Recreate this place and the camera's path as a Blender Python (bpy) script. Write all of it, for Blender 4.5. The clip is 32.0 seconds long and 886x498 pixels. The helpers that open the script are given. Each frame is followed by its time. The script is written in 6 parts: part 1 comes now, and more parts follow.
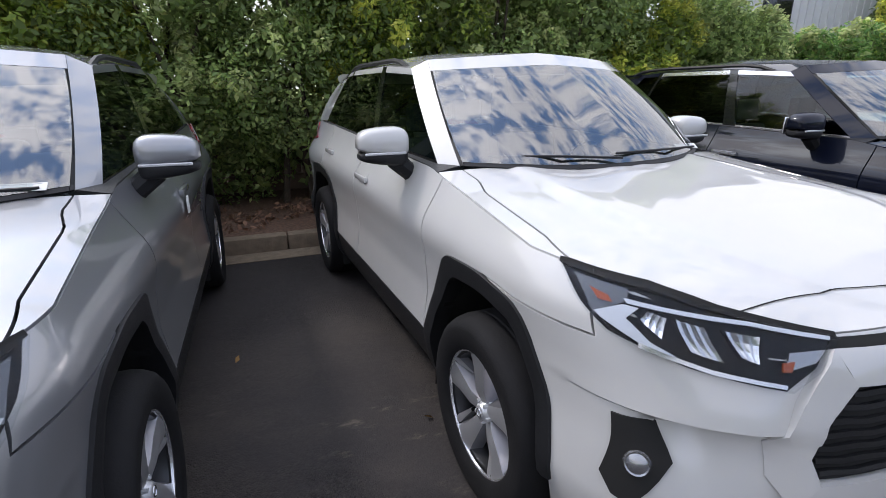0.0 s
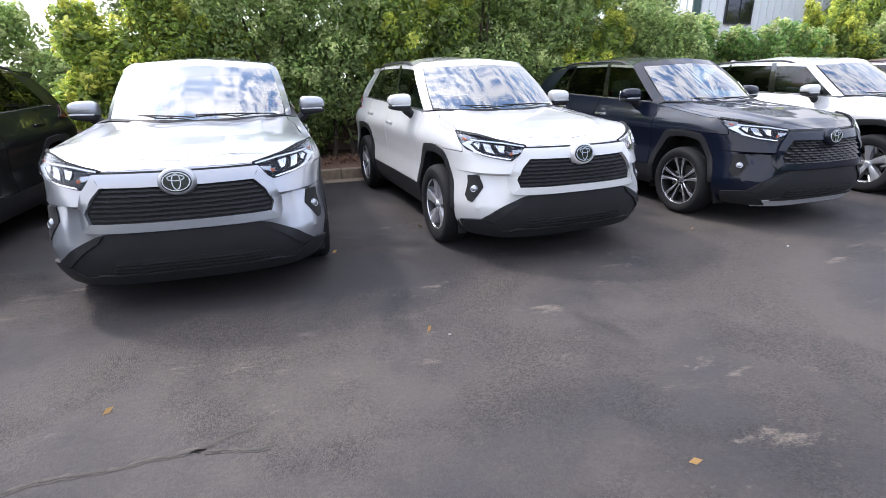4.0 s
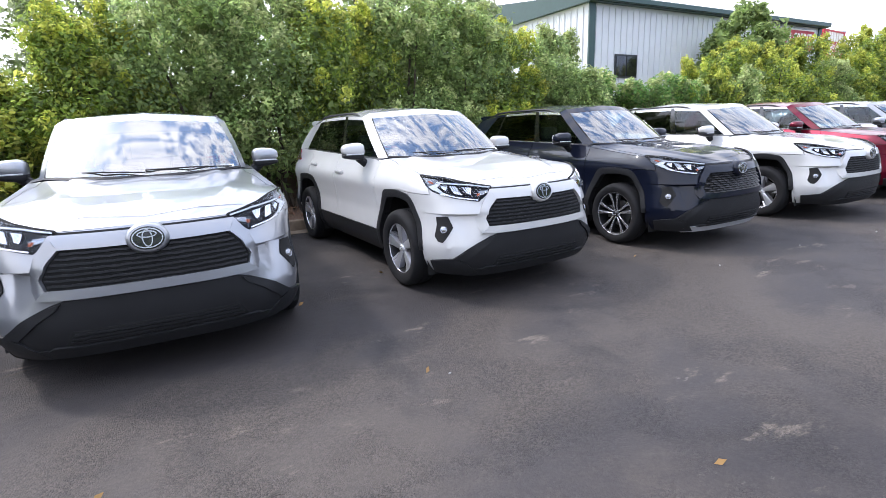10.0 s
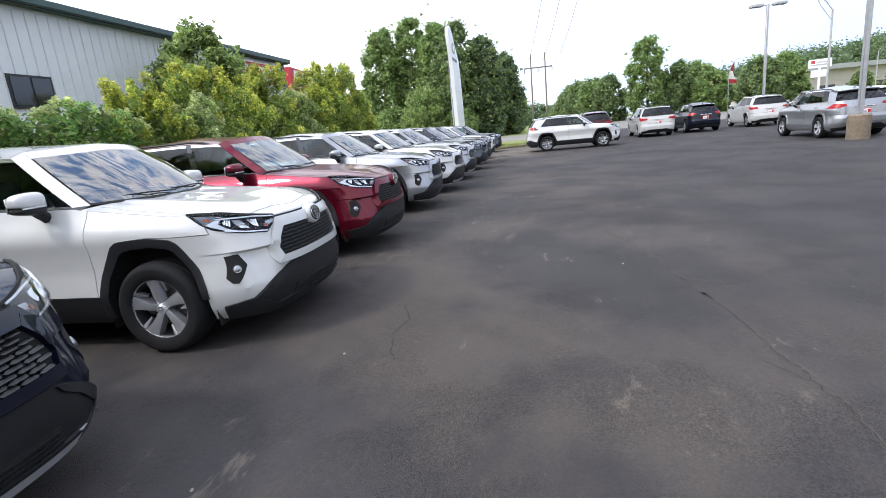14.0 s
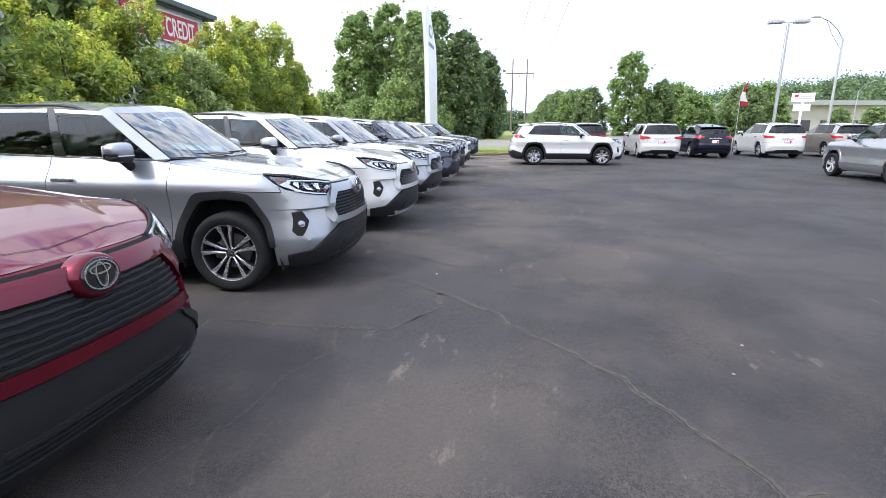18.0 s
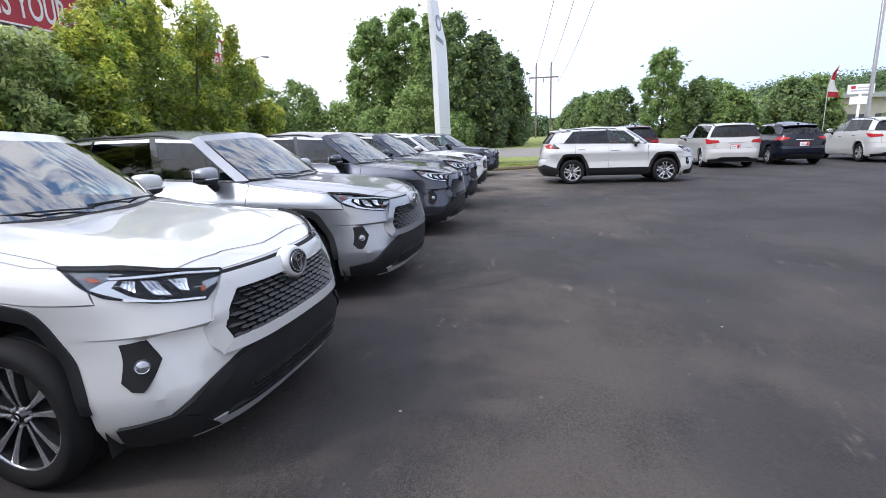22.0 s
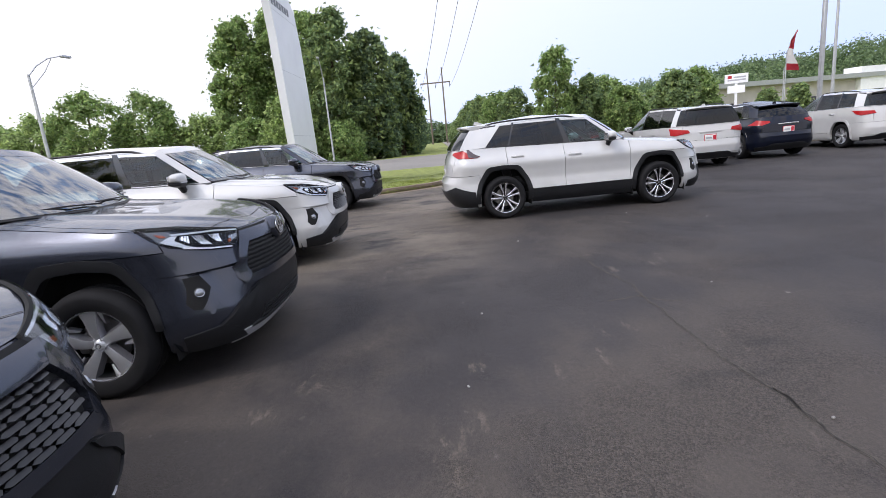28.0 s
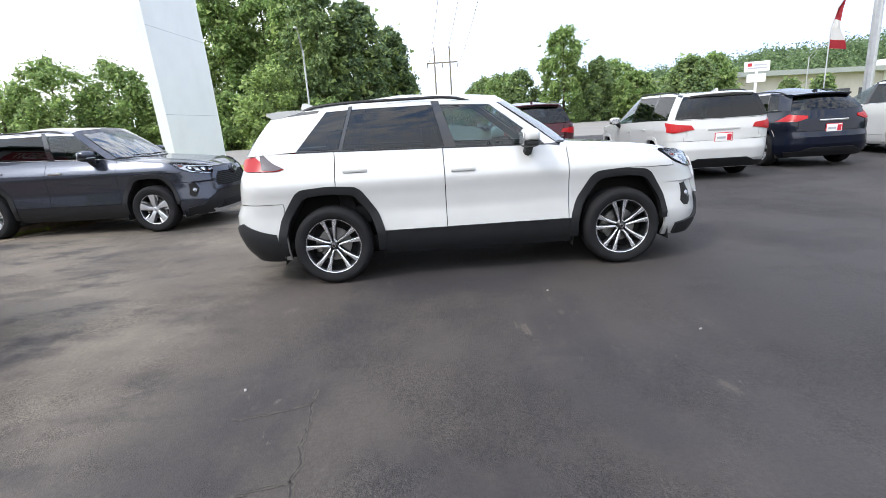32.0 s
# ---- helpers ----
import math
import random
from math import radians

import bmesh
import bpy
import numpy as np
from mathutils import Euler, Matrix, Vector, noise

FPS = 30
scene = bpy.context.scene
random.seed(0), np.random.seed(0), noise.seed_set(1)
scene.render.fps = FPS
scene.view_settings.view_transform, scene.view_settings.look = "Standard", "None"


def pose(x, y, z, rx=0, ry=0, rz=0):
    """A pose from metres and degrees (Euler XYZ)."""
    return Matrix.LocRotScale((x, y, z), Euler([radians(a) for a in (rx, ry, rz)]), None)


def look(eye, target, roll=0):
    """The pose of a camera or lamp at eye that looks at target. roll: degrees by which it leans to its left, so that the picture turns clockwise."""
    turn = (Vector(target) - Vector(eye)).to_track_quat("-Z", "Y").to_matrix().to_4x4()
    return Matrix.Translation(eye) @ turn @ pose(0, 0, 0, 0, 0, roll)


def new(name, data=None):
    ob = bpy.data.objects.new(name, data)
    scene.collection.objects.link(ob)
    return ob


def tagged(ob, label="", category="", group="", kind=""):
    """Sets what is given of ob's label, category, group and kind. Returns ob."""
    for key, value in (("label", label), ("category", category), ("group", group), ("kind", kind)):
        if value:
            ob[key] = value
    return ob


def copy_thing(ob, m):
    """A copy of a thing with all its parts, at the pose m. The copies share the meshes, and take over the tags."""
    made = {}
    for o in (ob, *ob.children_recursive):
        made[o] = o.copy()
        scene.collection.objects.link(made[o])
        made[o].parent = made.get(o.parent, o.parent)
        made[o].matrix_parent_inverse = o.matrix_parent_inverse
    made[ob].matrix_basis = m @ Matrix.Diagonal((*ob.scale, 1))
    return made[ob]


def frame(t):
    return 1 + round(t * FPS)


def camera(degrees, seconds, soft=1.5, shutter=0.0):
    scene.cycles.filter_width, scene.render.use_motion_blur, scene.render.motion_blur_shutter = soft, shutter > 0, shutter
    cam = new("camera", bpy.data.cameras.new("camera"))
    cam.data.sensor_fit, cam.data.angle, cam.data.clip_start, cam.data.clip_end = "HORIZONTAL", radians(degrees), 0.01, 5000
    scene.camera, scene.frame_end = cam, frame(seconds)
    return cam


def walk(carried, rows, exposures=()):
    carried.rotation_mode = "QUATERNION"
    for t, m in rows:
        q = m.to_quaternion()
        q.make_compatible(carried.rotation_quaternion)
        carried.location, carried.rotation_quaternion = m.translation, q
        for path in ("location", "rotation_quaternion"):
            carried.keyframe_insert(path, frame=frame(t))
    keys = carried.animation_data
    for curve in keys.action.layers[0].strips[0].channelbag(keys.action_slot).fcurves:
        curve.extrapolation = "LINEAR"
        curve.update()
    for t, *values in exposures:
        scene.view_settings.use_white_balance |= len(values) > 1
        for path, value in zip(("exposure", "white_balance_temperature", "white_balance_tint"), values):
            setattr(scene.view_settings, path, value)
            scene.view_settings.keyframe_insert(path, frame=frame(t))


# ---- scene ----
from mathutils.bvhtree import BVHTree

# camera: seconds, x, y, z, yaw, pitch, roll
cam = camera(83.06, 32.0, 0.75)
PATH = (
    (0, 1.260, -0.482, 1.476, -21.49, -17.93, 0.29),
    (0.5, 1.113, -0.898, 1.442, -22.32, -17.33, -1.80),
    (1, 1.028, -1.327, 1.402, -21.08, -18.62, -1.38),
    (1.5, 0.941, -1.761, 1.397, -22.18, -19.75, 1.79),
    (2, 0.802, -2.070, 1.420, -26.13, -20.50, 3.35),
    (2.5, 0.711, -2.379, 1.377, -26.30, -20.58, 1.69),
    (3, 0.696, -2.709, 1.405, -23.42, -19.81, 2.01),
    (3.5, 0.608, -3.047, 1.461, -19.21, -19.23, 0.70),
    (5.5, 0.469, -4.095, 1.475, -19.59, -18.14, 0.31),
    (6, 0.501, -4.171, 1.460, -21.70, -17.14, 0.88),
    (6.5, 0.514, -4.149, 1.498, -23.14, -18.75, 1.12),
    (7, 0.473, -4.101, 1.479, -20.85, -19.69, 2.15),
    (7.5, 0.341, -3.960, 1.448, -17.89, -17.97, 4.77),
    (8, 0.199, -3.667, 1.444, -17.76, -16.77, 7.42),
    (8.5, -0.040, -3.478, 1.451, -20.36, -15.55, 6.33),
    (9, -0.152, -3.386, 1.470, -23.73, -14.23, 2.36),
    (9.5, -0.123, -3.345, 1.484, -27.08, -13.97, 1.33),
    (10, 0.102, -3.243, 1.432, -29.35, -13.67, 2.09),
    (10.5, 0.439, -3.032, 1.439, -35.93, -12.97, 2.25),
    (11, 0.893, -2.756, 1.417, -49.20, -12.63, 2.73),
    (11.5, 1.432, -2.607, 1.406, -60.74, -12.21, 2.60),
    (12, 2.037, -2.362, 1.449, -69.71, -11.63, 1.49),
    (12.5, 2.679, -2.283, 1.434, -75.47, -11.13, 2.27),
    (13, 3.286, -2.148, 1.460, -77.38, -12.40, 4.67),
    (13.5, 3.930, -2.090, 1.448, -79.49, -13.18, 5.61),
    (15.5, 6.314, -1.861, 1.520, -75.29, -13.02, 2.85),
    (16, 6.938, -1.843, 1.502, -74.49, -12.07, 1.35),
    (16.5, 7.609, -1.781, 1.471, -75.88, -11.75, -0.56),
    (17, 8.283, -1.732, 1.455, -77.73, -12.51, -1.11),
    (17.5, 9.012, -1.618, 1.451, -79.46, -13.96, -0.84),
    (18, 9.643, -1.566, 1.431, -81.76, -13.56, -0.15),
    (18.5, 10.368, -1.539, 1.466, -83.49, -12.21, 0.13),
    (19, 10.972, -1.545, 1.479, -84.24, -11.66, 0.39),
    (19.5, 11.578, -1.585, 1.516, -83.62, -12.20, 1.29),
    (20, 12.096, -1.587, 1.478, -82.46, -13.97, 1.71),
    (20.5, 12.789, -1.533, 1.494, -78.88, -14.77, 1.92),
    (21, 13.417, -1.454, 1.442, -77.15, -13.92, 2.21),
    (21.5, 14.069, -1.360, 1.478, -78.29, -13.62, 1.69),
    (22, 14.670, -1.343, 1.519, -79.08, -12.61, 1.82),
    (22.5, 15.265, -1.391, 1.523, -77.71, -12.01, 1.75),
    (23, 15.910, -1.446, 1.449, -75.91, -10.98, 2.16),
    (23.5, 16.509, -1.414, 1.503, -77.25, -11.65, 2.41),
    (24, 17.178, -1.305, 1.479, -78.52, -10.49, 2.96),
    (24.5, 17.795, -1.183, 1.500, -79.84, -9.90, 2.93),
    (25, 18.421, -1.131, 1.449, -80.05, -11.41, 2.64),
    (25.5, 19.058, -1.062, 1.439, -80.81, -13.35, 2.95),
    (27.5, 21.407, -1.108, 1.388, -83.13, -11.51, 3.90),
    (28, 21.974, -1.224, 1.410, -90.45, -12.31, 5.20),
    (28.5, 22.485, -1.442, 1.402, -98.12, -12.18, 6.39),
    (29, 23.049, -1.716, 1.403, -105.01, -12.78, 6.94),
    (29.5, 23.573, -2.024, 1.373, -105.89, -12.52, 5.39),
    (30, 24.084, -2.246, 1.382, -102.51, -12.29, 4.13),
    (30.5, 24.620, -2.504, 1.368, -99.42, -12.78, 3.49),
    (31, 25.134, -2.724, 1.382, -95.76, -13.62, 3.15),
    (31.5, 25.599, -3.015, 1.380, -93.40, -14.88, 3.80),
    (32, 25.990, -3.386, 1.398, -89.21, -14.19, 3.40),
)
walk(cam, [(t, pose(x, y, z, 90 + p, r, w)) for t, x, y, z, w, p, r in PATH],
     [(0, -0.22, 6640, 16), (1, -0.12, 6680, 16), (2, 0.12, 6600, 16), (3, 0.4, 6530, 16), (6, 0.84, 6420, 17), (9, 0.67, 6320, 17), (11, 0.46, 6470, 15), (12, 0.42, 6520, 14), (13, 0.14, 6570, 13), (16, 0.09, 6490, 13), (17, 0.09, 6370, 13), (18, 0.39, 6450, 13), (19, 0.19, 6400, 13), (20, -0.1, 6400, 13), (21, 0.08, 6450, 13), (22, -0.03, 6450, 15), (24, -0.15, 6500, 16), (25, -0.43, 6620, 18), (28, -0.24, 6650, 17), (30, -0.02, 6500, 13), (31, 0.08, 6550, 12), (32, 0.32, 6600, 11)])

SUN_EL, SUN_AZ = 48.0, 322.0          # degrees; azimuth clockwise from +y
world = bpy.data.worlds.new("sky")
scene.world = world
world.use_nodes = True
wn, wl = world.node_tree.nodes, world.node_tree.links
wbg = wn["Background"]
sky = wn.new("ShaderNodeTexSky")
sky.sky_type, sky.sun_disc = "NISHITA", False
sky.sun_elevation, sky.sun_rotation = radians(SUN_EL), radians(SUN_AZ)
sky.air_density, sky.dust_density = 1.2, 1.6
wco = wn.new("ShaderNodeTexCoord")
# a level layer of small clouds: the direction is thrown on to a plane overhead
wup = wn.new("ShaderNodeSeparateXYZ")
wl.new(wco.outputs["Generated"], wup.inputs[0])
wlim = wn.new("ShaderNodeMath")
wlim.operation, wlim.inputs[1].default_value = "MAXIMUM", 0.10
wl.new(wup.outputs["Z"], wlim.inputs[0])
winv = wn.new("ShaderNodeMath")
winv.operation, winv.inputs[0].default_value = "DIVIDE", 1.0
wl.new(wlim.outputs[0], winv.inputs[1])
wmap = wn.new("ShaderNodeVectorMath")
wmap.operation = "SCALE"
wl.new(winv.outputs[0], wmap.inputs["Scale"])
wno = wn.new("ShaderNodeTexNoise")
wno.inputs["Scale"].default_value, wno.inputs["Detail"].default_value, wno.inputs["Roughness"].default_value = 10.0, 8, 0.60
wra = wn.new("ShaderNodeValToRGB")
wra.color_ramp.elements[0].position, wra.color_ramp.elements[1].position = 0.41, 0.545
wra.color_ramp.elements[0].color, wra.color_ramp.elements[1].color = (0.03, 0.03, 0.03, 1), (0.96, 0.94, 0.94, 1)
wno2 = wn.new("ShaderNodeTexNoise")
wno2.inputs["Scale"].default_value, wno2.inputs["Detail"].default_value = 4.0, 7
wra2 = wn.new("ShaderNodeValToRGB")
wra2.color_ramp.elements[0].position, wra2.color_ramp.elements[1].position = 0.3, 0.7
wra2.color_ramp.elements[0].color, wra2.color_ramp.elements[1].color = (10.4, 10.9, 11.8, 1), (14.6, 14.9, 15.3, 1)
wmix = wn.new("ShaderNodeMix")
wmix.data_type = "RGBA"
wl.new(wco.outputs["Generated"], wmap.inputs[0])
wofs = wn.new("ShaderNodeVectorMath")
wofs.inputs[1].default_value = (3.37, 1.71, 0.0)
wl.new(wmap.outputs[0], wofs.inputs[0])
wl.new(wofs.outputs[0], wno.inputs["Vector"])
wl.new(wmap.outputs[0], wno2.inputs["Vector"])
wl.new(wno.outputs["Fac"], wra.inputs["Fac"])
wl.new(wno2.outputs["Fac"], wra2.inputs["Fac"])
# thin haze hides the blue low down
wsep = wn.new("ShaderNodeSeparateXYZ")
wl.new(wco.outputs["Generated"], wsep.inputs[0])
whz = wn.new("ShaderNodeMapRange")
whz.interpolation_type = "SMOOTHSTEP"
whz.inputs["From Min"].default_value, whz.inputs["From Max"].default_value = 0.30, 0.66
whz.inputs["To Min"].default_value, whz.inputs["To Max"].default_value = 0.97, 0.0
wl.new(wsep.outputs["Z"], whz.inputs["Value"])
wmax = wn.new("ShaderNodeMath")
wmax.operation = "MAXIMUM"
wl.new(wra.outputs["Color"], wmax.inputs[0])
wl.new(whz.outputs[0], wmax.inputs[1])
wl.new(wmax.outputs[0], wmix.inputs["Factor"])
wclear = wn.new("ShaderNodeVectorMath")
wclear.operation = "MULTIPLY"
wclear.inputs[1].default_value = (2.4, 3.0, 3.5)
wl.new(sky.outputs["Color"], wclear.inputs[0])
wl.new(wclear.outputs[0], wmix.inputs[6])
# the thin cloud glows round the sun
sdir = (math.sin(radians(SUN_AZ)) * math.cos(radians(SUN_EL)), math.cos(radians(SUN_AZ)) * math.cos(radians(SUN_EL)), math.sin(radians(SUN_EL)))
wdot = wn.new("ShaderNodeVectorMath")
wdot.operation = "DOT_PRODUCT"
wdot.inputs[1].default_value = sdir
wl.new(wco.outputs["Generated"], wdot.inputs[0])
wglow = wn.new("ShaderNodeMapRange")
wglow.interpolation_type = "SMOOTHERSTEP"
wglow.inputs["From Min"].default_value, wglow.inputs["From Max"].default_value = 0.45, 1.0
wglow.inputs["To Min"].default_value, wglow.inputs["To Max"].default_value = 1.0, 1.5
wl.new(wdot.outputs["Value"], wglow.inputs["Value"])
wsc = wn.new("ShaderNodeVectorMath")
wsc.operation = "SCALE"
weven = wn.new("ShaderNodeMix")                       # low haze is even, the cloud overhead is not
weven.data_type = "RGBA"
weven.inputs[7].default_value = (12.4, 12.8, 13.5, 1)
wl.new(whz.outputs[0], weven.inputs["Factor"])
wl.new(wra2.outputs["Color"], weven.inputs[6])
wl.new(weven.outputs[2], wsc.inputs[0])
wl.new(wglow.outputs[0], wsc.inputs["Scale"])
# bluer and a little dimmer away from the sun
wblue = wn.new("ShaderNodeMapRange")
wblue.interpolation_type = "SMOOTHSTEP"
wblue.inputs["From Min"].default_value, wblue.inputs["From Max"].default_value = -0.75, 0.12
wl.new(wdot.outputs["Value"], wblue.inputs["Value"])
wtint = wn.new("ShaderNodeMix")
wtint.data_type = "RGBA"
wtint.inputs[6].default_value, wtint.inputs[7].default_value = (0.56, 0.70, 0.96, 1), (1, 1, 1, 1)
wl.new(wblue.outputs[0], wtint.inputs["Factor"])
# cloud overhead is lit through and brighter than the haze low down
whigh = wn.new("ShaderNodeMapRange")
whigh.interpolation_type = "SMOOTHSTEP"
whigh.inputs["From Min"].default_value, whigh.inputs["From Max"].default_value = 0.30, 0.75
whigh.inputs["To Min"].default_value, whigh.inputs["To Max"].default_value = 1.0, 1.36
wl.new(wsep.outputs["Z"], whigh.inputs["Value"])
wlit = wn.new("ShaderNodeVectorMath")
wlit.operation = "SCALE"
wl.new(wsc.outputs[0], wlit.inputs[0])
wl.new(whigh.outputs[0], wlit.inputs["Scale"])
wmul = wn.new("ShaderNodeVectorMath")
wmul.operation = "MULTIPLY"
wl.new(wlit.outputs[0], wmul.inputs[0])
wl.new(wtint.outputs[2], wmul.inputs[1])
wl.new(wmul.outputs[0], wmix.inputs[7])
wl.new(wmix.outputs[2], wbg.inputs["Color"])
wbg.inputs["Strength"].default_value = 0.112
sun = new("sun", bpy.data.lights.new("sun", "SUN"))
sun.data.energy, sun.data.angle, sun.data.color = 1.8, radians(6.0), (1.0, 0.96, 0.905)
sa, se = radians(SUN_AZ), radians(SUN_EL)
sun.matrix_world = look((math.sin(sa) * math.cos(se) * 60, math.cos(sa) * math.cos(se) * 60, math.sin(se) * 60), (0, 0, 0))

# ---- materials ----
def mat(name, color, rough=0.5, metal=0.0, var=0.0, scale=6.0, bump=0.0, bscale=60.0, coat=0.0, emit=0.0, var2=0.0, scale2=0.6, island=0.0, rnd=0.0, stain=None, spec=0.5):
    m = bpy.data.materials.new(name)
    m.use_nodes = True
    n, l = m.node_tree.nodes, m.node_tree.links
    b = n["Principled BSDF"]
    b.inputs["Roughness"].default_value, b.inputs["Metallic"].default_value = rough, metal
    b.inputs["Coat Weight"].default_value, b.inputs["Coat Roughness"].default_value = coat, 0.03
    b.inputs["Specular IOR Level"].default_value = spec
    co = n.new("ShaderNodeTexCoord")
    out = None
    cur = n.new("ShaderNodeRGB")
    cur.outputs[0].default_value = (*color, 1)
    out = cur.outputs[0]

    def vary(fac_socket, lo, hi, amount):
        nonlocal out
        mr = n.new("ShaderNodeMapRange")
        mr.inputs["From Min"].default_value, mr.inputs["From Max"].default_value = lo, hi
        mr.inputs["To Min"].default_value, mr.inputs["To Max"].default_value = 1 - amount, 1 + amount
        l.new(fac_socket, mr.inputs["Value"])
        hs = n.new("ShaderNodeHueSaturation")
        l.new(mr.outputs[0], hs.inputs["Value"])
        l.new(out, hs.inputs["Color"])
        out = hs.outputs[0]
    for amt, sc in ((var, scale), (var2, scale2)):
        if amt:
            no = n.new("ShaderNodeTexNoise")
            no.inputs["Scale"].default_value, no.inputs["Detail"].default_value = sc, 6
            l.new(co.outputs["Object"], no.inputs["Vector"])
            vary(no.outputs["Fac"], 0.3, 0.7, amt)
    if stain:
        col, sc, lo, hi, amount = stain
        no = n.new("ShaderNodeTexNoise")
        no.inputs["Scale"].default_value, no.inputs["Detail"].default_value = sc, 8
        l.new(co.outputs["Object"], no.inputs["Vector"])
        mr = n.new("ShaderNodeMapRange")
        mr.inputs["From Min"].default_value, mr.inputs["From Max"].default_value, mr.inputs["To Max"].default_value = lo, hi, amount
        l.new(no.outputs["Fac"], mr.inputs["Value"])
        mx = n.new("ShaderNodeMix")
        mx.data_type = "RGBA"
        mx.inputs[7].default_value = (*col, 1)
        l.new(mr.outputs[0], mx.inputs["Factor"])
        l.new(out, mx.inputs[6])
        out = mx.outputs[2]
    if island:
        ge = n.new("ShaderNodeNewGeometry")
        vary(ge.outputs["Random Per Island"], 0, 1, island)
    if rnd:
        oi = n.new("ShaderNodeObjectInfo")
        vary(oi.outputs["Random"], 0, 1, rnd)
    l.new(out, b.inputs["Base Color"])
    if bump:
        no = n.new("ShaderNodeTexNoise")
        no.inputs["Scale"].default_value, no.inputs["Detail"].default_value = bscale, 5
        l.new(co.outputs["Object"], no.inputs["Vector"])
        bp = n.new("ShaderNodeBump")
        bp.inputs["Strength"].default_value, bp.inputs["Distance"].default_value = bump, 0.02
        l.new(no.outputs["Fac"], bp.inputs["Height"])
        l.new(bp.outputs[0], b.inputs["Normal"])
    if emit:
        b.inputs["Emission Color"].default_value, b.inputs["Emission Strength"].default_value = (*color, 1), emit
    return m


def paint(name, color, metal=0.0, flake=0.0, rough=0.35):
    m = mat(name, color, rough, metal, var=0.03, scale=3.0, coat=1.0 if max(color) > 0.2 else 0.7, stain=((0.30, 0.27, 0.22), 2.2, 0.62, 0.95, 0.06 if max(color) > 0.2 else 0.012), spec=0.5 if max(color) > 0.2 else 0.05)
    m.node_tree.nodes["Principled BSDF"].inputs["Coat IOR"].default_value = 1.65 if 0.3 < max(color) < 0.52 else 1.5
    return m


def glass_mat(name, tint, gloss=0.02, ior=2.0):
    """A thin pane: tinted see-through, with a mirror sheen that grows at grazing angles."""
    m = bpy.data.materials.new(name)
    m.use_nodes = True
    n, l = m.node_tree.nodes, m.node_tree.links
    n.remove(n["Principled BSDF"])
    tr, gl, mx, fr = n.new("ShaderNodeBsdfTransparent"), n.new("ShaderNodeBsdfGlossy"), n.new("ShaderNodeMixShader"), n.new("ShaderNodeLayerWeight")
    tr.inputs["Color"].default_value = (*tint, 1)
    gl.inputs["Roughness"].default_value = gloss
    gl.inputs["Color"].default_value = (0.95, 0.96, 0.97, 1)
    fr.inputs["Blend"].default_value = 0.5
    # gloss r0 head on, rising with the fifth power of the slant, alike from both sides
    r0 = ((ior - 1) / (ior + 1)) ** 2
    pw, sc = n.new("ShaderNodeMath"), n.new("ShaderNodeMath")
    pw.operation, pw.inputs[1].default_value = "POWER", 5.0
    sc.operation, sc.inputs[1].default_value, sc.inputs[2].default_value = "MULTIPLY_ADD", 1 - r0, r0
    l.new(fr.outputs["Facing"], pw.inputs[0])
    l.new(pw.outputs[0], sc.inputs[0])
    l.new(sc.outputs[0], mx.inputs[0])
    l.new(tr.outputs[0], mx.inputs[1])
    l.new(gl.outputs[0], mx.inputs[2])
    l.new(mx.outputs[0], n["Material Output"].inputs["Surface"])
    return m


def leaf_mat(name, color, bright, trans=0.35):
    m = bpy.data.materials.new(name)
    m.use_nodes = True
    n, l = m.node_tree.nodes, m.node_tree.links
    b = n["Principled BSDF"]
    b.inputs["Roughness"].default_value = 0.55
    b.inputs["Specular IOR Level"].default_value = 0.3
    ge, ra = n.new("ShaderNodeNewGeometry"), n.new("ShaderNodeValToRGB")
    e = ra.color_ramp.elements
    e[0].color, e[1].color = (*[c * 0.6 for c in color], 1), (*bright, 1)
    mid = e.new(0.55)
    mid.color = (*color, 1)
    l.new(ge.outputs["Random Per Island"], ra.inputs[0])
    co, no, hs, mr = n.new("ShaderNodeTexCoord"), n.new("ShaderNodeTexNoise"), n.new("ShaderNodeHueSaturation"), n.new("ShaderNodeMapRange")
    no.inputs["Scale"].default_value = 2.2
    mr.inputs["From Min"].default_value, mr.inputs["From Max"].default_value = 0.3, 0.7
    mr.inputs["To Min"].default_value, mr.inputs["To Max"].default_value = 0.68, 1.5
    l.new(co.outputs["Object"], no.inputs["Vector"])
    l.new(no.outputs["Fac"], mr.inputs["Value"])
    l.new(mr.outputs[0], hs.inputs["Value"])
    l.new(ra.outputs[0], hs.inputs["Color"])
    l.new(hs.outputs[0], b.inputs["Base Color"])
    tl, mx = n.new("ShaderNodeBsdfTranslucent"), n.new("ShaderNodeMixShader")
    l.new(hs.outputs[0], tl.inputs["Color"])
    mx.inputs[0].default_value = trans
    l.new(b.outputs[0], mx.inputs[1])
    l.new(tl.outputs[0], mx.inputs[2])
    l.new(mx.outputs[0], n["Material Output"].inputs["Surface"])
    return m


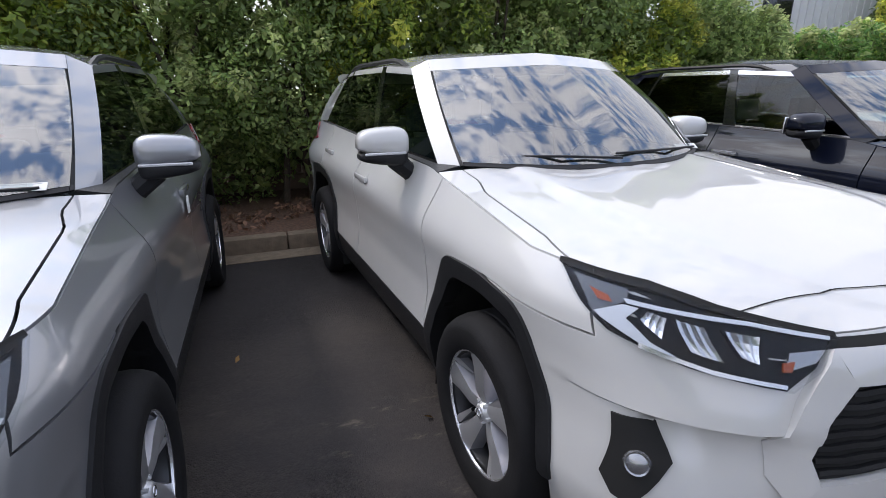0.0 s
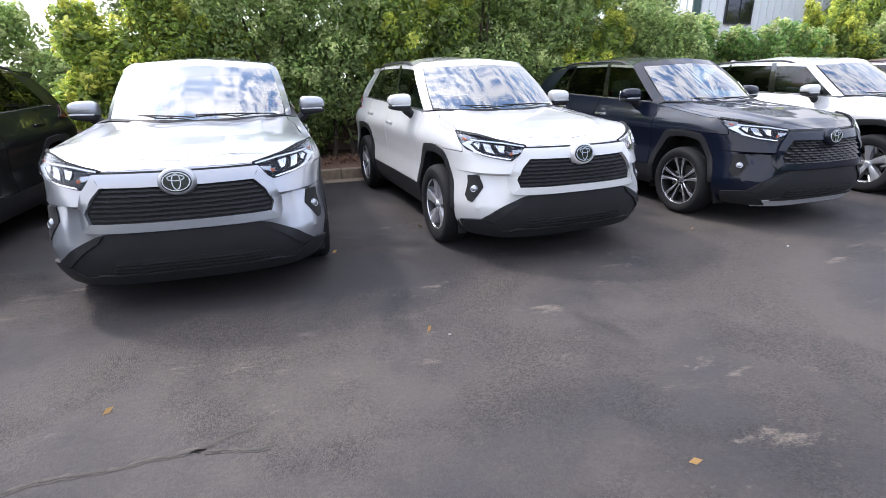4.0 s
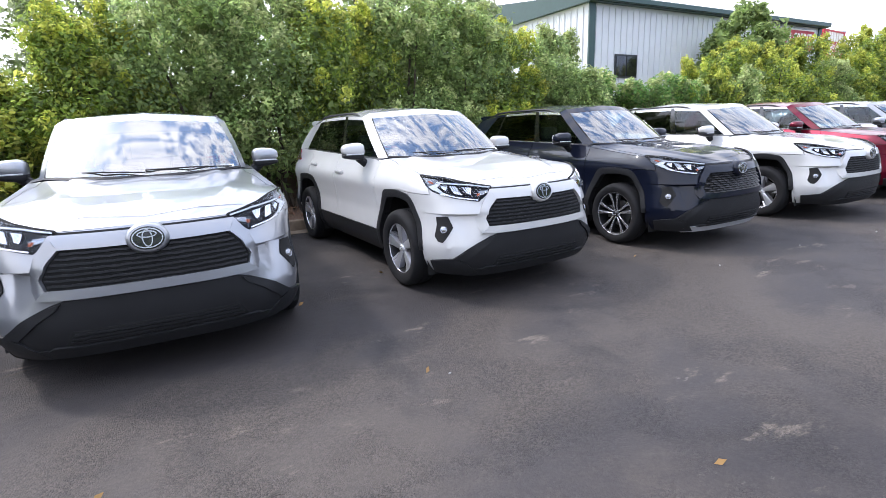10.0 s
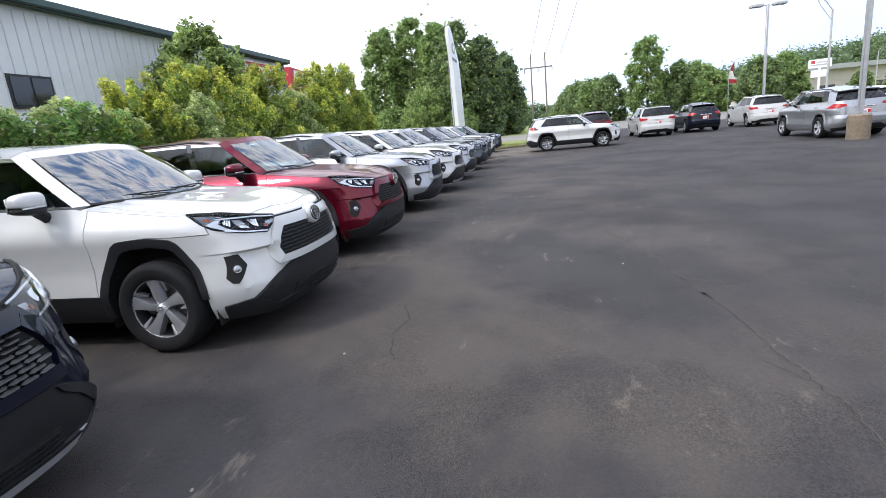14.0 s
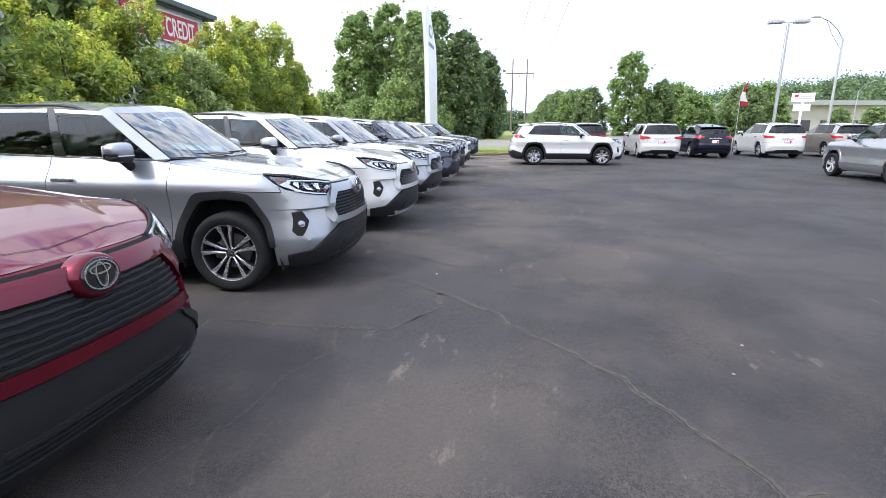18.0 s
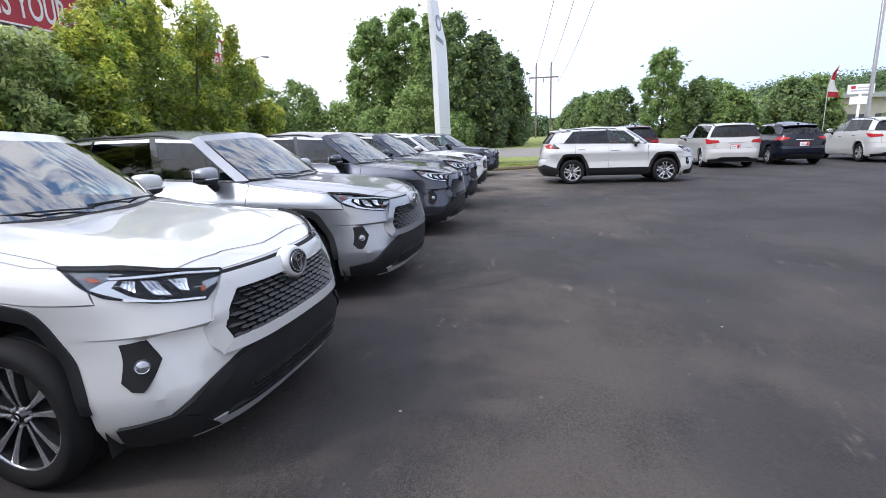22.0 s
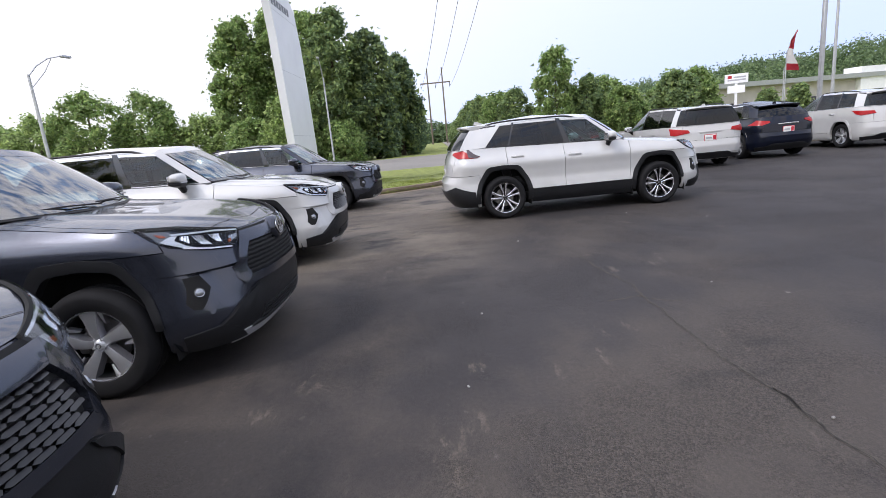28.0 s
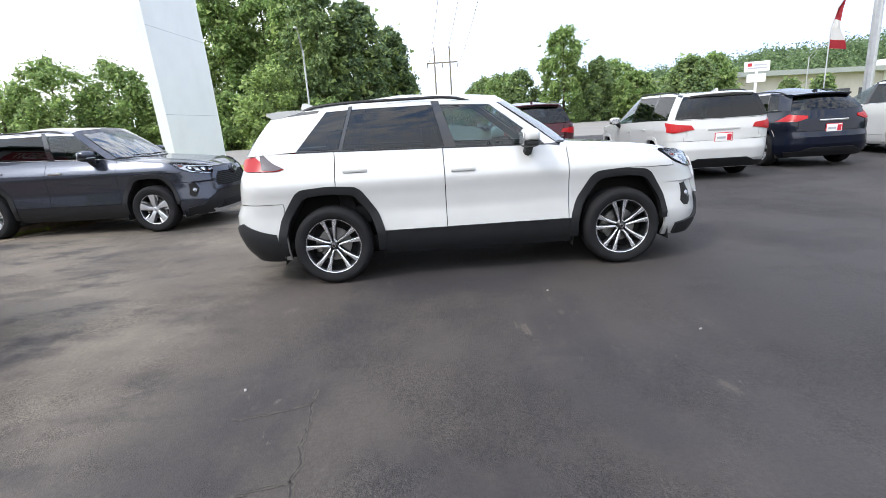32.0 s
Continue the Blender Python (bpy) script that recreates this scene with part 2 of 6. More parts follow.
def asphalt():
    """Old parking-lot asphalt: grit, broad dark and tan weathering, chalky scuffs, dust along the row of cars."""
    m = bpy.data.materials.new("asphalt")
    m.use_nodes = True
    n, l = m.node_tree.nodes, m.node_tree.links
    b = n["Principled BSDF"]
    b.inputs["Roughness"].default_value, b.inputs["Specular IOR Level"].default_value = 0.82, 0.4
    co = n.new("ShaderNodeTexCoord")

    def noise(scale, detail=6, stretch=(1, 1, 1), rough=0.55):
        mp, no = n.new("ShaderNodeMapping"), n.new("ShaderNodeTexNoise")
        mp.inputs["Scale"].default_value = stretch
        no.inputs["Scale"].default_value, no.inputs["Detail"].default_value, no.inputs["Roughness"].default_value = scale, detail, rough
        l.new(co.outputs["Object"], mp.inputs[0])
        l.new(mp.outputs[0], no.inputs["Vector"])
        return no.outputs["Fac"]

    def ramp(sock, lo, hi, a=0.0, c=1.0):
        mr = n.new("ShaderNodeMapRange")
        mr.interpolation_type = "SMOOTHSTEP"
        for key, v in (("From Min", lo), ("From Max", hi), ("To Min", a), ("To Max", c)):
            mr.inputs[key].default_value = v
        l.new(sock, mr.inputs["Value"])
        return mr.outputs[0]

    def mul(p, q, op="MULTIPLY"):
        mt = n.new("ShaderNodeMath")
        mt.operation = op
        l.new(p, mt.inputs[0])
        l.new(q, mt.inputs[1])
        return mt.outputs[0]

    def mix(fac, col_a, col_b, kind="MIX"):
        mx = n.new("ShaderNodeMix")
        mx.data_type, mx.blend_type = "RGBA", kind
        l.new(fac, mx.inputs["Factor"])
        for sock, c in ((mx.inputs[6], col_a), (mx.inputs[7], col_b)):
            if isinstance(c, tuple):
                sock.default_value = (*c, 1)
            else:
                l.new(c, sock)
        return mx.outputs[2]
    out = mix(ramp(noise(0.32, 5, (.8, 1.1, 1)), .35, .65), (0.0238, 0.0205, 0.0206), (0.0368, 0.0328, 0.0325))
    # tan dust, thicker along the noses of the parked cars
    se = n.new("ShaderNodeSeparateXYZ")
    l.new(co.outputs["Object"], se.inputs[0])
    band = mul(ramp(se.outputs["Y"], -6.0, -1.6, .35, 1.0), ramp(se.outputs["Y"], 1.0, 3.2, 1.0, .35))
    dust = mul(ramp(noise(0.42, 8, (.85, 1.1, 1), .6), .40, .64), band)
    # silt washed to the low end of the lot
    wash = mul(mul(ramp(se.outputs["X"], 25.5, 29.5), ramp(se.outputs["Y"], -2.6, -.9)), ramp(noise(1.1, 8, (1.2, .7, 1), .68), .28, .58))
    out = mix(ramp(wash, 0, 1, 0, .85), out, (0.165, 0.138, 0.108))
    out = mix(ramp(dust, 0, 1, 0, .68), out, (0.074, 0.061, 0.050))
    # chalky scuffs
    scuff = mul(ramp(noise(1.1, 4), .52, .68), ramp(noise(9.0, 8, (1, 1.6, 1), .7), .58, .70))
    out = mix(ramp(scuff, 0, 1, 0, .85), out, (0.14, 0.125, 0.11))
    # pale silt smeared in short trails where water has run to the aisle
    trail = mul(mul(ramp(noise(0.55, 3), .46, .60), ramp(noise(3.2, 9, (.55, 1.5, 1), .72), .55, .68)), band)
    out = mix(ramp(trail, 0, 1, 0, .7), out, (0.135, 0.112, 0.088))
    # oil and tyre marks
    spot = mul(ramp(noise(0.9, 3, (1.3, .6, 1)), .60, .74), ramp(band, 0, 1, 1, 1))
    out = mix(ramp(spot, 0, 1, 0, .5), out, (0.018, 0.017, 0.018))
    # grit
    vo = n.new("ShaderNodeTexVoronoi")
    vo.inputs["Scale"].default_value = 135
    l.new(co.outputs["Object"], vo.inputs["Vector"])
    grit = n.new("ShaderNodeSeparateColor")
    l.new(vo.outputs["Color"], grit.inputs[0])
    hs = n.new("ShaderNodeHueSaturation")
    # loose aggregate shows in patches, between them the binder is smooth
    bare = ramp(noise(0.8, 6, (1, 1, 1), .65), .44, .60, .25, 1.0)
    gv = n.new("ShaderNodeMath")
    gv.operation, gv.inputs[2].default_value = "MULTIPLY_ADD", 1.0
    l.new(ramp(grit.outputs[0], 0, 1, -.42, .46), gv.inputs[0])
    l.new(bare, gv.inputs[1])
    l.new(gv.outputs[0], hs.inputs["Value"])
    l.new(out, hs.inputs["Color"])
    hs2 = n.new("ShaderNodeHueSaturation")
    l.new(ramp(noise(38, 6, (1, 1, 1), .7), .3, .7, .90, 1.11), hs2.inputs["Value"])
    l.new(hs.outputs[0], hs2.inputs["Color"])
    l.new(hs2.outputs[0], b.inputs["Base Color"])
    bp, bp2 = n.new("ShaderNodeBump"), n.new("ShaderNodeBump")
    bp.inputs["Strength"].default_value, bp.inputs["Distance"].default_value = 0.8, 0.008
    bp.invert = True
    l.new(ramp(bare, 0, 1, .1, .9), bp.inputs["Strength"])
    l.new(vo.outputs["Distance"], bp.inputs["Height"])
    bp2.inputs["Strength"].default_value, bp2.inputs["Distance"].default_value = 0.14, 0.03
    l.new(noise(22, 6, (1, 1, 1), .65), bp2.inputs["Height"])
    l.new(bp.outputs[0], bp2.inputs["Normal"])
    l.new(bp2.outputs[0], b.inputs["Normal"])
    return m


PAINT = dict(
    white=paint("paint_white", (0.515, 0.515, 0.505)),
    silver=paint("paint_silver", (0.30, 0.31, 0.33), 0.65, rough=0.34),
    navy=paint("paint_navy", (0.0045, 0.0065, 0.015)),
    black=paint("paint_black", (0.006, 0.007, 0.007)),
    red=paint("paint_red", (0.12, 0.004, 0.016), 0.6, rough=0.30),
    grey=paint("paint_grey", (0.056, 0.062, 0.080), 0.7, rough=0.24),
    darkred=paint("paint_dark_red", (0.05, 0.008, 0.012), 0.3),
    champagne=paint("paint_champagne", (0.33, 0.30, 0.27), 0.7),
)
M_PAINT = PAINT["white"]
M_PLASTIC = mat("black_plastic", (0.013, 0.0135, 0.015), 0.5, bump=0.12, bscale=500, var=0.12, spec=0.32)
M_GLOSSBLACK = mat("gloss_black", (0.008, 0.008, 0.009), 0.12, coat=0.6)
M_GRILLE = mat("grille_plastic", (0.012, 0.012, 0.014), 0.35, var=0.05)
M_INNER = mat("inner_dark", (0.008, 0.008, 0.008), 0.9, var=0.1)
M_TYRE = mat("tyre_rubber", (0.010, 0.010, 0.011), 0.8, bump=0.1, bscale=140, var=0.2, scale=9, spec=0.25)
M_ALLOY = mat("alloy", (0.62, 0.63, 0.65), 0.30, 0.75, var=0.04)
M_ALLOYDARK = mat("alloy_dark", (0.05, 0.052, 0.056), 0.35, 0.8, var=0.05)
M_BADGE = mat("badge_metal", (0.55, 0.56, 0.58), 0.25, 0.95, var=0.02)
M_ALLOYFACE = mat("alloy_side", (0.30, 0.30, 0.32), 0.32, 0.75, var=0.05, scale=20)
M_SPOKE = mat("machined_alloy", (0.70, 0.71, 0.74), 0.26, 0.85, var=0.03)
M_CHROME = mat("chrome", (0.72, 0.72, 0.74), 0.16, 0.85, var=0.02)
M_SATIN = mat("satin_silver", (0.62, 0.63, 0.65), 0.36, 0.55, var=0.03)
M_WSCREEN = glass_mat("windscreen_glass", (0.55, 0.63, 0.64), 0.006, 2.9)
M_SIDEGLASS = glass_mat("side_glass", (0.38, 0.51, 0.51), 0.006, 1.58)
M_PRIVACY = glass_mat("privacy_glass", (0.07, 0.08, 0.09), 0.006, 1.5)
M_LENS = glass_mat("lamp_lens", (0.93, 0.94, 0.95), 0.02, 1.2)
M_REDLENS = mat("red_lens", (0.36, 0.003, 0.005), 0.28, coat=0.1, var=0.05, spec=0.3)
M_DARKLENS = mat("dark_lens", (0.03, 0.008, 0.01), 0.1, coat=1.0)
M_AMBER = mat("amber_lens", (0.36, 0.07, 0.02), 0.2, coat=0.3)
M_LAMPIN = mat("lamp_inner", (0.72, 0.74, 0.78), 0.14, 0.85, bump=0.04, bscale=40)
M_LAMPBLACK = mat("lamp_black", (0.007, 0.008, 0.012), 0.3, spec=0.15)
# grey that imitates sky reflected in the headlight lens
M_LENSGLARE = mat("lamp_cheek", (0.12, 0.13, 0.15), 0.30, 0.2, bump=0.05, bscale=70)
M_FOG = mat("fog_lamp_glass", (0.32, 0.33, 0.35), 0.2, 0.75, coat=0.5, bump=0.08, bscale=120)
M_DRL = mat("drl_white", (0.66, 0.69, 0.74), 0.25, bump=0.10, bscale=160)
M_SEAT = mat("seat_fabric", (0.03, 0.03, 0.032), 0.8, bump=0.2, bscale=200, var=0.1)
M_DASH = mat("dash_plastic", (0.035, 0.035, 0.038), 0.6, bump=0.15, bscale=300)
M_DISC = mat("brake_disc", (0.35, 0.34, 0.33), 0.4, 0.8, var=0.1)
M_PLATE = mat("plate_white", (0.75, 0.75, 0.73), 0.5, var=0.04)
M_PLATERED = mat("plate_red", (0.5, 0.02, 0.04), 0.5, var=0.05)
M_PAPER = mat("paper", (0.78, 0.78, 0.76), 0.7, var=0.03)
M_ASPHALT = asphalt()
M_CRACK = mat("crack_fill", (0.024, 0.021, 0.019), 0.9, var=0.3, scale=30)
M_SEAL = mat("crack_dust", (0.060, 0.052, 0.043), 0.95, var=0.3, scale=25, bump=0.4)
M_ROAD = mat("road_asphalt", (0.20, 0.185, 0.165), 0.85, var=0.15, scale=40.0, var2=0.12, scale2=0.2)
M_CONC = mat("concrete", (0.20, 0.155, 0.11), 0.85, var=0.18, scale=14, var2=0.15, scale2=1.3, bump=0.4, bscale=70)
M_GRASS = mat("grass", (0.19, 0.22, 0.05), 0.9, var=0.3, scale=4.0, var2=0.25, scale2=0.15, bump=0.8, bscale=60)
M_BLADE = leaf_mat("grass_blade", (0.22, 0.27, 0.06), (0.34, 0.38, 0.10))
M_MULCH = mat("mulch", (0.13, 0.075, 0.05), 0.95, var=0.4, scale=30, bump=1.0, bscale=40)
M_CHIP = mat("bark_chip", (0.20, 0.11, 0.07), 0.9, island=0.5)
M_WALLSTONE = mat("low_wall", (0.23, 0.165, 0.12), 0.9, var=0.2, scale=6, bump=0.5, bscale=40)
M_SIDING = mat("metal_siding", (0.66, 0.68, 0.70), 0.45, 0.0, var=0.03, scale=2, var2=0.05, scale2=0.3)
M_TRIMGREEN = mat("green_trim", (0.035, 0.075, 0.07), 0.45, var=0.06)
M_BARK = mat("bark", (0.085, 0.065, 0.048), 0.9, var=0.3, scale=14, bump=0.7, bscale=30)
M_SIGNWHITE = mat("sign_white", (0.80, 0.81, 0.82), 0.4, var=0.03, scale=1.5, stain=((0.5, 0.5, 0.48), 1.0, 0.55, 0.8, 0.15))
M_SIGNGREY = mat("sign_grey", (0.42, 0.43, 0.45), 0.4, 0.3)
M_SIGNDARK = mat("sign_dark_grey", (0.14, 0.145, 0.155), 0.5, var=0.05)
M_SIGNRED = mat("sign_red", (0.42, 0.022, 0.035), 0.5, var=0.06)
M_SIGNBLACK = mat("sign_frame", (0.02, 0.022, 0.025), 0.5)
M_LETTER = mat("letter_white", (0.78, 0.76, 0.72), 0.55, var=0.03)
M_GALV = mat("galvanised", (0.45, 0.46, 0.47), 0.45, 0.6, var=0.1, scale=5)
M_WOODPOLE = mat("pole_wood", (0.16, 0.13, 0.10), 0.9, var=0.2)
M_WIRE = mat("wire", (0.05, 0.05, 0.05), 0.6)
M_FARWALL = mat("far_wall", (0.45, 0.42, 0.38), 0.7, var=0.08, scale=0.6)
M_FARROOF = mat("far_roof", (0.30, 0.32, 0.31), 0.6, var=0.1)
M_LEAF = leaf_mat("hedge_leaf", (0.29, 0.40, 0.15), (0.51, 0.61, 0.23), 0.62)
M_TIP = leaf_mat("new_growth_leaf", (0.44, 0.51, 0.22), (0.64, 0.67, 0.33), 0.62)
M_TIPYEL = leaf_mat("golden_growth_leaf", (0.48, 0.52, 0.10), (0.72, 0.69, 0.17), 0.62)
M_LEAFCLIP = leaf_mat("clipped_hedge_leaf", (0.13, 0.26, 0.07), (0.28, 0.45, 0.11), 0.5)
M_LEAFDARK = leaf_mat("hedge_core", (0.25, 0.33, 0.13), (0.38, 0.47, 0.17), 0.62)
M_LEAFYEL = leaf_mat("yellow_leaf", (0.25, 0.35, 0.07), (0.49, 0.54, 0.11), 0.6)
M_LEAFTREE = leaf_mat("tree_leaf", (0.20, 0.31, 0.11), (0.38, 0.49, 0.17), 0.55)
M_LEAFTHIN = leaf_mat("thin_tree_leaf", (0.28, 0.33, 0.18), (0.46, 0.50, 0.28), 0.55)
M_LEAFFEATHER = leaf_mat("feather_leaf", (0.20, 0.29, 0.09), (0.40, 0.47, 0.16), 0.5)
M_LEAFFAR = leaf_mat("far_leaf", (0.16, 0.24, 0.11), (0.29, 0.37, 0.16), 0.5)
M_LEAFCON = leaf_mat("cedar_leaf", (0.13, 0.20, 0.11), (0.23, 0.31, 0.16), 0.5)
M_LEAFHAZE = leaf_mat("hill_leaf", (0.14, 0.21, 0.10), (0.22, 0.30, 0.13), 0.4)
M_LITTER = mat("dry_leaf", (0.26, 0.15, 0.05), 0.8, island=0.4)
M_PEBBLE = mat("pebble", (0.30, 0.29, 0.27), 0.8, rnd=0.3)

# ---- mesh tools ----
def part(name, bm, material, parent, label="", smooth=True):
    """Link a bmesh as one mesh object under a thing or a part."""
    me = bpy.data.meshes.new(name)
    bmesh.ops.recalc_face_normals(bm, faces=bm.faces)
    bm.to_mesh(me)
    bm.free()
    if smooth:
        me.shade_smooth()
        me.set_sharp_from_angle(angle=radians(38))
    if material:
        me.materials.append(material)
    ob = new(name, me)
    ob.parent = parent
    if label:
        ob["label"] = label
    return ob


def bm_box(x0, x1, y0, y1, z0, z1, bevel=0.0, seg=2, bm=None):
    bm = bm or bmesh.new()
    r = bmesh.ops.create_cube(bm, size=1.0)
    for v in r["verts"]:
        v.co = Vector(((x0 + x1) / 2 + v.co.x * (x1 - x0), (y0 + y1) / 2 + v.co.y * (y1 - y0), (z0 + z1) / 2 + v.co.z * (z1 - z0)))
    if bevel:
        es = list({e for v in r["verts"] for e in v.link_edges})
        bmesh.ops.bevel(bm, geom=es, offset=bevel, segments=seg, affect="EDGES", profile=0.6)
    return bm


def bm_tube(points, radii, sides=8, bm=None, cap=True):
    """A tapered tube through points."""
    bm = bm or bmesh.new()
    pts = [Vector(p) for p in points]
    rings = []
    for i, p in enumerate(pts):
        d = (pts[min(i + 1, len(pts) - 1)] - pts[max(i - 1, 0)]).normalized()
        a = d.orthogonal().normalized() if abs(d.z) > 0.9 else d.cross(Vector((0, 0, 1))).normalized()
        b = d.cross(a)
        r = radii[i] if isinstance(radii, (list, tuple)) else radii
        rings.append([bm.verts.new(p + (a * math.cos(t) + b * math.sin(t)) * r) for t in (2 * math.pi * k / sides for k in range(sides))])
    for r0, r1 in zip(rings, rings[1:]):
        for k in range(sides):
            bm.faces.new((r0[k], r0[(k + 1) % sides], r1[(k + 1) % sides], r1[k]))
    if cap:
        bm.faces.new(rings[0][::-1])
        bm.faces.new(rings[-1])
    return bm


def bm_lathe(profile, axis="z", sides=24, bm=None, closed=False):
    """Turn a profile of (radius, height) round an axis."""
    bm = bm or bmesh.new()
    rings = []
    for r, h in profile:
        ring = []
        for k in range(sides):
            t = 2 * math.pi * k / sides
            c, s = r * math.cos(t), r * math.sin(t)
            ring.append(bm.verts.new((h, c, s) if axis == "x" else (c, s, h)))
        rings.append(ring)
    n = len(rings)
    for i in range(n if closed else n - 1):
        r0, r1 = rings[i], rings[(i + 1) % n]
        for k in range(sides):
            bm.faces.new((r0[k], r0[(k + 1) % sides], r1[(k + 1) % sides], r1[k]))
    return bm


def bm_prism(poly, y0, y1, bm=None, plane="xz"):
    """A flat outline given depth."""
    bm = bm or bmesh.new()
    def at(p, d):
        return {"xz": (p[0], d, p[1]), "xy": (p[0], p[1], d), "yz": (d, p[0], p[1])}[plane]
    a, b = [bm.verts.new(at(p, y0)) for p in poly], [bm.verts.new(at(p, y1)) for p in poly]
    bm.faces.new(a)
    bm.faces.new(b[::-1])
    for k in range(len(poly)):
        bm.faces.new((a[k], b[k], b[(k + 1) % len(poly)], a[(k + 1) % len(poly)]))
    return bm


def empty(name, m=None):
    ob = new(name)
    ob.empty_display_size = 0.3
    if m:
        ob.matrix_basis = m
    return ob


def text_part(name, body, size, material, parent, m, depth=0.006):
    cu = bpy.data.curves.new(name, "FONT")
    cu.offset = size * 0.012
    cu.body, cu.size, cu.extrude, cu.align_x, cu.align_y = body, size, depth, "CENTER", "CENTER"
    tmp = new(name + "_tmp", cu)
    me = bpy.data.meshes.new_from_object(tmp.evaluated_get(bpy.context.evaluated_depsgraph_get()))
    bpy.data.objects.remove(tmp)
    bpy.data.curves.remove(cu)
    me.materials.clear()
    me.materials.append(material)
    ob = new(name, me)
    ob.parent = parent
    ob.matrix_basis = m
    return ob

# ---- cars ----
def table(z, T):
    return float(np.interp(z, [a for a, b in T], [b for a, b in T]))


SUV = dict(
    WZ=[(.2, .80), (.26, .845), (.34, .885), (.47, .905), (.55, .895), (.66, .881), (.80, .891), (.90, .908), (.95, .903), (1.0, .880), (1.05, .848), (1.10, .819), (1.16, .792), (1.20, .781), (1.28, .76)],
    NZ=[(.2, -2.15), (.26, -2.20), (.34, -2.24), (.45, -2.26), (.60, -2.265), (.78, -2.25), (.90, -2.225), (1.0, -2.15), (1.1, -2.0)],
    TZ=[(.25, 2.18), (.35, 2.27), (.5, 2.33), (.65, 2.33), (.75, 2.28), (1.0, 2.24), (1.28, 2.13)],
    YF=-1.55, YR=1.75, NF=2.6, NR=3.2, wheelbase=2.69, tyre=0.36,
    top=[(-1.55, 1.045), (-.85, 1.125), (-.7, 1.15), (.3, 1.175), (1.25, 1.20), (1.75, 1.21)],
    nose=[(0, .957), (.45, .949), (.62, .978), (.78, 1.025), (.9, 1.045)], tailtop=1.195,
    spine=[(-2.14, .95), (-1.95, 1.02), (-1.6, 1.075), (-1.02, 1.135)],
    # greenhouse stations: base (x, y, z), top (x, y, z)
    ws0=((0, -1.01, 1.14), (0, -.265, 1.648)), ws1=((.70, -.775, 1.158), (.590, -.165, 1.610)),
    a1=((.752, -.655, 1.155), (.665, -.12, 1.570)), b0=((.775, .16, 1.178), (.660, .30, 1.592)), b1=((.775, .27, 1.180), (.660, .37, 1.594)),
    c0=((.772, 1.20, 1.204), (.645, 1.08, 1.590)), c1=((.772, 1.235, 1.205), (.644, 1.115, 1.589)), q1=((.768, 1.61, 1.216), (.628, 1.30, 1.580)),
    d1=((.745, 2.05, 1.198), (.56, 1.80, 1.560)), r0=((0, 2.20, 1.205), (0, 1.86, 1.592)), crown=.05,
    doors=(-.84, .29, 1.27), arch=1.0,
    tail_poly=[("s", 1.76, 1.06), ("s", 1.72, 1.075), ("r", .86, 1.19), ("r", .66, 1.165), ("r", .62, 1.13), ("r", .80, 1.065)],
)


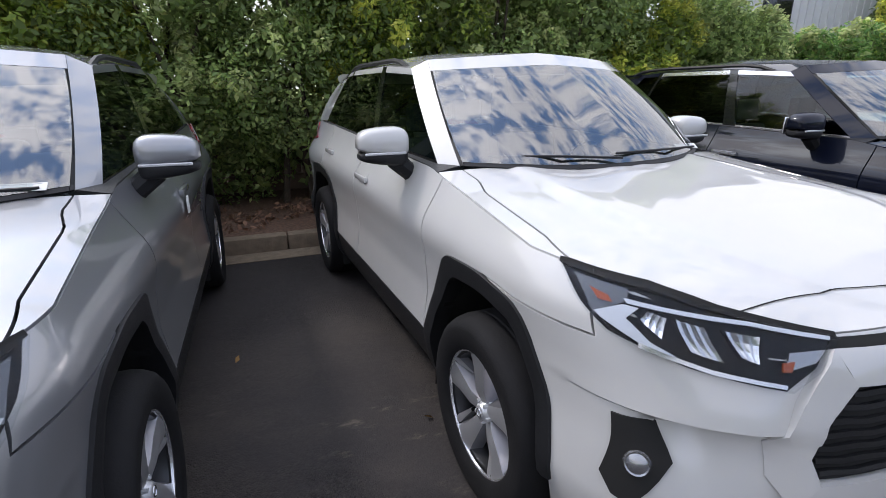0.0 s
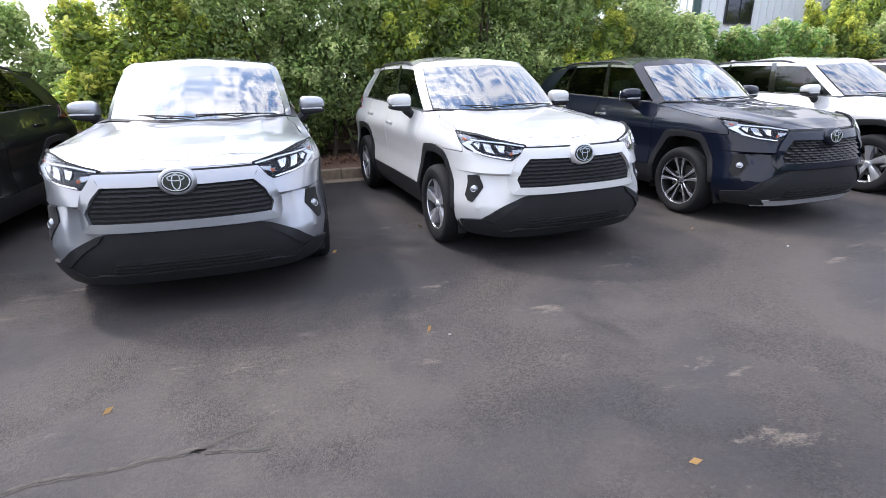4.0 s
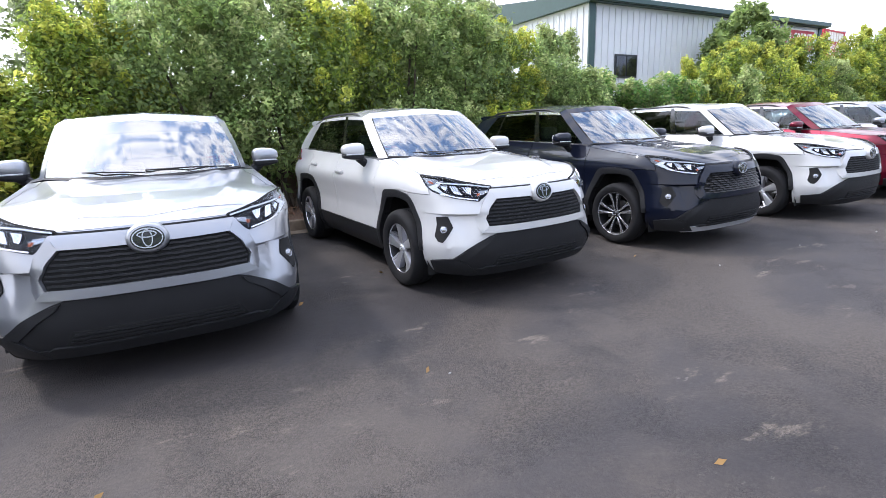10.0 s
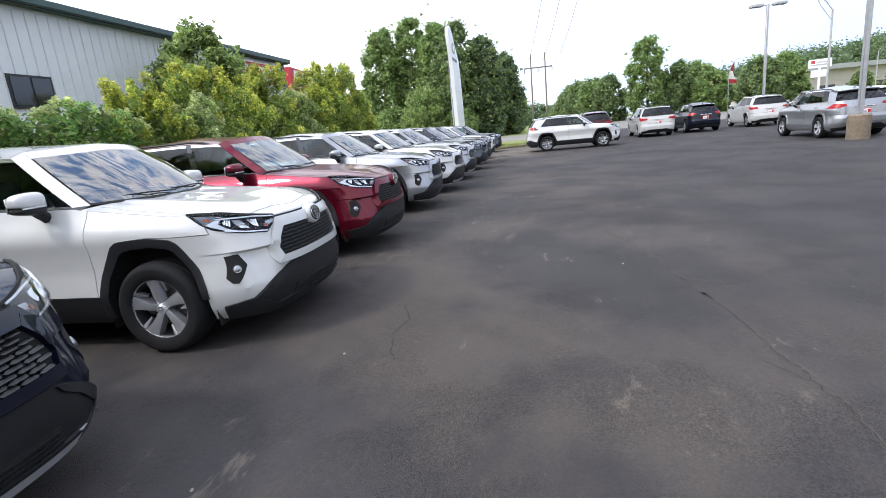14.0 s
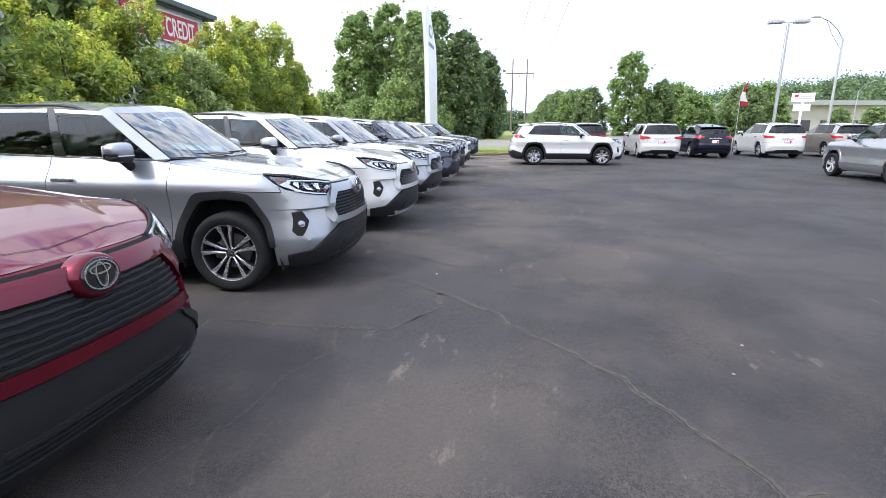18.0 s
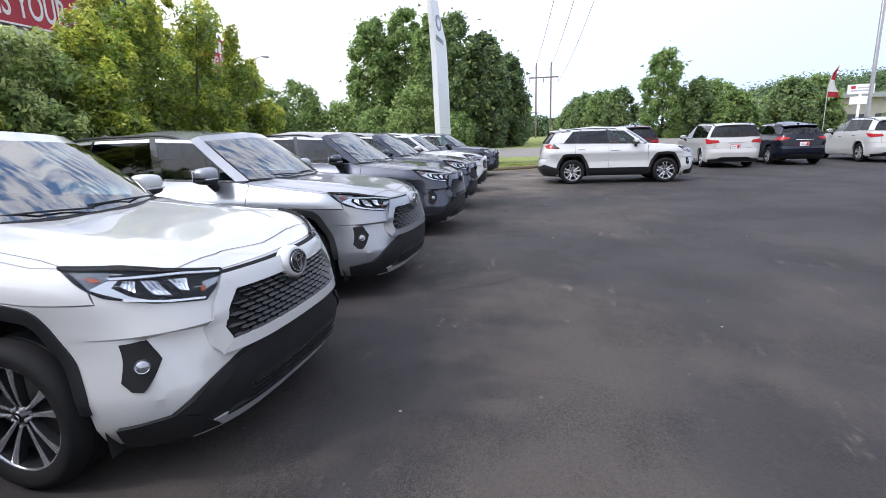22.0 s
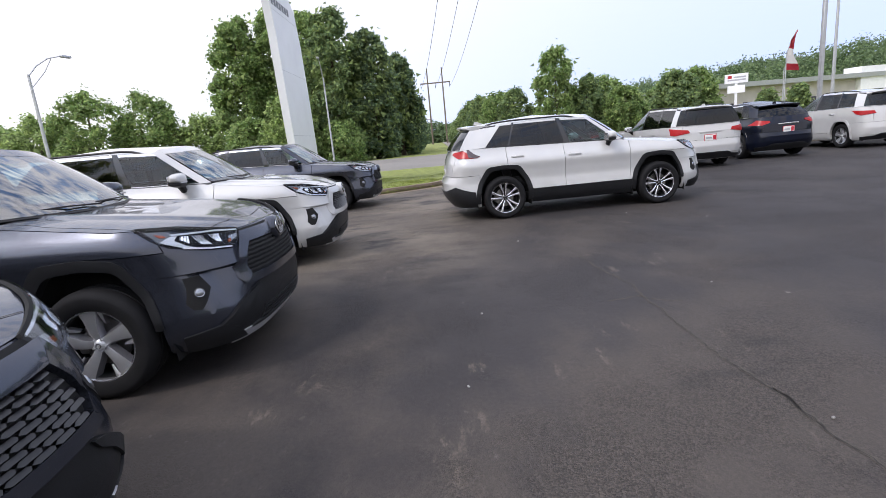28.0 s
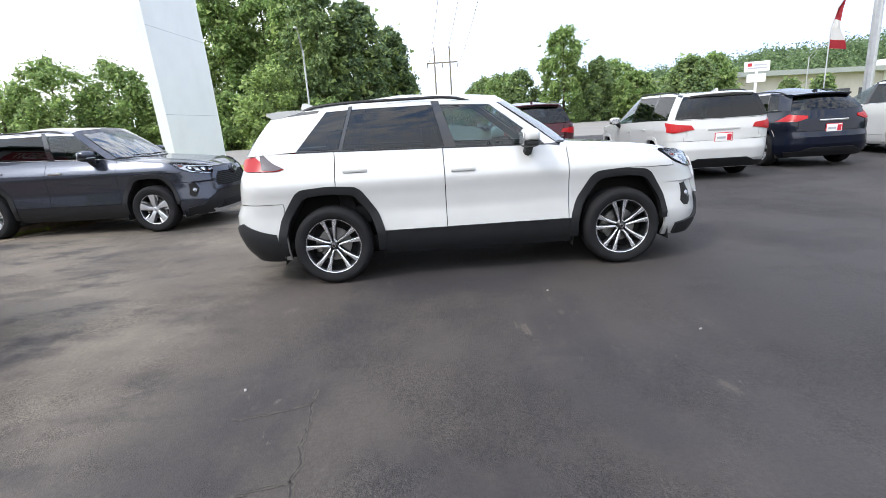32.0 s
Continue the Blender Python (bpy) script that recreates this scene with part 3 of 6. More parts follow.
class Shell:
    """The lower body's surface: a closed outline in plan at every height."""
    def __init__(self, s):
        self.s = s
        self.mid = 1 + s["YR"] - s["YF"]

    def W(self, z):
        return table(z, self.s["WZ"])

    def at(self, a, z, sx=1, off=0.0):
        p = self._at(a, z)
        if off:
            e = 1e-3
            da, dz = self._at(a + e, z) - self._at(a - e, z), self._at(a, z + e) - self._at(a, z - e)
            n = da.cross(dz).normalized()
            p = p + n * off
        return Vector((p.x * sx, p.y, p.z))

    def _at(self, a, z):
        s, w = self.s, self.W(z)
        if a <= 1:
            t = a * math.pi / 2
            sn = math.sin(t)
            x = w * math.copysign(abs(sn) ** (2 / s["NF"]), sn)
            return Vector((x, self.nose(x, z), z))
        if a <= self.mid:
            return Vector((w, s["YF"] + a - 1, z))
        t = (1 - (a - self.mid)) * math.pi / 2
        L = table(z, s["TZ"]) - s["YR"]
        sn, cs = math.sin(t), math.cos(t)
        return Vector((w * math.copysign(abs(sn) ** (2 / s["NR"]), sn), s["YR"] + L * abs(cs) ** (2 / s["NR"]), z))

    def nose(self, x, z):
        """How far forward the nose reaches: a tapered plan, folded round the grille, lamps and fog lamps."""
        s, w, q = self.s, self.W(z), abs(x)
        n = table(z, [(.25, 3.3), (.45, 3.1), (.64, 2.8), (.76, 2.5), (.90, 2.2), (1.05, 2.12)])
        L = s["YF"] - table(z, s["NZ"])
        reach = max(0.0, 1 - min(1, q / w) ** n) ** (1 / n)
        ramp = lambda v, lo, hi: min(1, max(0, (v - lo) / (hi - lo)))
        fade = ramp(L * reach, .08, .30)
        # brow under the lamp that ends in an overhang, then a scoop that runs out downwards
        brow = .022 * ramp(z, .738, .745) * (1 - ramp(z, .76, .90)) * ramp(q, .50, .62)
        scoop = -.060 * (1 - ramp(z, .722, .738)) * ramp(z, .44, .715) * ramp(q, .54, .68) * (1 - ramp(q, .70, .82))
        # the outer pillar beside the fog lamp stands a little proud
        pillar = .014 * ramp(q, .76, .81) * (1 - ramp(q, .84, .88)) * ramp(z, .38, .46) * (1 - ramp(z, .70, .76))
        return s["YF"] - L * reach - (brow + scoop + pillar) * fade

    def F(self, x):
        return math.copysign(math.asin(min(abs(x) / .905, 1) ** (self.s["NF"] / 2)) / (math.pi / 2), x)

    def S(self, y):
        return 1 + y - self.s["YF"]

    def R(self, x):
        return self.mid + 1 - math.copysign(math.asin(min(abs(x) / .905, 1) ** (self.s["NR"] / 2)) / (math.pi / 2), x)

    def key(self, kind, v):
        return {"f": self.F, "s": self.S, "r": self.R}[kind](v)

    def top(self, a):
        s = self.s
        if a <= 1:
            return table(self._at(a, .95).x, s["nose"])
        if a <= self.mid:
            return table(s["YF"] + a - 1, s["top"])
        k = min(1, (a - self.mid))
        return s["top"][-1][1] * (1 - k) + s["tailtop"] * k

    def conform(self, poly, sx=1, off=0.006, thick=0.012, step=0.07):
        """A plate with the outline poly, (a, z), bent on to the surface."""
        bm = bmesh.new()
        bm.faces.new([bm.verts.new((a, 0, z)) for a, z in poly])
        lo, hi = min(p[0] for p in poly), max(p[0] for p in poly)
        zl, zh = min(p[1] for p in poly), max(p[1] for p in poly)
        for k in range(1, int((hi - lo) / step) + 1):
            bmesh.ops.bisect_plane(bm, geom=bm.verts[:] + bm.edges[:] + bm.faces[:], plane_co=(lo + k * step, 0, 0), plane_no=(1, 0, 0))
        for k in range(1, int((zh - zl) / step) + 1):
            bmesh.ops.bisect_plane(bm, geom=bm.verts[:] + bm.edges[:] + bm.faces[:], plane_co=(0, 0, zl + k * step), plane_no=(0, 0, 1))
        flat = [(v, v.co.x, v.co.z) for v in bm.verts]
        if not callable(off):
            proud = off
            off = lambda a: proud
        for v, a, z in flat:
            v.co = self.at(a, z, sx, off(a))
        ext = bmesh.ops.extrude_face_region(bm, geom=bm.faces[:])
        new_v = {v for v in ext["geom"] if isinstance(v, bmesh.types.BMVert)}
        bm.verts.index_update()
        # the first sheet goes inwards, the extruded one stays proud
        for v, a, z in flat:
            v.co = self.at(a, z, sx, off(a) - thick)
        return bm


def panel(name, quads, material, parent, label="", gap=0.0038, lip=0.028):
    """A body panel from quads of points, with a turned-in edge that leaves a shut line."""
    bm = bmesh.new()
    seen = {}
    def vert(p):
        k = (round(p.x, 4), round(p.y, 4), round(p.z, 4))
        if k not in seen:
            seen[k] = bm.verts.new(p)
        return seen[k]
    for q in quads:
        vs = []
        for p in q:
            v = vert(p)
            if v not in vs:
                vs.append(v)
        if len(vs) > 2:
            try:
                bm.faces.new(vs)
            except ValueError:
                pass
    bmesh.ops.recalc_face_normals(bm, faces=bm.faces)
    bm.normal_update()
    # outward is away from the car's middle line
    s = sum((f.normal.dot(f.calc_center_median() - Vector((0, 0, .7)))) * f.calc_area() for f in bm.faces)
    if s < 0:
        bmesh.ops.reverse_faces(bm, faces=bm.faces)
        bm.normal_update()
    edge = [v for v in bm.verts if v.is_boundary]
    move = {}
    for v in edge:
        c = sum((f.calc_center_median() for f in v.link_faces), Vector()) / len(v.link_faces)
        d = c - v.co
        d -= v.normal * d.dot(v.normal)
        move[v] = (v.co + d.normalized() * gap if d.length > 1e-6 else v.co.copy(), v.normal.copy())
    for v, (c, n) in move.items():
        v.co = c
    be = [e for e in bm.edges if e.is_boundary]
    r = bmesh.ops.extrude_edge_only(bm, edges=be)
    inv = [v for v in r["geom"] if isinstance(v, bmesh.types.BMVert)]
    near = {(round(c.x, 5), round(c.y, 5), round(c.z, 5)): n for c, n in move.values()}
    for v in inv:
        n = near.get((round(v.co.x, 5), round(v.co.y, 5), round(v.co.z, 5)))
        if n:
            v.co -= n * lip
    me = bpy.data.meshes.new(name)
    bm.to_mesh(me)
    bm.free()
    me.shade_smooth()
    me.set_sharp_from_angle(angle=radians(21))
    me.materials.append(material)
    ob = new(name, me)
    ob.parent = parent
    if label:
        ob["label"] = label
    return ob


def build_wheel(parent, m, kind, R=0.36, width=0.225):
    """A wheel whose outer face looks along -x in its own frame: five forked arms, or five broad folded spokes."""
    q = R * (.705 if kind == "multi" else .645)      # the rim's edge
    w = part("wheel", bm_lathe([(q - .012, .06), (q - .006, -.02), (q + .004, -.085), (q, -.1), (q - .016, -.09), (q - .03, -.03), (q - .034, .05), (q - .012, .06)], "x", 40), M_ALLOYDARK, parent)
    w.matrix_basis = m
    h = width / 2
    part("tyre", bm_lathe([(q - .004, -h + .01), (q + .014, -h - .006), (R * .86, -h - .012), (R * .90, -h - .010), (R * .955, -h + .006), (R * .985, -h + .03), (R, -h + .06), (R, -.04), (R * .985, -.036), (R * .985, -.028), (R, -.024), (R, .024), (R * .985, .028), (R * .985, .036), (R, .04), (R, h - .06), (R * .985, h - .03), (R * .94, h), (R * .84, h + .01), (q - .004, h - .01)], "x", 48), M_TYRE, w)
    walls, face = bmesh.new(), bmesh.new()

    def blade(rows, thick, dish):
        """rows: radius, angle, width to either side, height of the face, height of its fold, where the fold lies."""
        ring = []
        for r, ang, wl, wr, x0, fold, at in rows:
            c, s = math.cos(ang), math.sin(ang)
            def put(side, x):
                return Vector((x, c * r - s * side, s * r + c * side))
            mid = -wl + (wl + wr) * at
            ring.append([put(-wl - dish, x0 + thick), put(-wl, x0), put(mid, x0 - fold), put(wr, x0), put(wr + dish, x0 + thick)])
        for p, t in zip(ring, ring[1:]):
            for k in (0, 1, 2, 3):
                bm = walls if k in (0, 3) else face
                bm.faces.new([bm.verts.new(v) for v in (p[k], p[k + 1], t[k + 1], t[k])])
        end = ring[-1]
        walls.faces.new([walls.verts.new(v) for v in end])
    for k in range(5):
        a0 = 2 * math.pi * k / 5 + .2
        if kind == "multi":
            for d in (-1, 1):
                blade([(.045, a0 + d * .34, .008, .008, -.070, .003, .5), (.095, a0 + d * .225, .010, .010, -.080, .005, .5), (q * .72, a0 + d * .215, .015, .014, -.090, .005, .5), (q - .002, a0 + d * .23, .023, .023, -.096, .003, .5)], .036, .007)
        else:
            blade([(.030, a0 - .10, .020, .024, -.070, .006, .5), (.085, a0 - .05, .030, .026, -.084, .012, .42), (q * .70, a0 + .03, .044, .034, -.088, .014, .40), (q - .002, a0 + .06, .062, .052, -.098, .006, .42)], .045, .016)
            blade([(q * .62, a0 + .50, .006, .006, -.060, .002, .5), (q * .84, a0 + .40, .012, .012, -.082, .004, .5), (q - .002, a0 + .36, .020, .018, -.096, .004, .5)], .03, .006)
    for bm in (walls, face):
        bmesh.ops.remove_doubles(bm, verts=bm.verts, dist=.0004)
    part("spoke_set", walls, M_ALLOYDARK if kind == "multi" else M_ALLOYFACE, w)
    part("spoke_trim", face, M_SPOKE if kind == "multi" else M_ALLOY, w, "bright machined spoke faces" if kind == "multi" else "silver painted spoke faces")
    part("rim_lip", bm_lathe([(q + .004, -.101), (q + .001, -.106), (q - .006, -.103), (q - .009, -.09)], "x", 48), M_SPOKE, w)
    part("hub_cap", bm_lathe([(.0, -.094), (.024, -.094), (.030, -.09), (.034, -.080), (.052, -.062), (.056, -.03)], "x", 20), M_GLOSSBLACK if kind == "multi" else M_SATIN, w)
    part("hub_mark", bm_lathe([(.012, -.0945), (.013, -.097), (.017, -.097), (.018, -.0945)], "x", 16), M_BADGE, w)
    part("brake_disc", bm_lathe([(.0, -.005), (R * .43, -.005), (R * .43, .02)], "x", 24), M_DISC, w)
    part("wheel_back", bm_lathe([(.0, .03), (q - .03, .03), (q - .02, .05)], "x", 24), M_INNER, w)
    cal = bm_box(-.03, .03, R * .30, R * .48, -.07, .07, .012, 1)
    part("brake_caliper", cal, M_DISC, w)
    for k in range(5):
        t = 2 * math.pi * (k + .5) / 5 + .2
        b = bm_lathe([(.0, -.088), (.007, -.088), (.009, -.06)], "x", 6)
        bmesh.ops.translate(b, verts=b.verts, vec=(0, .042 * math.cos(t), .042 * math.sin(t)))
        part("wheel_nut", b, M_SATIN, w)
    return w


def build_mirror(parent, sx, y=-.48, z=1.205, x=.795):
    def pod(hx, hy, z0, z1, dz):
        """A rounded pod, blunt inboard, its underside rising to the outer end."""
        bm = bmesh.new()
        rings = []
        pw = lambda v, e: math.copysign(abs(v) ** e, v)
        for i in range(1, 12):
            ph = math.pi * i / 12
            ring = []
            for k in range(20):
                th = 2 * math.pi * k / 20
                u, v, w_ = pw(math.cos(ph), .55), pw(math.sin(ph), .55) * pw(math.cos(th), .62), pw(math.sin(ph), .55) * pw(math.sin(th), .62)
                k_ = (u + 1) / 2                      # 0 inboard, 1 at the outer end
                ring.append(bm.verts.new((sx * (x + .155 + u * hx), y + v * hy * (1 - .22 * k_ ** 2), z + dz + (w_ * z1 * (1 - .18 * k_ ** 2) if w_ > 0 else w_ * z0 * (1 - .55 * k_ ** 1.5)))))
            rings.append(ring)
        for a, b in zip(rings, rings[1:]):
            for k in range(20):
                bm.faces.new((a[k], a[(k + 1) % 20], b[(k + 1) % 20], b[k]))
        bm.faces.new(rings[0])
        bm.faces.new(rings[-1][::-1])
        return bm
    c = part("mirror", pod(.118, .085, .055, .085, .025), M_PAINT, parent)
    part("mirror_base", pod(.112, .080, .050, .030, -.022), M_PLASTIC, c)
    arm = bm_tube([(sx * (x - .03), y + .0, z - .15), (sx * (x + .03), y, z - .10), (sx * (x + .10), y, z - .04)], [.05, .042, .045], 8)
    part("mirror_arm", arm, M_PLASTIC, c)
    gl = bm_box(-.09, .085, .068, .08, -.05, .06, .004, 1)
    bmesh.ops.translate(gl, verts=gl.verts, vec=(sx * (x + .155), y + .002, z + .015))
    part("mirror_glass", gl, M_CHROME, c)
    st = bm_box(-.10, .09, -.0785, -.07, -.02, -.008, .003, 1)
    bmesh.ops.translate(st, verts=st.verts, vec=(sx * (x + .155), y - .002, z + .008))
    part("indicator", st, M_SATIN, c)


def lerp3(p, q, t):
    return Vector(p).lerp(Vector(q), t)


def build_car(name, spec, kind="xle", wheels="five", lip="black", chrome=False, rails=True, front=True, plate=False, spoiler=True, clad=True):
    s, sh = spec, Shell(spec)
    car = empty(name)
    yr, wb, R = s["YR"], s["wheelbase"], s["tyre"]
    wy = (-wb / 2, wb / 2)
    # lower body panels
    sta = [k / 48 for k in range(49)]
    d = s["doors"]
    ys = [s["YF"] + (yr - s["YF"]) * k / 64 for k in range(65)]
    for dd in d:                                     # stations on the shut lines
        j = min(range(1, len(ys) - 1), key=lambda i: abs(ys[i] - dd))
        ys[j] = dd
    sta += [sh.S(y) for y in ys[1:]]
    sta += [sh.mid + k / 16 for k in range(1, 17)]
    zbase = .235
    NR_ = 27
    def zrow(a, j):
        t = sh.top(a)
        zs = [.235, .28, .34, .41, .47, .50, .53, .56, .59, .62, .65, .685, .722, .738, .746, .77, .80]
        if j < len(zs):
            return zs[j]
        return .80 + (t - .80) * (j - len(zs) + 1) / (NR_ - len(zs))
    half_w = [(.0, .448), (.47, .445), (.632, .40), (.845, .240), (.868, .0)]     # middle line of the arch cladding
    def inarch(y, z):
        zz = z if z < .5 else .5 + (z - .5) / s["arch"]
        return any(abs(y - c) < table(zz, half_w) * s["arch"] * (.89 if clad and y < c < 0 else 1) for c in wy)
    seam = sta[min(range(48), key=lambda i: abs(sta[i] - sh.F(.845)))]   # bumper and fender meet under the lamp
    groups = {}
    for i in range(len(sta) - 1):
        a0, a1 = sta[i], sta[i + 1]
        am = (a0 + a1) / 2
        for j in range(NR_ - 1):
            q = [(a0, zrow(a0, j)), (a1, zrow(a1, j)), (a1, zrow(a1, j + 1)), (a0, zrow(a0, j + 1))]
            c = sh._at(am, sum(p[1] for p in q) / 4)
            if 1 < am < sh.mid and inarch(c.y, c.z):
                continue
            if am < 1:
                # the nose: bumper below, fender corner behind the lamp
                if inarch(c.y, c.z):
                    continue
                g = "fender" if am > seam and j >= 20 else "front_bumper"
            elif am < sh.mid:
                if c.z < .47:
                    g = "sill" if wy[0] < c.y < wy[1] else ("front_bumper" if c.y < 0 else "rear_bumper")
                elif c.y < d[0]:
                    g = "fender" if j >= 20 or c.y > wy[0] else "front_bumper"
                elif c.y < d[1]:
                    g = "front_door"
                elif c.y < d[2]:
                    g = "rear_door"
                else:
                    g = "quarter_panel"
            else:
                if inarch(c.y, c.z):
                    continue
                g = "rear_bumper" if c.z < .76 else ("tailgate" if c.x < .70 else "quarter_panel")
            for sx in (1, -1):
                key = (g, 0 if g in ("front_bumper", "rear_bumper", "tailgate") else sx)
                pts = [sh.at(a, z, sx) for a, z in q]
                groups.setdefault(key, []).append(pts if sx > 0 else pts[::-1])
    made = {}
    for (g, sx), quads in groups.items():
        dark = g == "sill" and clad
        made[(g, sx)] = panel(g, quads, M_PLASTIC if dark else M_PAINT, car, "black plastic sill cladding" if dark else "")
    # bonnet and fender tops
    hood = {}
    hst = [k / 48 for k in range(49)] + [sh.S(y) for y in ys[1:] if y < -.74]
    hv = [0, .1, .16, .22, .28, .34, .38, .42, .55, .7, .85, 1.0]
    def hvat(i, j):                                  # the shut line leaves the lamp's top corner and widens rearwards
        return table(hst[i], [(.80, .004), (1.0, .075), (1.45, .080), (1.60, .125)]) if j == 1 else hv[j]
    y_end = s["ws0"][0][1] - .03
    def hoodpt(i, v, sx):
        a = hst[i]
        e = sh.at(a, sh.top(a))
        k = i / (len(hst) - 1)
        y0 = sh.at(0, sh.top(0)).y
        ysp = y0 + (y_end - y0) * (k ** 1.6 * .55 + .45 * k)
        sp = Vector((0, ysp, table(ysp, s["spine"])))
        p = e.lerp(sp, v)
        t = 1 - (1 - v) ** 2.6
        p.z = e.z + (sp.z - e.z) * t + .018 * math.sin(math.pi * min(1, v * 1.6)) * k * (1 if v < .62 else 1)
        p.z += .013 * min(1, max(0, (v - .34) / .05)) * min(1, k * 2.5)    # raised middle with a crease
        return Vector((p.x * sx, p.y, p.z))
    for i in range(len(hst) - 1):
        for j in range(len(hv) - 1):
            for sx in (1, -1):
                q = [hoodpt(i, hvat(i, j), sx), hoodpt(i + 1, hvat(i + 1, j), sx), hoodpt(i + 1, hvat(i + 1, j + 1), sx), hoodpt(i, hvat(i, j + 1), sx)]
                am = (hst[i] + hst[i + 1]) / 2
                g = ("fender_top", sx) if j < 1 and am > .80 else ("bonnet", 0)
                hood.setdefault(g, []).append(q if sx > 0 else q[::-1])
    for (g, sx), quads in hood.items():
        ob = panel(g, quads, M_PAINT, car)
        if g == "bonnet" and front:                  # the shut line across the nose
            tree_ = BVHTree.FromPolygons([v.co for v in ob.data.vertices], [p.vertices for p in ob.data.polygons])
            bm = bmesh.new()
            prev = None
            for k in range(121):
                x = -.60 + k * .01
                y = sh.nose(x, .96) + .020 + .085 * (1 - (x / .61) ** 4)
                row = []
                for dy in (-.0018, .0018):
                    hit = tree_.ray_cast(Vector((x, y + dy, 2)), Vector((0, 0, -1)))[0]
                    if hit:
                        row.append(bm.verts.new(hit + Vector((0, 0, .0028))))
                if len(row) == 2 and prev:
                    bm.faces.new((prev[0], row[0], row[1], prev[1]))
                prev = row if len(row) == 2 else None
            part("shut_line", bm, M_INNER, ob)
    # greenhouse
    def span(p, q, n, curve=0.0):
        out = []
        for k in range(n):
            t = k / n
            b, tp = lerp3(p[0], q[0], t), lerp3(p[1], q[1], t)
            if curve:                                # bowed in plan
                bow = t * (1 - t)
                b.y += (-1 if curve > 0 else 1) * abs(curve) * bow
                tp.y += (-1 if curve > 0 else 1) * abs(curve) * bow * .7
            out.append((b, tp))
        return out
    wsm = tuple(tuple(Vector(s["ws0"][k]).lerp(Vector(s["ws1"][k]), .982) + Vector((0, -.006, 0))) for k in (0, 1))
    seq = [("windscreen", s["ws0"], wsm, 7, .34), ("windscreen_edge", wsm, s["ws1"], 1, 0), ("a_pillar", s["ws1"], s["a1"], 1, 0), ("front_window", s["a1"], s["b0"], 7, 0), ("b_pillar", s["b0"], s["b1"], 1, 0),
           ("rear_window", s["b1"], s["c0"], 6, 0), ("c_pillar", s["c0"], s["c1"], 1, 0), ("quarter_window", s["c1"], s["q1"], 3, 0), ("d_pillar", s["q1"], s["d1"], 5, 0), ("rear_screen", s["d1"], s["r0"], 6, -.16)]
    sts, tags = [], []
    for tag, p, q, n, cv in seq:
        for st in span(p, q, n, cv):
            sts.append(st)
            tags.append(tag)
    sts.append((Vector(s["r0"][0]), Vector(s["r0"][1])))
    rows_side = [0, .024, .22, .4, .6, .78, .92, 1.0]
    rows_front = [0, .03, .22, .4, .58, .74, .875, 1.0]
    hs = rows_side
    def gpt(i, h, sx):
        b, t = sts[i]
        p = b.lerp(t, h)
        out = Vector((b.x * .8, (b.y - .5) * .28 if tags[min(i, len(tags) - 1)] in ("windscreen", "windscreen_edge", "rear_screen") else 0, 0))
        if out.length > 0:
            p += out.normalized() * (.03 if out.y else .010) * 4 * h * (1 - h)
        return Vector((p.x * sx, p.y, p.z))
    green = {}
    for i in range(len(sts) - 1):
        tag = tags[i]
        hs = rows_front if tag in ("windscreen", "windscreen_edge") else rows_side
        for j in range(len(hs) - 1):
            for sx in (1, -1):
                q = [gpt(i, hs[j], sx), gpt(i + 1, hs[j], sx), gpt(i + 1, hs[j + 1], sx), gpt(i, hs[j + 1], sx)]
                if tag == "windscreen_edge" and j == len(hs) - 2:
                    g = ("header", 0)
                elif tag in ("a_pillar", "d_pillar", "windscreen_edge"):
                    g = (tag, sx)
                elif tag in ("b_pillar", "c_pillar"):
                    g = (tag, sx)
                elif tag == "windscreen":
                    g = (tag, 0) if 0 < j < len(hs) - 2 else (("cowl", 0) if j == 0 else ("header", 0))
                elif tag == "rear_screen":
                    g = (tag, 0) if 0 < j < len(hs) - 2 and abs(q[0].x + q[1].x) / 2 < (.70 if clad else .80) else ("hatch_frame", 0)
                else:
                    g = (tag, sx) if 0 < j < len(hs) - 2 else (("window_trim", sx) if j == 0 or chrome else ("window_frame", sx))
                    if tag == "quarter_window" and j == len(hs) - 2:
                        g = ("window_frame", sx)
                green.setdefault(g, []).append(q if sx > 0 else q[::-1])
    for i in range(len(sts) - 1):
        if tags[i] in ("a_pillar", "front_window", "b_pillar", "rear_window", "c_pillar", "quarter_window"):
            for sx in (1, -1):
                e0, e1 = (sh.at(sh.S(sts[k][0].y), sh.top(sh.S(sts[k][0].y)), sx) for k in (i, i + 1))
                q = [e0, e1, gpt(i + 1, 0, sx), gpt(i, 0, sx)]
                green.setdefault(("belt", sx), []).append(q if sx > 0 else q[::-1])
    gm = dict(belt=M_PLASTIC, windscreen_edge=M_PLASTIC, a_pillar=M_PAINT, d_pillar=M_PAINT, b_pillar=M_GLOSSBLACK, c_pillar=M_GLOSSBLACK, windscreen=M_WSCREEN, cowl=M_PLASTIC, header=M_PAINT, rear_screen=M_PRIVACY, hatch_frame=M_PAINT,
              front_window=M_SIDEGLASS, rear_window=M_PRIVACY, quarter_window=M_PRIVACY, window_trim=M_CHROME if chrome else M_GLOSSBLACK, window_frame=M_PAINT)
    for (g, sx), quads in green.items():
        panel(g, quads, gm[g], car, "", gap=.0015, lip=.01)
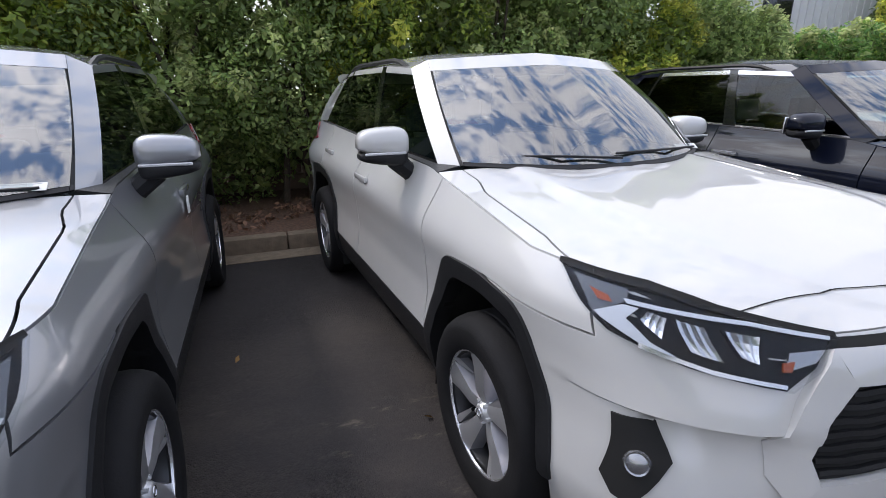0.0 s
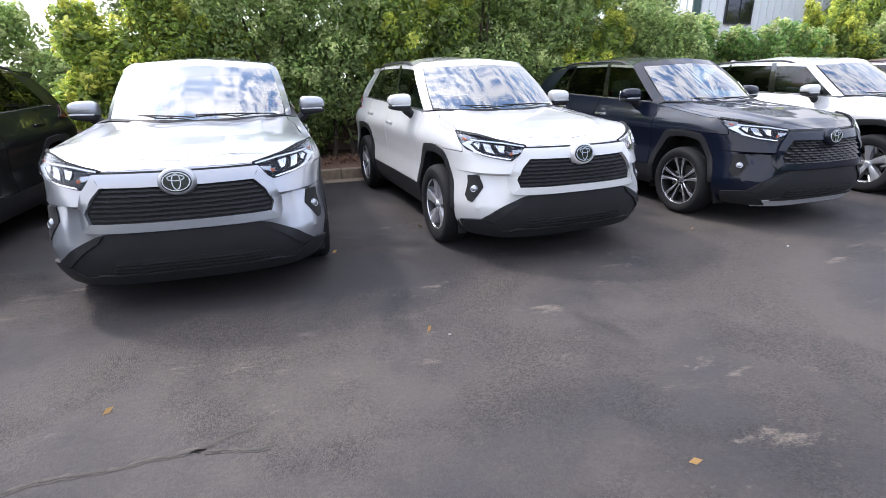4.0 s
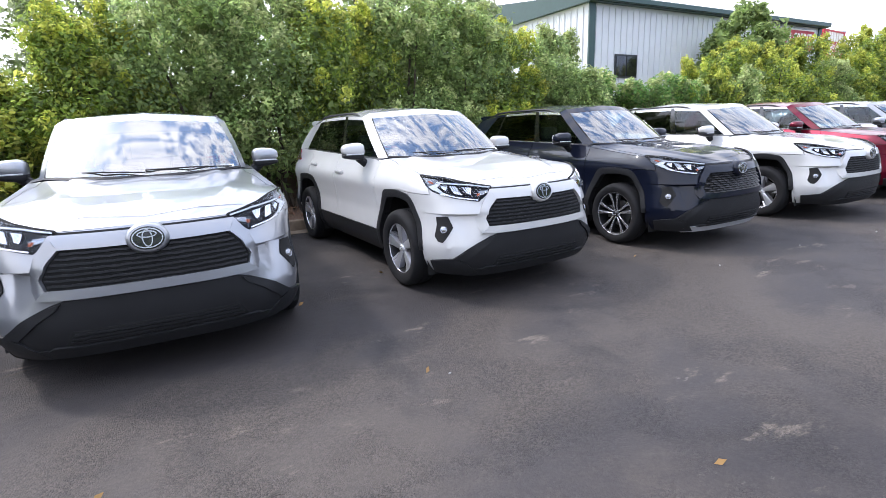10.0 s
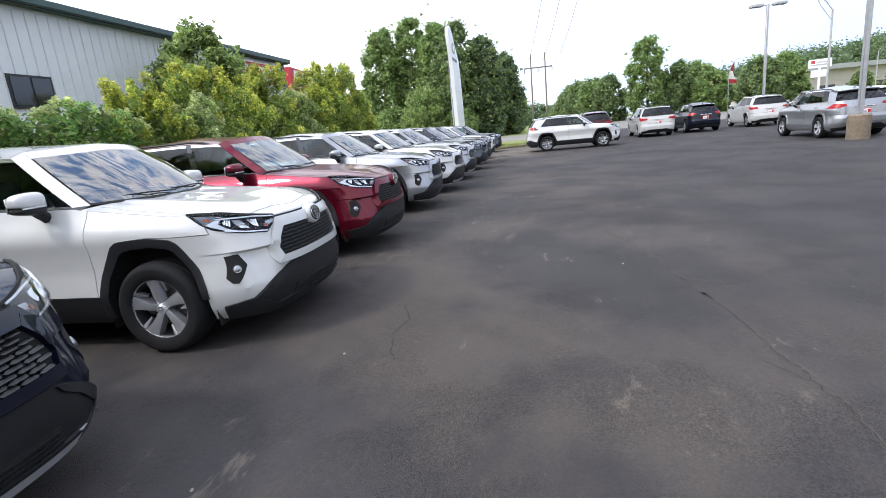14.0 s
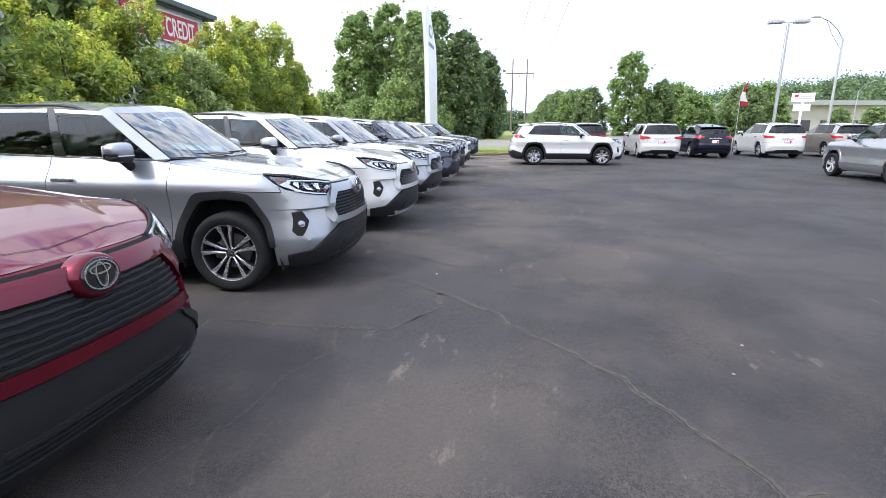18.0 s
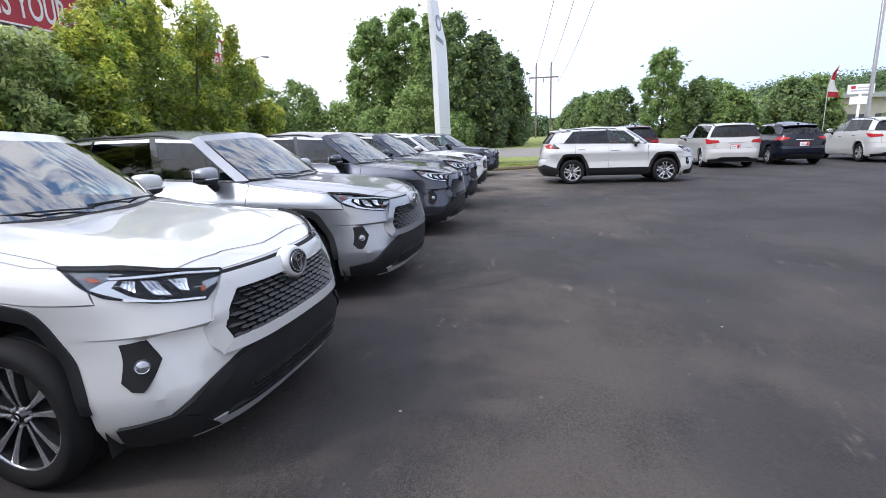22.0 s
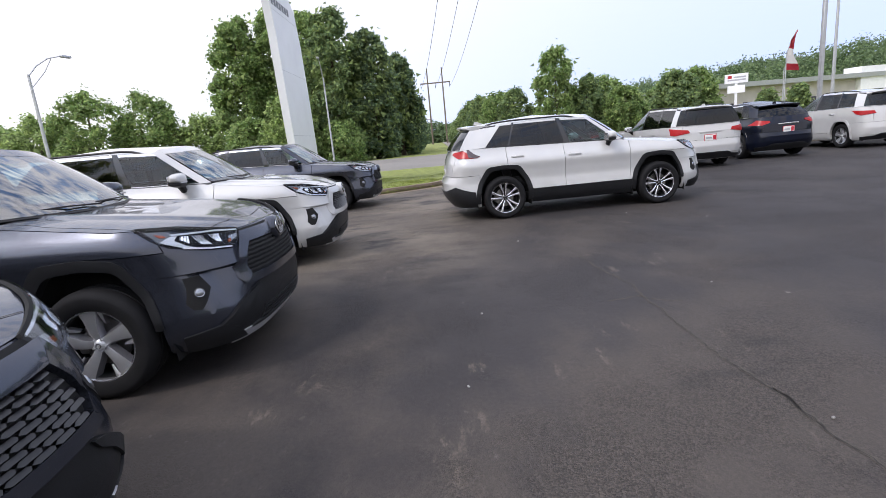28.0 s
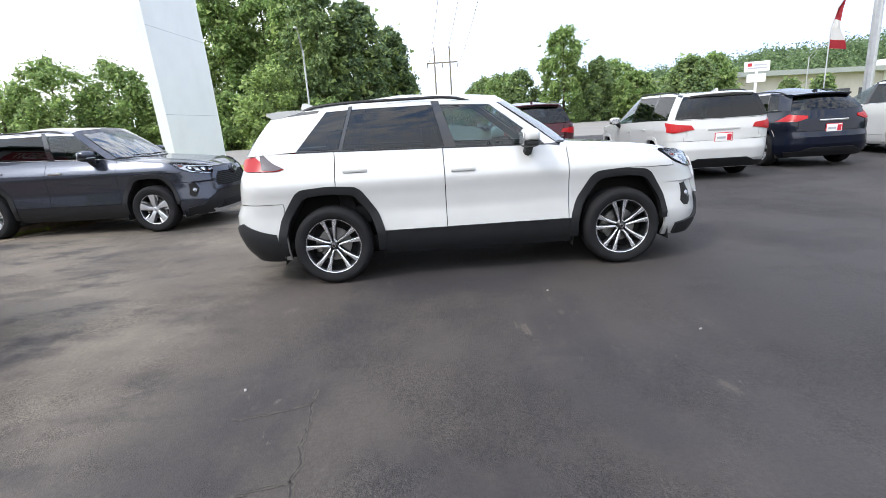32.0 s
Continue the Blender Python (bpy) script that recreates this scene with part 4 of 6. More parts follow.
    # roof
    def roofpt(i, v, sx):
        t = sts[i][1]
        k = i / (len(sts) - 1)
        y0, y1 = s["ws0"][1][1], s["r0"][1][1]
        y = t.y * (1 - v) + (y0 + (y1 - y0) * k) * v
        base = t.z + (table(y, [(y0, s["ws0"][1][2]), ((y0 + y1) / 2 - .15, s["ws0"][1][2] + s["crown"]), (y1, s["r0"][1][2])]) - t.z) * (1 - (1 - v) ** 2.2)
        return Vector((t.x * (1 - v) * sx, y, base))
    quads = []
    rv = [0, .1, .25, .45, .7, 1]
    for i in range(len(sts) - 1):
        for j in range(len(rv) - 1):
            for sx in (1, -1):
                q = [roofpt(i, rv[j], sx), roofpt(i + 1, rv[j], sx), roofpt(i + 1, rv[j + 1], sx), roofpt(i, rv[j + 1], sx)]
                quads.append(q if sx > 0 else q[::-1])
    roof = panel("roof", quads, M_PAINT, car, lip=.008)
    if rails:
        for sx in (1, -1):
            pts = []
            ya, yb = s["a1"][1][1] + .12, s["d1"][1][1] - .22
            for k in range(13):
                t = k / 12
                y = ya + (yb - ya) * t
                xs = table(y, [(s["a1"][1][1], s["a1"][1][0]), (s["b0"][1][1], s["b0"][1][0]), (s["c0"][1][1], s["c0"][1][0]), (s["d1"][1][1], s["d1"][1][0])])
                zz = table(y, [(s["a1"][1][1], s["a1"][1][2]), (s["b0"][1][1], s["b0"][1][2]), (s["c0"][1][1], s["c0"][1][2]), (s["d1"][1][1], s["d1"][1][2])])
                pts.append((sx * (xs - .035), y, zz + .034 - (.04 if k in (0, 12) else .008 if k in (1, 11) else 0)))
            part("roof_rail", bm_tube(pts, .015, 6), M_PLASTIC, car)
    fin = bm_prism([(s["r0"][1][1] - .38, 0), (s["r0"][1][1] - .24, .055), (s["r0"][1][1] - .2, .055), (s["r0"][1][1] - .18, 0)], -.018, .018, plane="yz")
    bmesh.ops.translate(fin, verts=fin.verts, vec=(0, 0, s["r0"][1][2] + .022))
    part("antenna_fin", fin, M_PAINT, car)
    if spoiler:
        pts = [(x, s["r0"][1][1] - .02 - .11 * (abs(x) / .6) ** 2) for x in (-.60, -.4, -.2, 0, .2, .4, .60)]
        bm = bmesh.new()
        zt = s["r0"][1][2]
        rows = [[bm.verts.new((x, y + dy, zt - .022 * (abs(x) / .57) ** 2 + dz)) for x, y in pts] for dy, dz in ((-.20, .012), (.02, .014), (.14, -.002), (.145, -.022), (.05, -.075), (-.10, -.085))]
        for r0, r1 in zip(rows, rows[1:] + rows[:1]):
            for k in range(len(pts) - 1):
                bm.faces.new((r0[k], r0[k + 1], r1[k + 1], r1[k]))
        bm.faces.new([r[0] for r in rows])
        bm.faces.new([r[-1] for r in rows][::-1])
        part("spoiler", bm, M_PAINT, car)
        for sx in (1, -1):                           # black filler between roof and rear pillar
            bm = bmesh.new()
            cols = []
            for k in range(6):
                t = .16 + .74 * k / 5
                b, tp = lerp3(s["q1"][0], s["d1"][0], t), lerp3(s["q1"][1], s["d1"][1], t)
                row = []
                for h in (.925 - .03 * k / 5, .985):
                    p = b.lerp(tp, h)
                    for o in (.004, -.012):
                        row.append(bm.verts.new((sx * (p.x + .010 * 4 * h * (1 - h) + o), p.y, p.z)))
                cols.append(row)
            for r0, r1 in zip(cols, cols[1:]):
                for i0, i1 in ((0, 2), (2, 3), (3, 1), (1, 0)):
                    bm.faces.new((r0[i0], r0[i1], r1[i1], r1[i0]))
            for r in (cols[0], cols[-1]):
                bm.faces.new((r[0], r[1], r[3], r[2]))
            part("pillar_filler", bm, M_GLOSSBLACK, car)
    # inside: floor, well liners, seats
    bm = bm_box(-.72, .72, -1.85, 2.0, .30, .40)
    bm_box(-.62, .62, -1.9, -.95, .40, .88, bm=bm)
    part("underbody", bm, M_INNER, car, smooth=False)
    for c in wy:
        for sx in (1, -1):
            prof = [(-.46, .2), (-.43, .5), (-.25, .82), (.25, .82), (.43, .5), (.46, .2)]
            bm = bmesh.new()
            vo = [bm.verts.new((sx * .87, c + y, z)) for y, z in prof]
            vi = [bm.verts.new((sx * .56, c + y, z)) for y, z in prof]
            for k in range(5):
                bm.faces.new((vo[k], vo[k + 1], vi[k + 1], vi[k]))
            bm.faces.new(vi)
            part("wheel_well", bm, M_INNER, car, smooth=False)
    dash = bm_box(-.76, .76, -.98, -.52, .82, 1.10, .05, 2)
    part("dashboard", dash, M_DASH, car)
    wheel_st = bm_lathe([(.18, 0), (.19, .012), (.18, .024), (.17, .012)], "z", 20, closed=True)
    bmesh.ops.transform(wheel_st, matrix=pose(.37, -.36, 1.0, 62), verts=wheel_st.verts)
    part("steering_wheel", wheel_st, M_DASH, car)
    for x, y in ((-.37, .12), (.37, .12), (-.37, 1.02), (.37, 1.02)):
        bm = bm_box(x - .25, x + .25, y - .38, y + .14, .50, .68, .05, 2)
        b2 = bm_box(x - .24, x + .24, y + .10, y + .25, .60, 1.20, .05, 2)
        bmesh.ops.transform(b2, matrix=pose(0, y + .1, .6, -14) @ pose(0, -y - .1, -.6), verts=b2.verts)
        me = bpy.data.meshes.new("tmp")
        b2.to_mesh(me)
        bm.from_mesh(me)
        b2.free()
        bm_box(x - .13, x + .13, y + .25, y + .35, 1.20, 1.38, .04, 2, bm=bm)
        part("seat", bm, M_SEAT, car)
    # wheels and arch cladding
    for c in wy:
        for sx in (1, -1):
            build_wheel(car, pose(sx * .80, c, R, 0, 0, 0 if sx < 0 else 180), wheels, R)
            inner = [(-.412, .285), (-.412, .46), (-.368, .62), (-.225, .815), (0, .838), (.225, .815), (.368, .62), (.412, .46), (.412, .285)]
            outer = [(-.486, .285), (-.486, .48), (-.437, .645), (-.275, .888), (0, .908), (.275, .888), (.437, .645), (.486, .48), (.486, .285)]
            inner = [(y * s["arch"], z if z < .5 else .5 + (z - .5) * s["arch"]) for y, z in inner]
            outer = [(y * s["arch"], z if z < .5 else .5 + (z - .5) * s["arch"]) for y, z in outer]
            if c < 0 and clad:                       # the front leg is slim and ends at the bumper
                outer[:4] = [(-.425, .42), (-.425, .485), (-.385, .645), (-.24, .880)]
                inner[:4] = [(-.376, .42), (-.376, .465), (-.338, .62), (-.207, .812)]
            bm = bmesh.new()
            def side(y, z, off):
                # follow the surface in plan round the corners
                yy = c + y
                if yy < s["YF"]:
                    lo, hi = .3, sh.W(z)
                    for _ in range(24):
                        x = (lo + hi) / 2
                        lo, hi = (x, hi) if sh.nose(x, z) < yy else (lo, x)
                elif yy > yr:
                    L = table(z, s["TZ"]) - yr
                    x = sh.W(z) * max(0, 1 - ((yy - yr) / L) ** s["NR"]) ** (1 / s["NR"])
                else:
                    x = sh.W(z)
                return Vector((sx * (x + off), yy, z))
            loops = []
            for poly, off in ((outer, -.01), (outer, .010), ([((a[0] + b[0]) / 2, (a[1] + b[1]) / 2) for a, b in zip(inner, outer)], .016), (inner, .012), (inner, -.06)):
                fine = poly
                for _ in range(2):                   # corners cut close, so they stay angular
                    cut = [fine[0]]
                    for (y0, z0), (y1, z1) in zip(fine, fine[1:]):
                        cut += [(y0 * .86 + y1 * .14, z0 * .86 + z1 * .14), (y0 * .14 + y1 * .86, z0 * .14 + z1 * .86)]
                    fine = cut + [fine[-1]]
                loops.append([bm.verts.new(side(y, z, off)) for y, z in fine])
            for l0, l1 in zip(loops, loops[1:]):
                for k in range(len(l0) - 1):
                    bm.faces.new((l0[k], l0[k + 1], l1[k + 1], l1[k]))
            part("arch_cladding", bm, M_PLASTIC if clad else M_PAINT, car)
    for sx in (1, -1):
        build_mirror(car, sx, z=1.205 + s["b0"][0][2] - 1.18, x=s["b0"][0][0] + .02)
        for door, yh, zh in (("front_door", .12, .985), ("rear_door", 1.09, 1.03)):
            dz = s["b0"][0][2] - 1.18
            x = sx * (sh.W(zh + dz) + .012)
            own = made[(door, sx)]
            h = bm_box(x - .013, x + .013, yh - .11, yh + .11, zh + dz - .016, zh + dz + .016, .011, 2)
            part("handle", h, M_CHROME if chrome else M_PAINT, own)
            cup = sh.conform([(sh.S(yh - .07), zh + dz - .03), (sh.S(yh + .07), zh + dz - .03), (sh.S(yh + .07), zh + dz + .032), (sh.S(yh - .07), zh + dz + .032)], sx, .0015, .004, .05)
            part("handle_cup", cup, M_PAINT, own)
    # sills and rear bumper skin
    for sx in (1, -1):
        for nm, poly in (("bumper_cladding", [(sh.S(wb / 2 + .43), .24), (sh.R(.0001), .24), (sh.R(.0001), .52), (sh.R(.5), .52), (sh.R(.8), .60), (sh.S(wb / 2 + .44), .50)] if clad else
                          [(sh.R(.86), .245), (sh.R(.0001), .245), (sh.R(.0001), .43), (sh.R(.45), .43), (sh.R(.6), .36), (sh.R(.86), .34)]),):
            part(nm, sh.conform(poly, sx, .012, .03, .045), M_PLASTIC, car)
        tl = [(sh.key(k, v), z) for k, v, z in s["tail_poly"]]
        t = part("tail_light", sh.conform(tl, sx, .014, .02, .06), M_REDLENS, car)
        cx, cz = sum(p[0] for p in tl) / len(tl), sum(p[1] for p in tl) / len(tl)
        inner = [(sh.key(k, v), z) for k, v, z in (("s", 1.76, 1.062), ("s", 1.725, 1.078), ("r", .895, 1.205), ("r", .885, 1.20), ("r", .895, 1.07))] if s is SUV else [(cx + (a - cx) * .55, cz + (z - cz) * .6) for a, z in tl]
        part("lamp_insert", sh.conform(inner, sx, .017, .006, .06), M_DARKLENS if s is SUV else M_REDLENS, t)
    hd = bm_box(-.22, .22, 2.225, 2.275, .80, .88, .015, 2) if s is SUV else bm_box(-.3, .3, table(.98, s["TZ"]) - .01, table(.98, s["TZ"]) + .02, .96, 1.0, .01, 2)
    part("tailgate_trim", hd, M_CHROME if chrome else M_PAINT, car)
    if plate:
        y = table(.80, s["TZ"])
        p = part("licence_plate", bm_box(-.155, .155, y + .004, y + .014, .74, .89, .006, 1), M_PLATE, car, "white temporary plate with a red frame", smooth=False)
        part("plate_frame", bm_box(-.17, .17, y, y + .006, .725, .905, .004, 1), M_PLATERED, p, smooth=False)
        part("plate_mark", bm_box(-.14, -.06, y + .0145, y + .017, .755, .875), M_PLATERED, p, smooth=False)
        part("plate_mark", bm_box(-.03, .13, y + .0145, y + .017, .79, .83), M_SIGNGREY, p, smooth=False)
    ex = bm_lathe([(.034, 0), (.04, 0), (.04, .12), (.034, .12), (.034, 0)], "z", 14)
    bmesh.ops.transform(ex, matrix=pose(-.55, 2.05, .31, -90), verts=ex.verts)
    part("exhaust_tip", ex, M_CHROME, car)
    wy0 = s["ws0"][0][1]
    for x0, x1 in ((.62, -.02), (-.02, -.58)):
        part("wiper", bm_tube([(x0, wy0 + .30 * (abs(x0) / .8) ** 2 + .01, 1.178), ((x0 + x1) / 2, wy0 + .05, 1.196), (x1, wy0 + .05 + .3 * (abs(x1) / .8) ** 2 + .0, 1.193)], .006, 5), M_PLASTIC, car)
    if front:
        build_front(car, sh, kind, lip)
    return car


def build_front(car, sh, kind, lip):
    F, S = sh.F, sh.S
    for sx in (1, -1):
        # head lamp: black bowl, ribbed light guide, three slanted reflectors, turn signal at the inner end
        hp = [(F(.884), 1.036), (F(.872), 1.036), (F(.7636), 1.0177), (F(.6016), .9757), (F(.436), .94), (F(.476), .894), (F(.5638), .8374), (F(.7204), .8676), (F(.823), .9162), (F(.858), .97), (F(.876), 1.015)]
        h = part("headlight", sh.conform(hp, sx, .002, .012, .05), M_LAMPBLACK, car)
        part("lens", sh.conform(hp, sx, .024, .003, .05), M_LENS, h, "clear headlight lens")
        # black strip drawn for the bonnet edge's shadow in the gap above the lamp
        part("lamp_gap", sh.conform([(F(.436), .938), (F(.6016), .9707), (F(.7636), 1.0097), (F(.872), 1.029), (F(.884), 1.034), (F(.884), 1.045), (F(.872), 1.045), (F(.7636), 1.0267), (F(.6016), .9847), (F(.436), .95)], sx, .016, .014, .05), M_INNER, h)
        part("chrome_strip", sh.conform([(F(.7852), .8958), (F(.688), .863), (F(.5714), .844), (F(.567), .8522), (F(.688), .873), (F(.783), .9059)], sx, .018, .006, .05), M_CHROME, h)
        for pts in (((.769, .9720), (.7366, .9627), (.7139, .9054), (.7496, .9180), (.7787, .9520)), ((.728, .9632), (.6794, .9535), (.6599, .8862), (.7118, .9006)), ((.6513, .9514), (.5865, .9426), (.5822, .9184), (.6038, .8891), (.634, .8997))):
            cx, cz = sum(p[0] for p in pts) / len(pts), sum(p[1] for p in pts) / len(pts)
            big = [(F(x), z) for x, z in pts]
            part("lamp_module", sh.conform(big, sx, .0055 + .02 * (cx - .60), .003, .04), M_LAMPBLACK, h)
            o = [(cx + (x - cx) * .9, cz + (z - cz) * .92) for x, z in pts]
            tl, tr, br, bl = o[0], o[1], o[2] if len(o) == 4 else o[3], o[-1] if len(o) == 4 else o[-1]
            bm = bmesh.new()                         # a bowl of upright facets
            grid = []
            for r in range(4):
                row = []
                for k in range(7):
                    u, v = k / 6, r / 3
                    x = (tl[0] * (1 - u) + tr[0] * u) * (1 - v) + (bl[0] * (1 - u) + br[0] * u) * v
                    z = (tl[1] * (1 - u) + tr[1] * u) * (1 - v) + (bl[1] * (1 - u) + br[1] * u) * v
                    row.append(bm.verts.new(sh.at(F(x), z, sx, .019 - .006 * (k % 2) - .005 * (r in (1, 2)))))
                grid.append(row)
            for g0, g1 in zip(grid, grid[1:]):
                for k in range(6):
                    bm.faces.new((g0[k], g0[k + 1], g1[k + 1], g1[k]))
            part("reflector", bm, M_LAMPIN, h, smooth=False)
        part("daytime_lamp", sh.conform([(F(.837), .9526), (F(.8014), .9761), (F(.7787), .9731), (F(.796), .9503), (F(.7874), .9407), (F(.7658), .9086), (F(.7334), .889), (F(.7701), .8955), (F(.8025), .9201)], sx, .017, .006, .05), M_DRL, h)
        part("light_strip", sh.conform([(F(.8014), .9891), (F(.6016), .9677), (F(.451), .9420), (F(.454), .9350), (F(.6016), .9597), (F(.796), .9793)], sx, .017, .006, .05), M_DRL, h)
        # added grey plate: paints the lens's reflection over the bowl's outer end
        part("lamp_cheek", sh.conform([(F(.868), 1.022), (F(.796), 1.008), (F(.796), .9863), (F(.838), .9452), (F(.852), .985)], sx, .008, .004, .03), M_LENSGLARE, h)
        part("indicator", sh.conform([(F(.846), 1.000), (F(.822), .990), (F(.815), .976), (F(.834), .978)], sx, .0145, .004, .03), M_AMBER, h)
        part("turn_signal", sh.conform([(F(.5422), .9133), (F(.466), .919), (F(.496), .898), (F(.5584), .8786)], sx, .013, .007, .05), M_FOG, h)
        part("indicator", sh.conform([(F(.5606), .8965), (F(.539), .8994), (F(.5498), .879), (F(.567), .8782)], sx, .017, .007, .05), M_AMBER, h)
        # fog lamp in its black pocket
        fp = [(F(.848), .718), (F(.780), .722), (F(.764), .632), (F(.834), .512), (F(.852), .518), (F(.864), .56)]
        f = part("fog_lamp_pocket", sh.conform(fp, sx, .007, .03, .025), M_INNER, car)
        c = sh.at(F(.826), .618, sx, .008)
        n = (sh.at(F(.826), .622, sx, .03) - sh.at(F(.826), .622, sx, .0)).normalized()
        q = n.to_track_quat("Z", "Y").to_matrix().to_4x4()
        bm = bm_lathe([(0, .009), (.015, .008), (.025, .002), (.029, .004), (.033, -.004)], "z", 16)
        bmesh.ops.transform(bm, matrix=Matrix.Translation(c) @ q, verts=bm.verts)
        part("fog_lamp", bm, M_FOG, f)
    gp = [(-F(x), z) for x, z in ((.53, .638), (.548, .70), (.505, .775), (.43, .850))] + [(F(x), z) for x, z in ((.43, .850), (.505, .775), (.548, .70), (.53, .638))]
    g = part("grille", sh.conform(gp, 1, .004, .012, .07), M_INNER, car, "black grille")
    def half(z):
        return table(z, [(.64, .53), (.70, .545), (.775, .50), (.850, .425)])
    if kind == "xle":
        for k in range(7):
            z = .660 + k * .0285
            w = half(z) - .012
            n = 36
            up = [(F(-w + 2 * w * i / n), z + .006 + .0018 * math.sin(i * math.pi / 2 + k * 1.6)) for i in range(n + 1)]
            dn = [(a, zz - .012) for a, zz in up]
            part("grille_bar", sh.conform(up + dn[::-1], 1, .016, .012, .5), M_PLASTIC, g)
    else:
        bm = bmesh.new()
        for k in range(9):
            z = .650 + k * .0232
            w = half(z) - .01
            n = 11
            for i in range(n):
                x0 = -w + 2 * w * (i + .5 * (k % 2)) / n
                x1 = x0 + 2 * w / n * .96
                if x1 > w:
                    continue
                vs = [bm.verts.new(sh.at(F(x), zz, 1, off)) for x, zz, off in ((x0, z - .002, .018), (x0 + .012, z - .008, .027), (x1 - .012, z - .008, .027), (x1, z - .002, .018), (x1 - .012, z + .006, .016), (x0 + .012, z + .006, .016))]
                bm.faces.new(vs)
                bk = [bm.verts.new(v.co + Vector((0, .02, 0))) for v in vs]
                for e in range(6):
                    bm.faces.new((vs[e], bk[e], bk[(e + 1) % 6], vs[(e + 1) % 6]))
        part("grille_mesh", bm, M_GRILLE, g, "honeycomb grille inserts")
    # painted frame round the grille, gap under the bonnet, black lower bumper
    mir = lambda pts: [(-F(x), z) for x, z in pts[::-1]] + [(F(x), z) for x, z in pts]
    f = part("grille_surround", sh.conform(mir([(.43, .850), (.462, .919)][::1]), 1, .030, .040, .05), M_PAINT, car)
    part("lower_band", sh.conform(mir([(.578, .588), (.530, .640)]), 1, .030, .045, .05), M_PAINT, f)
    for sx in (1, -1):
        part("side_arm", sh.conform([(F(.43), .851), (F(.505), .776), (F(.548), .70), (F(.530), .639), (F(.577), .590), (F(.612), .640), (F(.607), .715), (F(.552), .815), (F(.462), .918)], sx, lambda a: table(a, [(F(.548), .0305), (F(.606), .004)]), .045, .02), M_PAINT, f)
    part("bonnet_gap", sh.conform([(-F(.462), .916), (-F(.44), .941), (F(.44), .941), (F(.462), .916)], 1, .005, .012, .05), M_INNER, car)
    lo = [(-F(x), z) for x, z in ((.82, .27), (.785, .385), (.52, .560), (.46, .578))] + [(F(x), z) for x, z in ((.46, .578), (.52, .560), (.785, .385), (.82, .27))]
    b = part("lower_bumper", sh.conform(lo, 1, .014, .03, .05), M_PLASTIC, car, "unpainted black lower bumper")
    part("air_intake", sh.conform([(-F(.50), .318), (-F(.44), .40), (F(.44), .40), (F(.50), .318)], 1, .016, .008, .07), M_INNER, b)
    for z, w in ((.335, .47), (.357, .455), (.379, .44)):
        part("intake_bar", sh.conform([(-F(w), z - .005), (-F(w - .005), z + .005), (F(w - .005), z + .005), (F(w), z - .005)], 1, .024, .010, .09), M_PLASTIC, b)
    part("bumper_ledge", sh.conform(mir([(.60, .296), (.56, .316)]), 1, .030, .02, .07), M_PLASTIC, b)
    for sx in (1, -1):
        part("bumper_rib", sh.conform([(F(.47), .566), (F(.53), .548), (F(.778), .388), (F(.71), .365), (F(.50), .525)], sx, .026, .02, .05), M_PLASTIC, b)
    lp = [(-F(x), z) for x, z in ((.74, .235), (.72, .285), (.60, .30))] + [(F(x), z) for x, z in ((.60, .30), (.72, .285), (.74, .235))]
    part("chin_lip", sh.conform(lp, 1, .022, .02, .07), M_SATIN if lip == "silver" else M_PLASTIC, b, "satin silver chin strip" if lip == "silver" else "")
    for sx in (1, -1):
        part("bumper_corner", sh.conform([(F(.62), .245), (F(.70), .345), (F(.775), .385), (F(.83), .375), (.835, .352), (.835, .25)], sx, .022, .045, .035), M_PLASTIC, car)
    # badge: an oval ring with plain ovals inside
    c = sh.at(0, .876, 1, .02)
    bd = None
    for nm, m, rings in (("badge", M_PAINT, ((.116, .092, .03), (.110, .086, -.014), (.098, .077, -.032), (.093, .073, -.034))), ("badge_disc", M_GLOSSBLACK, ((.086, .066, .03), (.086, .066, -.036), (.083, .063, -.039)))):
        bm = bmesh.new()
        loops = [[bm.verts.new((rx * math.cos(2 * math.pi * k / 28), y, rz * math.sin(2 * math.pi * k / 28))) for k in range(28)] for rx, rz, y in rings]
        for l0, l1 in zip(loops, loops[1:]):
            for k in range(28):
                bm.faces.new((l0[k], l0[(k + 1) % 28], l1[(k + 1) % 28], l1[k]))
        bm.faces.new(loops[-1])
        bmesh.ops.transform(bm, matrix=Matrix.Translation(c) @ pose(0, 0, 0, -8), verts=bm.verts)
        o = part(nm, bm, m, bd or car)
        bd = bd or o
    for rx, rz, tx, cz in ((.079, .058, .006, 0), (.027, .050, .006, 0), (.05, .02, .006, .022)):
        bm = bmesh.new()
        rings = []
        for k in range(24):
            t = 2 * math.pi * k / 24
            rings.append([bm.verts.new((math.cos(t) * (rx - (tx if e in (1, 2) else 0)), y, cz + math.sin(t) * (rz - (tx if e in (1, 2) else 0)))) for e, y in ((0, -.038), (1, -.038), (2, -.044), (3, -.044))])
        for k in range(24):
            for e in range(4):
                bm.faces.new((rings[k][e], rings[k][(e + 1) % 4], rings[(k + 1) % 24][(e + 1) % 4], rings[(k + 1) % 24][e]))
        bmesh.ops.transform(bm, matrix=Matrix.Translation(c) @ pose(0, 0, 0, -8), verts=bm.verts)
        part("badge_ring", bm, M_BADGE, bd)


def repaint(car, p):
    for o in car.children_recursive:
        if o.type == "MESH" and o.data.materials and o.data.materials[0] == M_PAINT:
            o.material_slots[0].link = "OBJECT"
            o.material_slots[0].material = p

